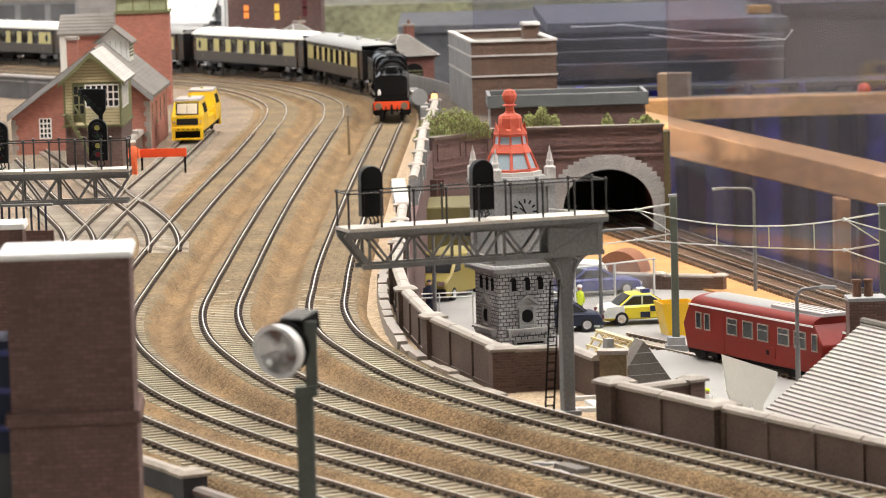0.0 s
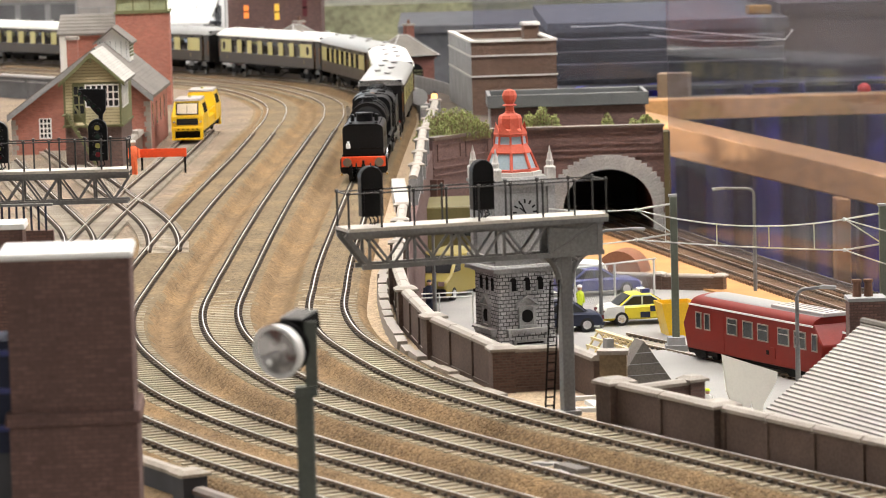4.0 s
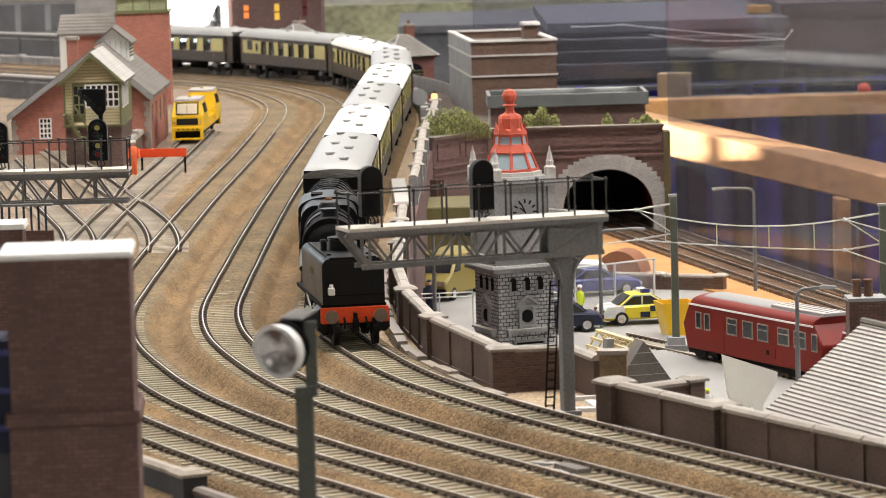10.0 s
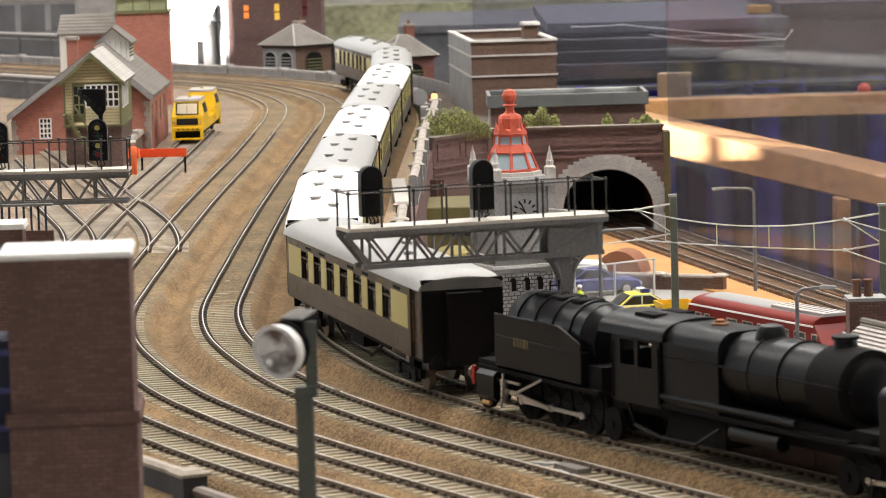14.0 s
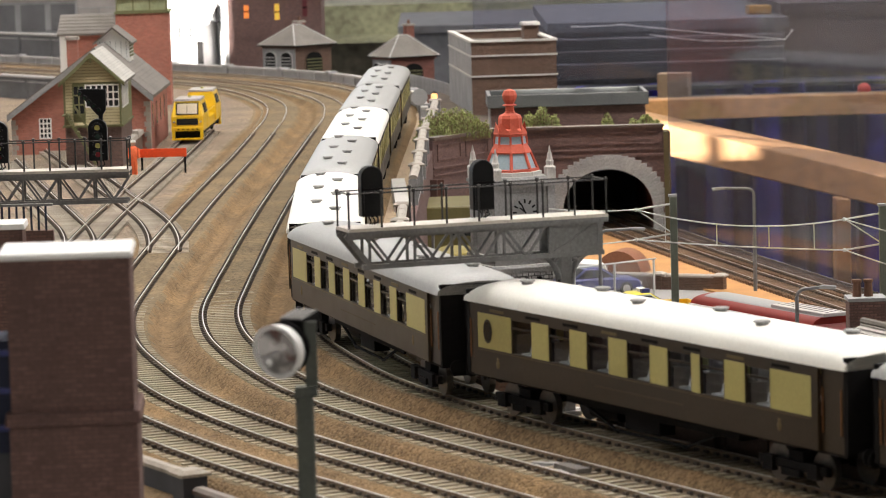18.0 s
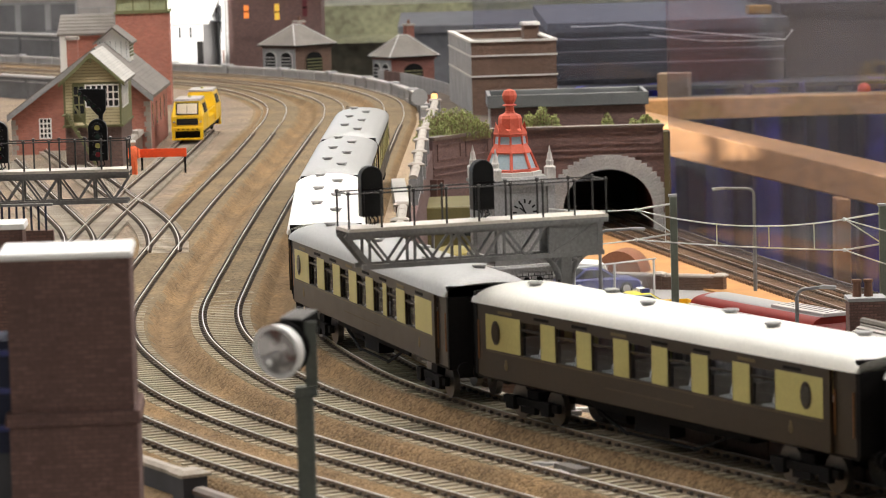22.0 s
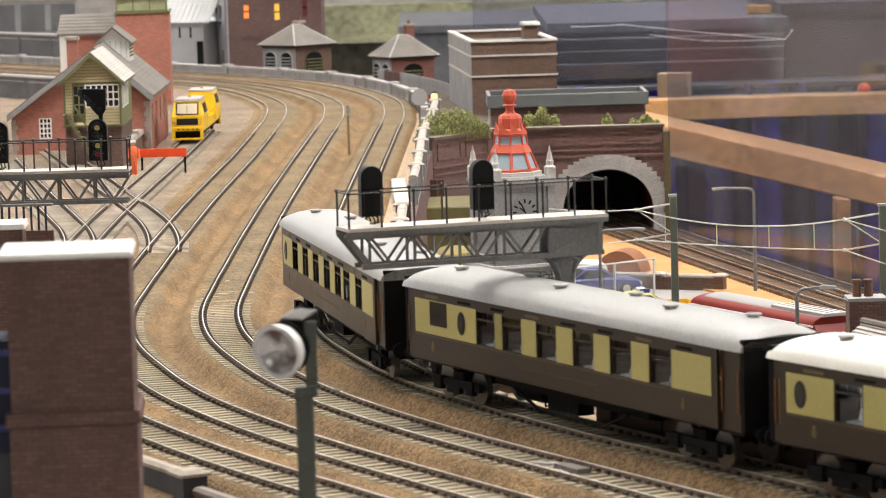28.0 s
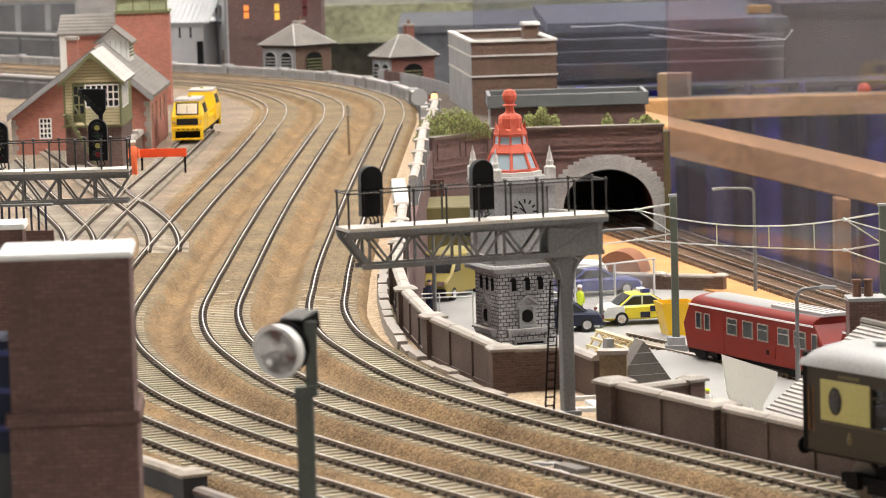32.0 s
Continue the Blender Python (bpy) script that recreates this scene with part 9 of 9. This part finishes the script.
tagged(part("timber_beam", sloped, PINE, bevel=0.0012), "broad sloping varnished pine board behind the screen", "beam", "pine frame beams")
beam((0.3585, 3.10, -1.1), (0.3585, 3.10, -0.098), 0.013, 0.03, "upright pine leg behind the screen")
dr = thing("blue_drape", pose(0, 0, 0), "deep blue hanging drape behind the timber frame", "drape")
dw = Mesh()
xs = [0.09 + 0.0032 * k for k in range(425)]
n = len(xs)
folds = [3.44 - 0.055 * max(0.0, math.sin(x * 92 + 2.1 * math.sin(x * 17) + 0.7)) ** 5 - 0.012 * math.sin(x * 41 + 1.0) for x in xs]
dw.add([(x, y, z) for z in (-1.1, -0.012) for x, y in zip(xs, folds)] + [(x, y + 0.006, z) for z in (-1.1, -0.012) for x, y in zip(xs, folds)],
       [(k, k + 1, n + k + 1, n + k) for k in range(n - 1)] + [(2 * n + k + 1, 2 * n + k, 3 * n + k, 3 * n + k + 1) for k in range(n - 1)] + [(n + k, n + k + 1, 3 * n + k + 1, 3 * n + k) for k in range(n - 1)])
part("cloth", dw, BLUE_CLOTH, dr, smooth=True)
part("table_top", Mesh().box(0.09, 1.45, 3.40, 4.1, -0.016, -0.0122), BLACKBOARD, dr)
for nm, x0, x1, y0, z0, z1, mt, lb in (
        ("display_case", 0.115, 0.345, 3.46, -0.012, 0.050, mat("hazy_board", (0.085, 0.088, 0.105), 0.6, vary=0.35, big=30, fine=200), "dark display board of a neighbouring layout"),
        ("display_case", 0.35, 0.80, 3.50, -0.012, 0.062, mat("maroon_board_far", (0.046, 0.034, 0.040), 0.7, big=6, fine=60), "dull maroon board of a neighbouring layout"),
        ("display_case", -0.05, 0.28, 4.9, -1.1, -0.010, mat("grey_skirt", (0.10, 0.10, 0.11), 0.7, vary=0.3, big=12, fine=60), "dark skirted table behind the layout"),
        ("green_table", -0.35, 1.3, 5.6, -1.1, -0.006, mat("dull_scenery", (0.20, 0.19, 0.15), 0.9, vary=0.5, big=14, fine=60), "dull grey-brown scenery table in the hall behind"),
        ("grey_table", -1.2, 1.9, 6.4, -1.1, 0.012, mat("pale_scenery", (0.22, 0.2, 0.19), 0.9, vary=0.5, big=14, fine=60), "blurred pale scenery of a farther layout")):
    t = thing(nm, pose(x0, y0, z0), lb, "table")
    part("front_panel", Mesh().box(0, x1 - x0, 0, 0.02, 0, z1 - z0 - 0.01), mt, t)
    part("top", Mesh().box(-0.005, x1 - x0 + 0.005, -0.005, 0.5, z1 - z0 - 0.01, z1 - z0), mt, t)
tagged(part("grass_bank", Mesh().prism([(5.50, -0.0600), (5.56, -0.0500), (5.585, -0.0030), (5.59, -0.0030), (5.59, -0.0600)], -0.35, 0.42, "x"), STREAK), "grey-green grass bank on the table behind", "grass bank")
# odds and ends on the neighbouring layout
tagged(part("cardboard_box", Mesh().box(-0.0150, 0.0150, -0.012, 0.012, 0, 0.0270), mat("tan_cardboard", (0.22, 0.155, 0.10), 0.9), at=pose(0.2258, 3.32, -0.0215, 0, 0, -12), bevel=0.0008), "plain tan cardboard box on the table behind", "box")
tagged(part("storage_box", Mesh().box(-0.0115, 0.0115, -0.010, 0.010, 0, 0.0090), mat("amber_plastic", (0.42, 0.22, 0.05), 0.5), at=pose(0.3290, 3.55, 0.050, 0, 0, 6), bevel=0.0008), "small amber plastic storage box", "box")
tagged(part("red_ball", Mesh().ball(0, 0, 0.0066, 0.0066, 16), mat("red_plastic_ball", (0.62, 0.06, 0.05), 0.5), at=pose(0.4062, 3.31, -0.0217), smooth=True), "small red ball on the dark table behind", "ball")
part("ledge", Mesh().box(0.19, 0.60, 3.29, 3.40, -0.0240, -0.0217), BLACKBOARD, dr)
hw = thing("white_wires", pose(0, 0, 0), "thin white wires strung across the neighbouring layout", "wire")
for p, q in (((0.133, 3.445, 0.0468), (0.183, 3.445, 0.0476)), ((0.183, 3.445, 0.0476), (0.345, 3.445, 0.0285)), ((0.211, 3.445, 0.0368), (0.267, 3.445, 0.0290)), ((0.267, 3.445, 0.0290), (0.345, 3.445, 0.0285)), ((0.345, 3.445, 0.0285), (0.352, 3.445, 0.0370))):
    part("wire", Mesh().tube(sag(p, q, 0.0006, 6), 0.0005, 5), WHITE, hw)
    part("wire_clip", Mesh().ball(*q, 0.0011, 8), WHITE, hw)
for k in range(3):
    z = 0.008 + 0.0125 * k
    tagged(part("shelf_edge", Mesh().box(0.115, 0.345, 3.445, 3.458, z, z + 0.0012), mat("dull_shelf_edge", (0.16, 0.16, 0.18), 0.6)), "narrow dull shelf edge on the display board", "shelf", "shelves of the neighbouring layout")
bw = Mesh().box(-3.5, -0.46, 5.2, 5.25, -1.1, 0.055)
tagged(part("back_screen", bw, mat("brown_back_board", (0.29, 0.26, 0.245), 0.85, vary=0.2, big=10, fine=60)), "brown-grey back board behind the yard", "board")
rl = thing("crowd_railing", pose(-1.2, 5.0, -0.02), "thin grey rail in front of the back board", "railing")
part("rail", Mesh().cyl((0, 0, 0.045), (0.75, 0, 0.045), 0.0008, n=5).cyl((0, 0, 0.036), (0.75, 0, 0.036), 0.0008, n=5), GREY_METAL, rl)
for k in range(12):
    part("post", Mesh().cyl((0.065 * k, 0, 0), (0.065 * k, 0, 0.046), 0.0009, n=5), GREY_METAL, rl)

# small statues and a gold trolley on the far viaduct coping
for k, (x, y) in enumerate(((-0.466, 4.072), (-0.458, 4.060), (-0.437, 4.030))):
    sm = Mesh().lathe(0, 0, [(0.0030, 0), (0.0030, 0.002), (0.0016, 0.004), (0.0020, 0.008), (0.0010, 0.0105), (0.0014, 0.012), (0.0003, 0.014)], 9)
    tagged(part("garden_statue", sm, STONE_PALE if k < 2 else PALE_GLASS, at=pose(x, y, 0.0097)), "small pale statue standing on the wall coping", "statue", "small statues")
gt = thing("gold_trolley", pose(-0.4215, 4.006, 0.0098, 0, 0, -35), "small gold-painted trolley on the far wall", "trolley")
part("tray", Mesh().box(-0.006, 0.006, -0.003, 0.003, 0.001, 0.0035), TIMBER_CREAM, gt)
for x in (-0.0058, 0.0052):
    part("end_rail", Mesh().box(x, x + 0.0008, -0.003, 0.003, 0.0, 0.0085), TIMBER_CREAM, gt)

yl = thing("yard_lamp", pose(-0.0040, 2.985, -0.0048), "small lit amber yard lamp on a thin post behind the parapet", "lamp")
part("post", Mesh().cyl((0, 0, 0), (0, 0, 0.0120), 0.0006, n=6), BLACK_MATT, yl)
part("lamp_glass", Mesh().lathe(0, 0, [(0.0016, 0.0120), (0.0026, 0.0132), (0.0026, 0.0165), (0.0010, 0.0180)], 10), glow_mat("amber_lamp_glow", (1.0, 0.52, 0.20), 2.2), yl, "glowing amber lamp")
part("lamp_cap", Mesh().lathe(0, 0, [(0.0032, 0.0178), (0.0008, 0.0196)], 10), BLACK_MATT, yl)

# boards and trestle legs that carry the layout
part("baseboard", Mesh().prism([(-2.9, 1.64), (-0.075, 1.64), (-0.075, 2.9), (-0.27, 3.5), (-0.62, 4.0), (-1.12, 4.7), (-1.72, 5.6), (-2.6, 7.0), (-2.9, 7.0)], -0.12, -0.030, "z"), PINE)["kind"] = "structure"
part("street_board", Mesh().prism([(-0.3, 1.0), (0.62, 1.0), (0.2785, 2.1715), (0.1785, 2.5635), (0.1785, 3.35), (-0.3, 3.35)], STREET_Z - 0.05, STREET_Z - 0.021, "z"), PINE)["kind"] = "structure"
wy = offset_way(0.0, 1.6, 0.345, 0.0, 6)
part("curve_board", Mesh().sweep(wy, [(-0.018, -0.05), (-0.018, -0.014), (0.150, -0.014), (0.150, -0.05)]), PINE)["kind"] = "structure"
for x, y in ((-2.8, 1.75), (-1.4, 1.75), (-0.15, 1.75), (-2.8, 6.8), (-1.6, 5.0), (-0.25, 3.3), (0.15, 3.25), (0.45, 1.1), (-1.5, 0.45), (-0.05, 0.45), (1.6, 0.30), (2.6, 0.30)):
    top_z = -0.131 if y > 0.4 else -0.051
    tagged(part("trestle_leg", Mesh().box(x - 0.02, x + 0.02, y - 0.02, y + 0.02, -1.1, top_z), PINE), "square pine leg under the layout boards", "leg", "legs of the layout")

motions()
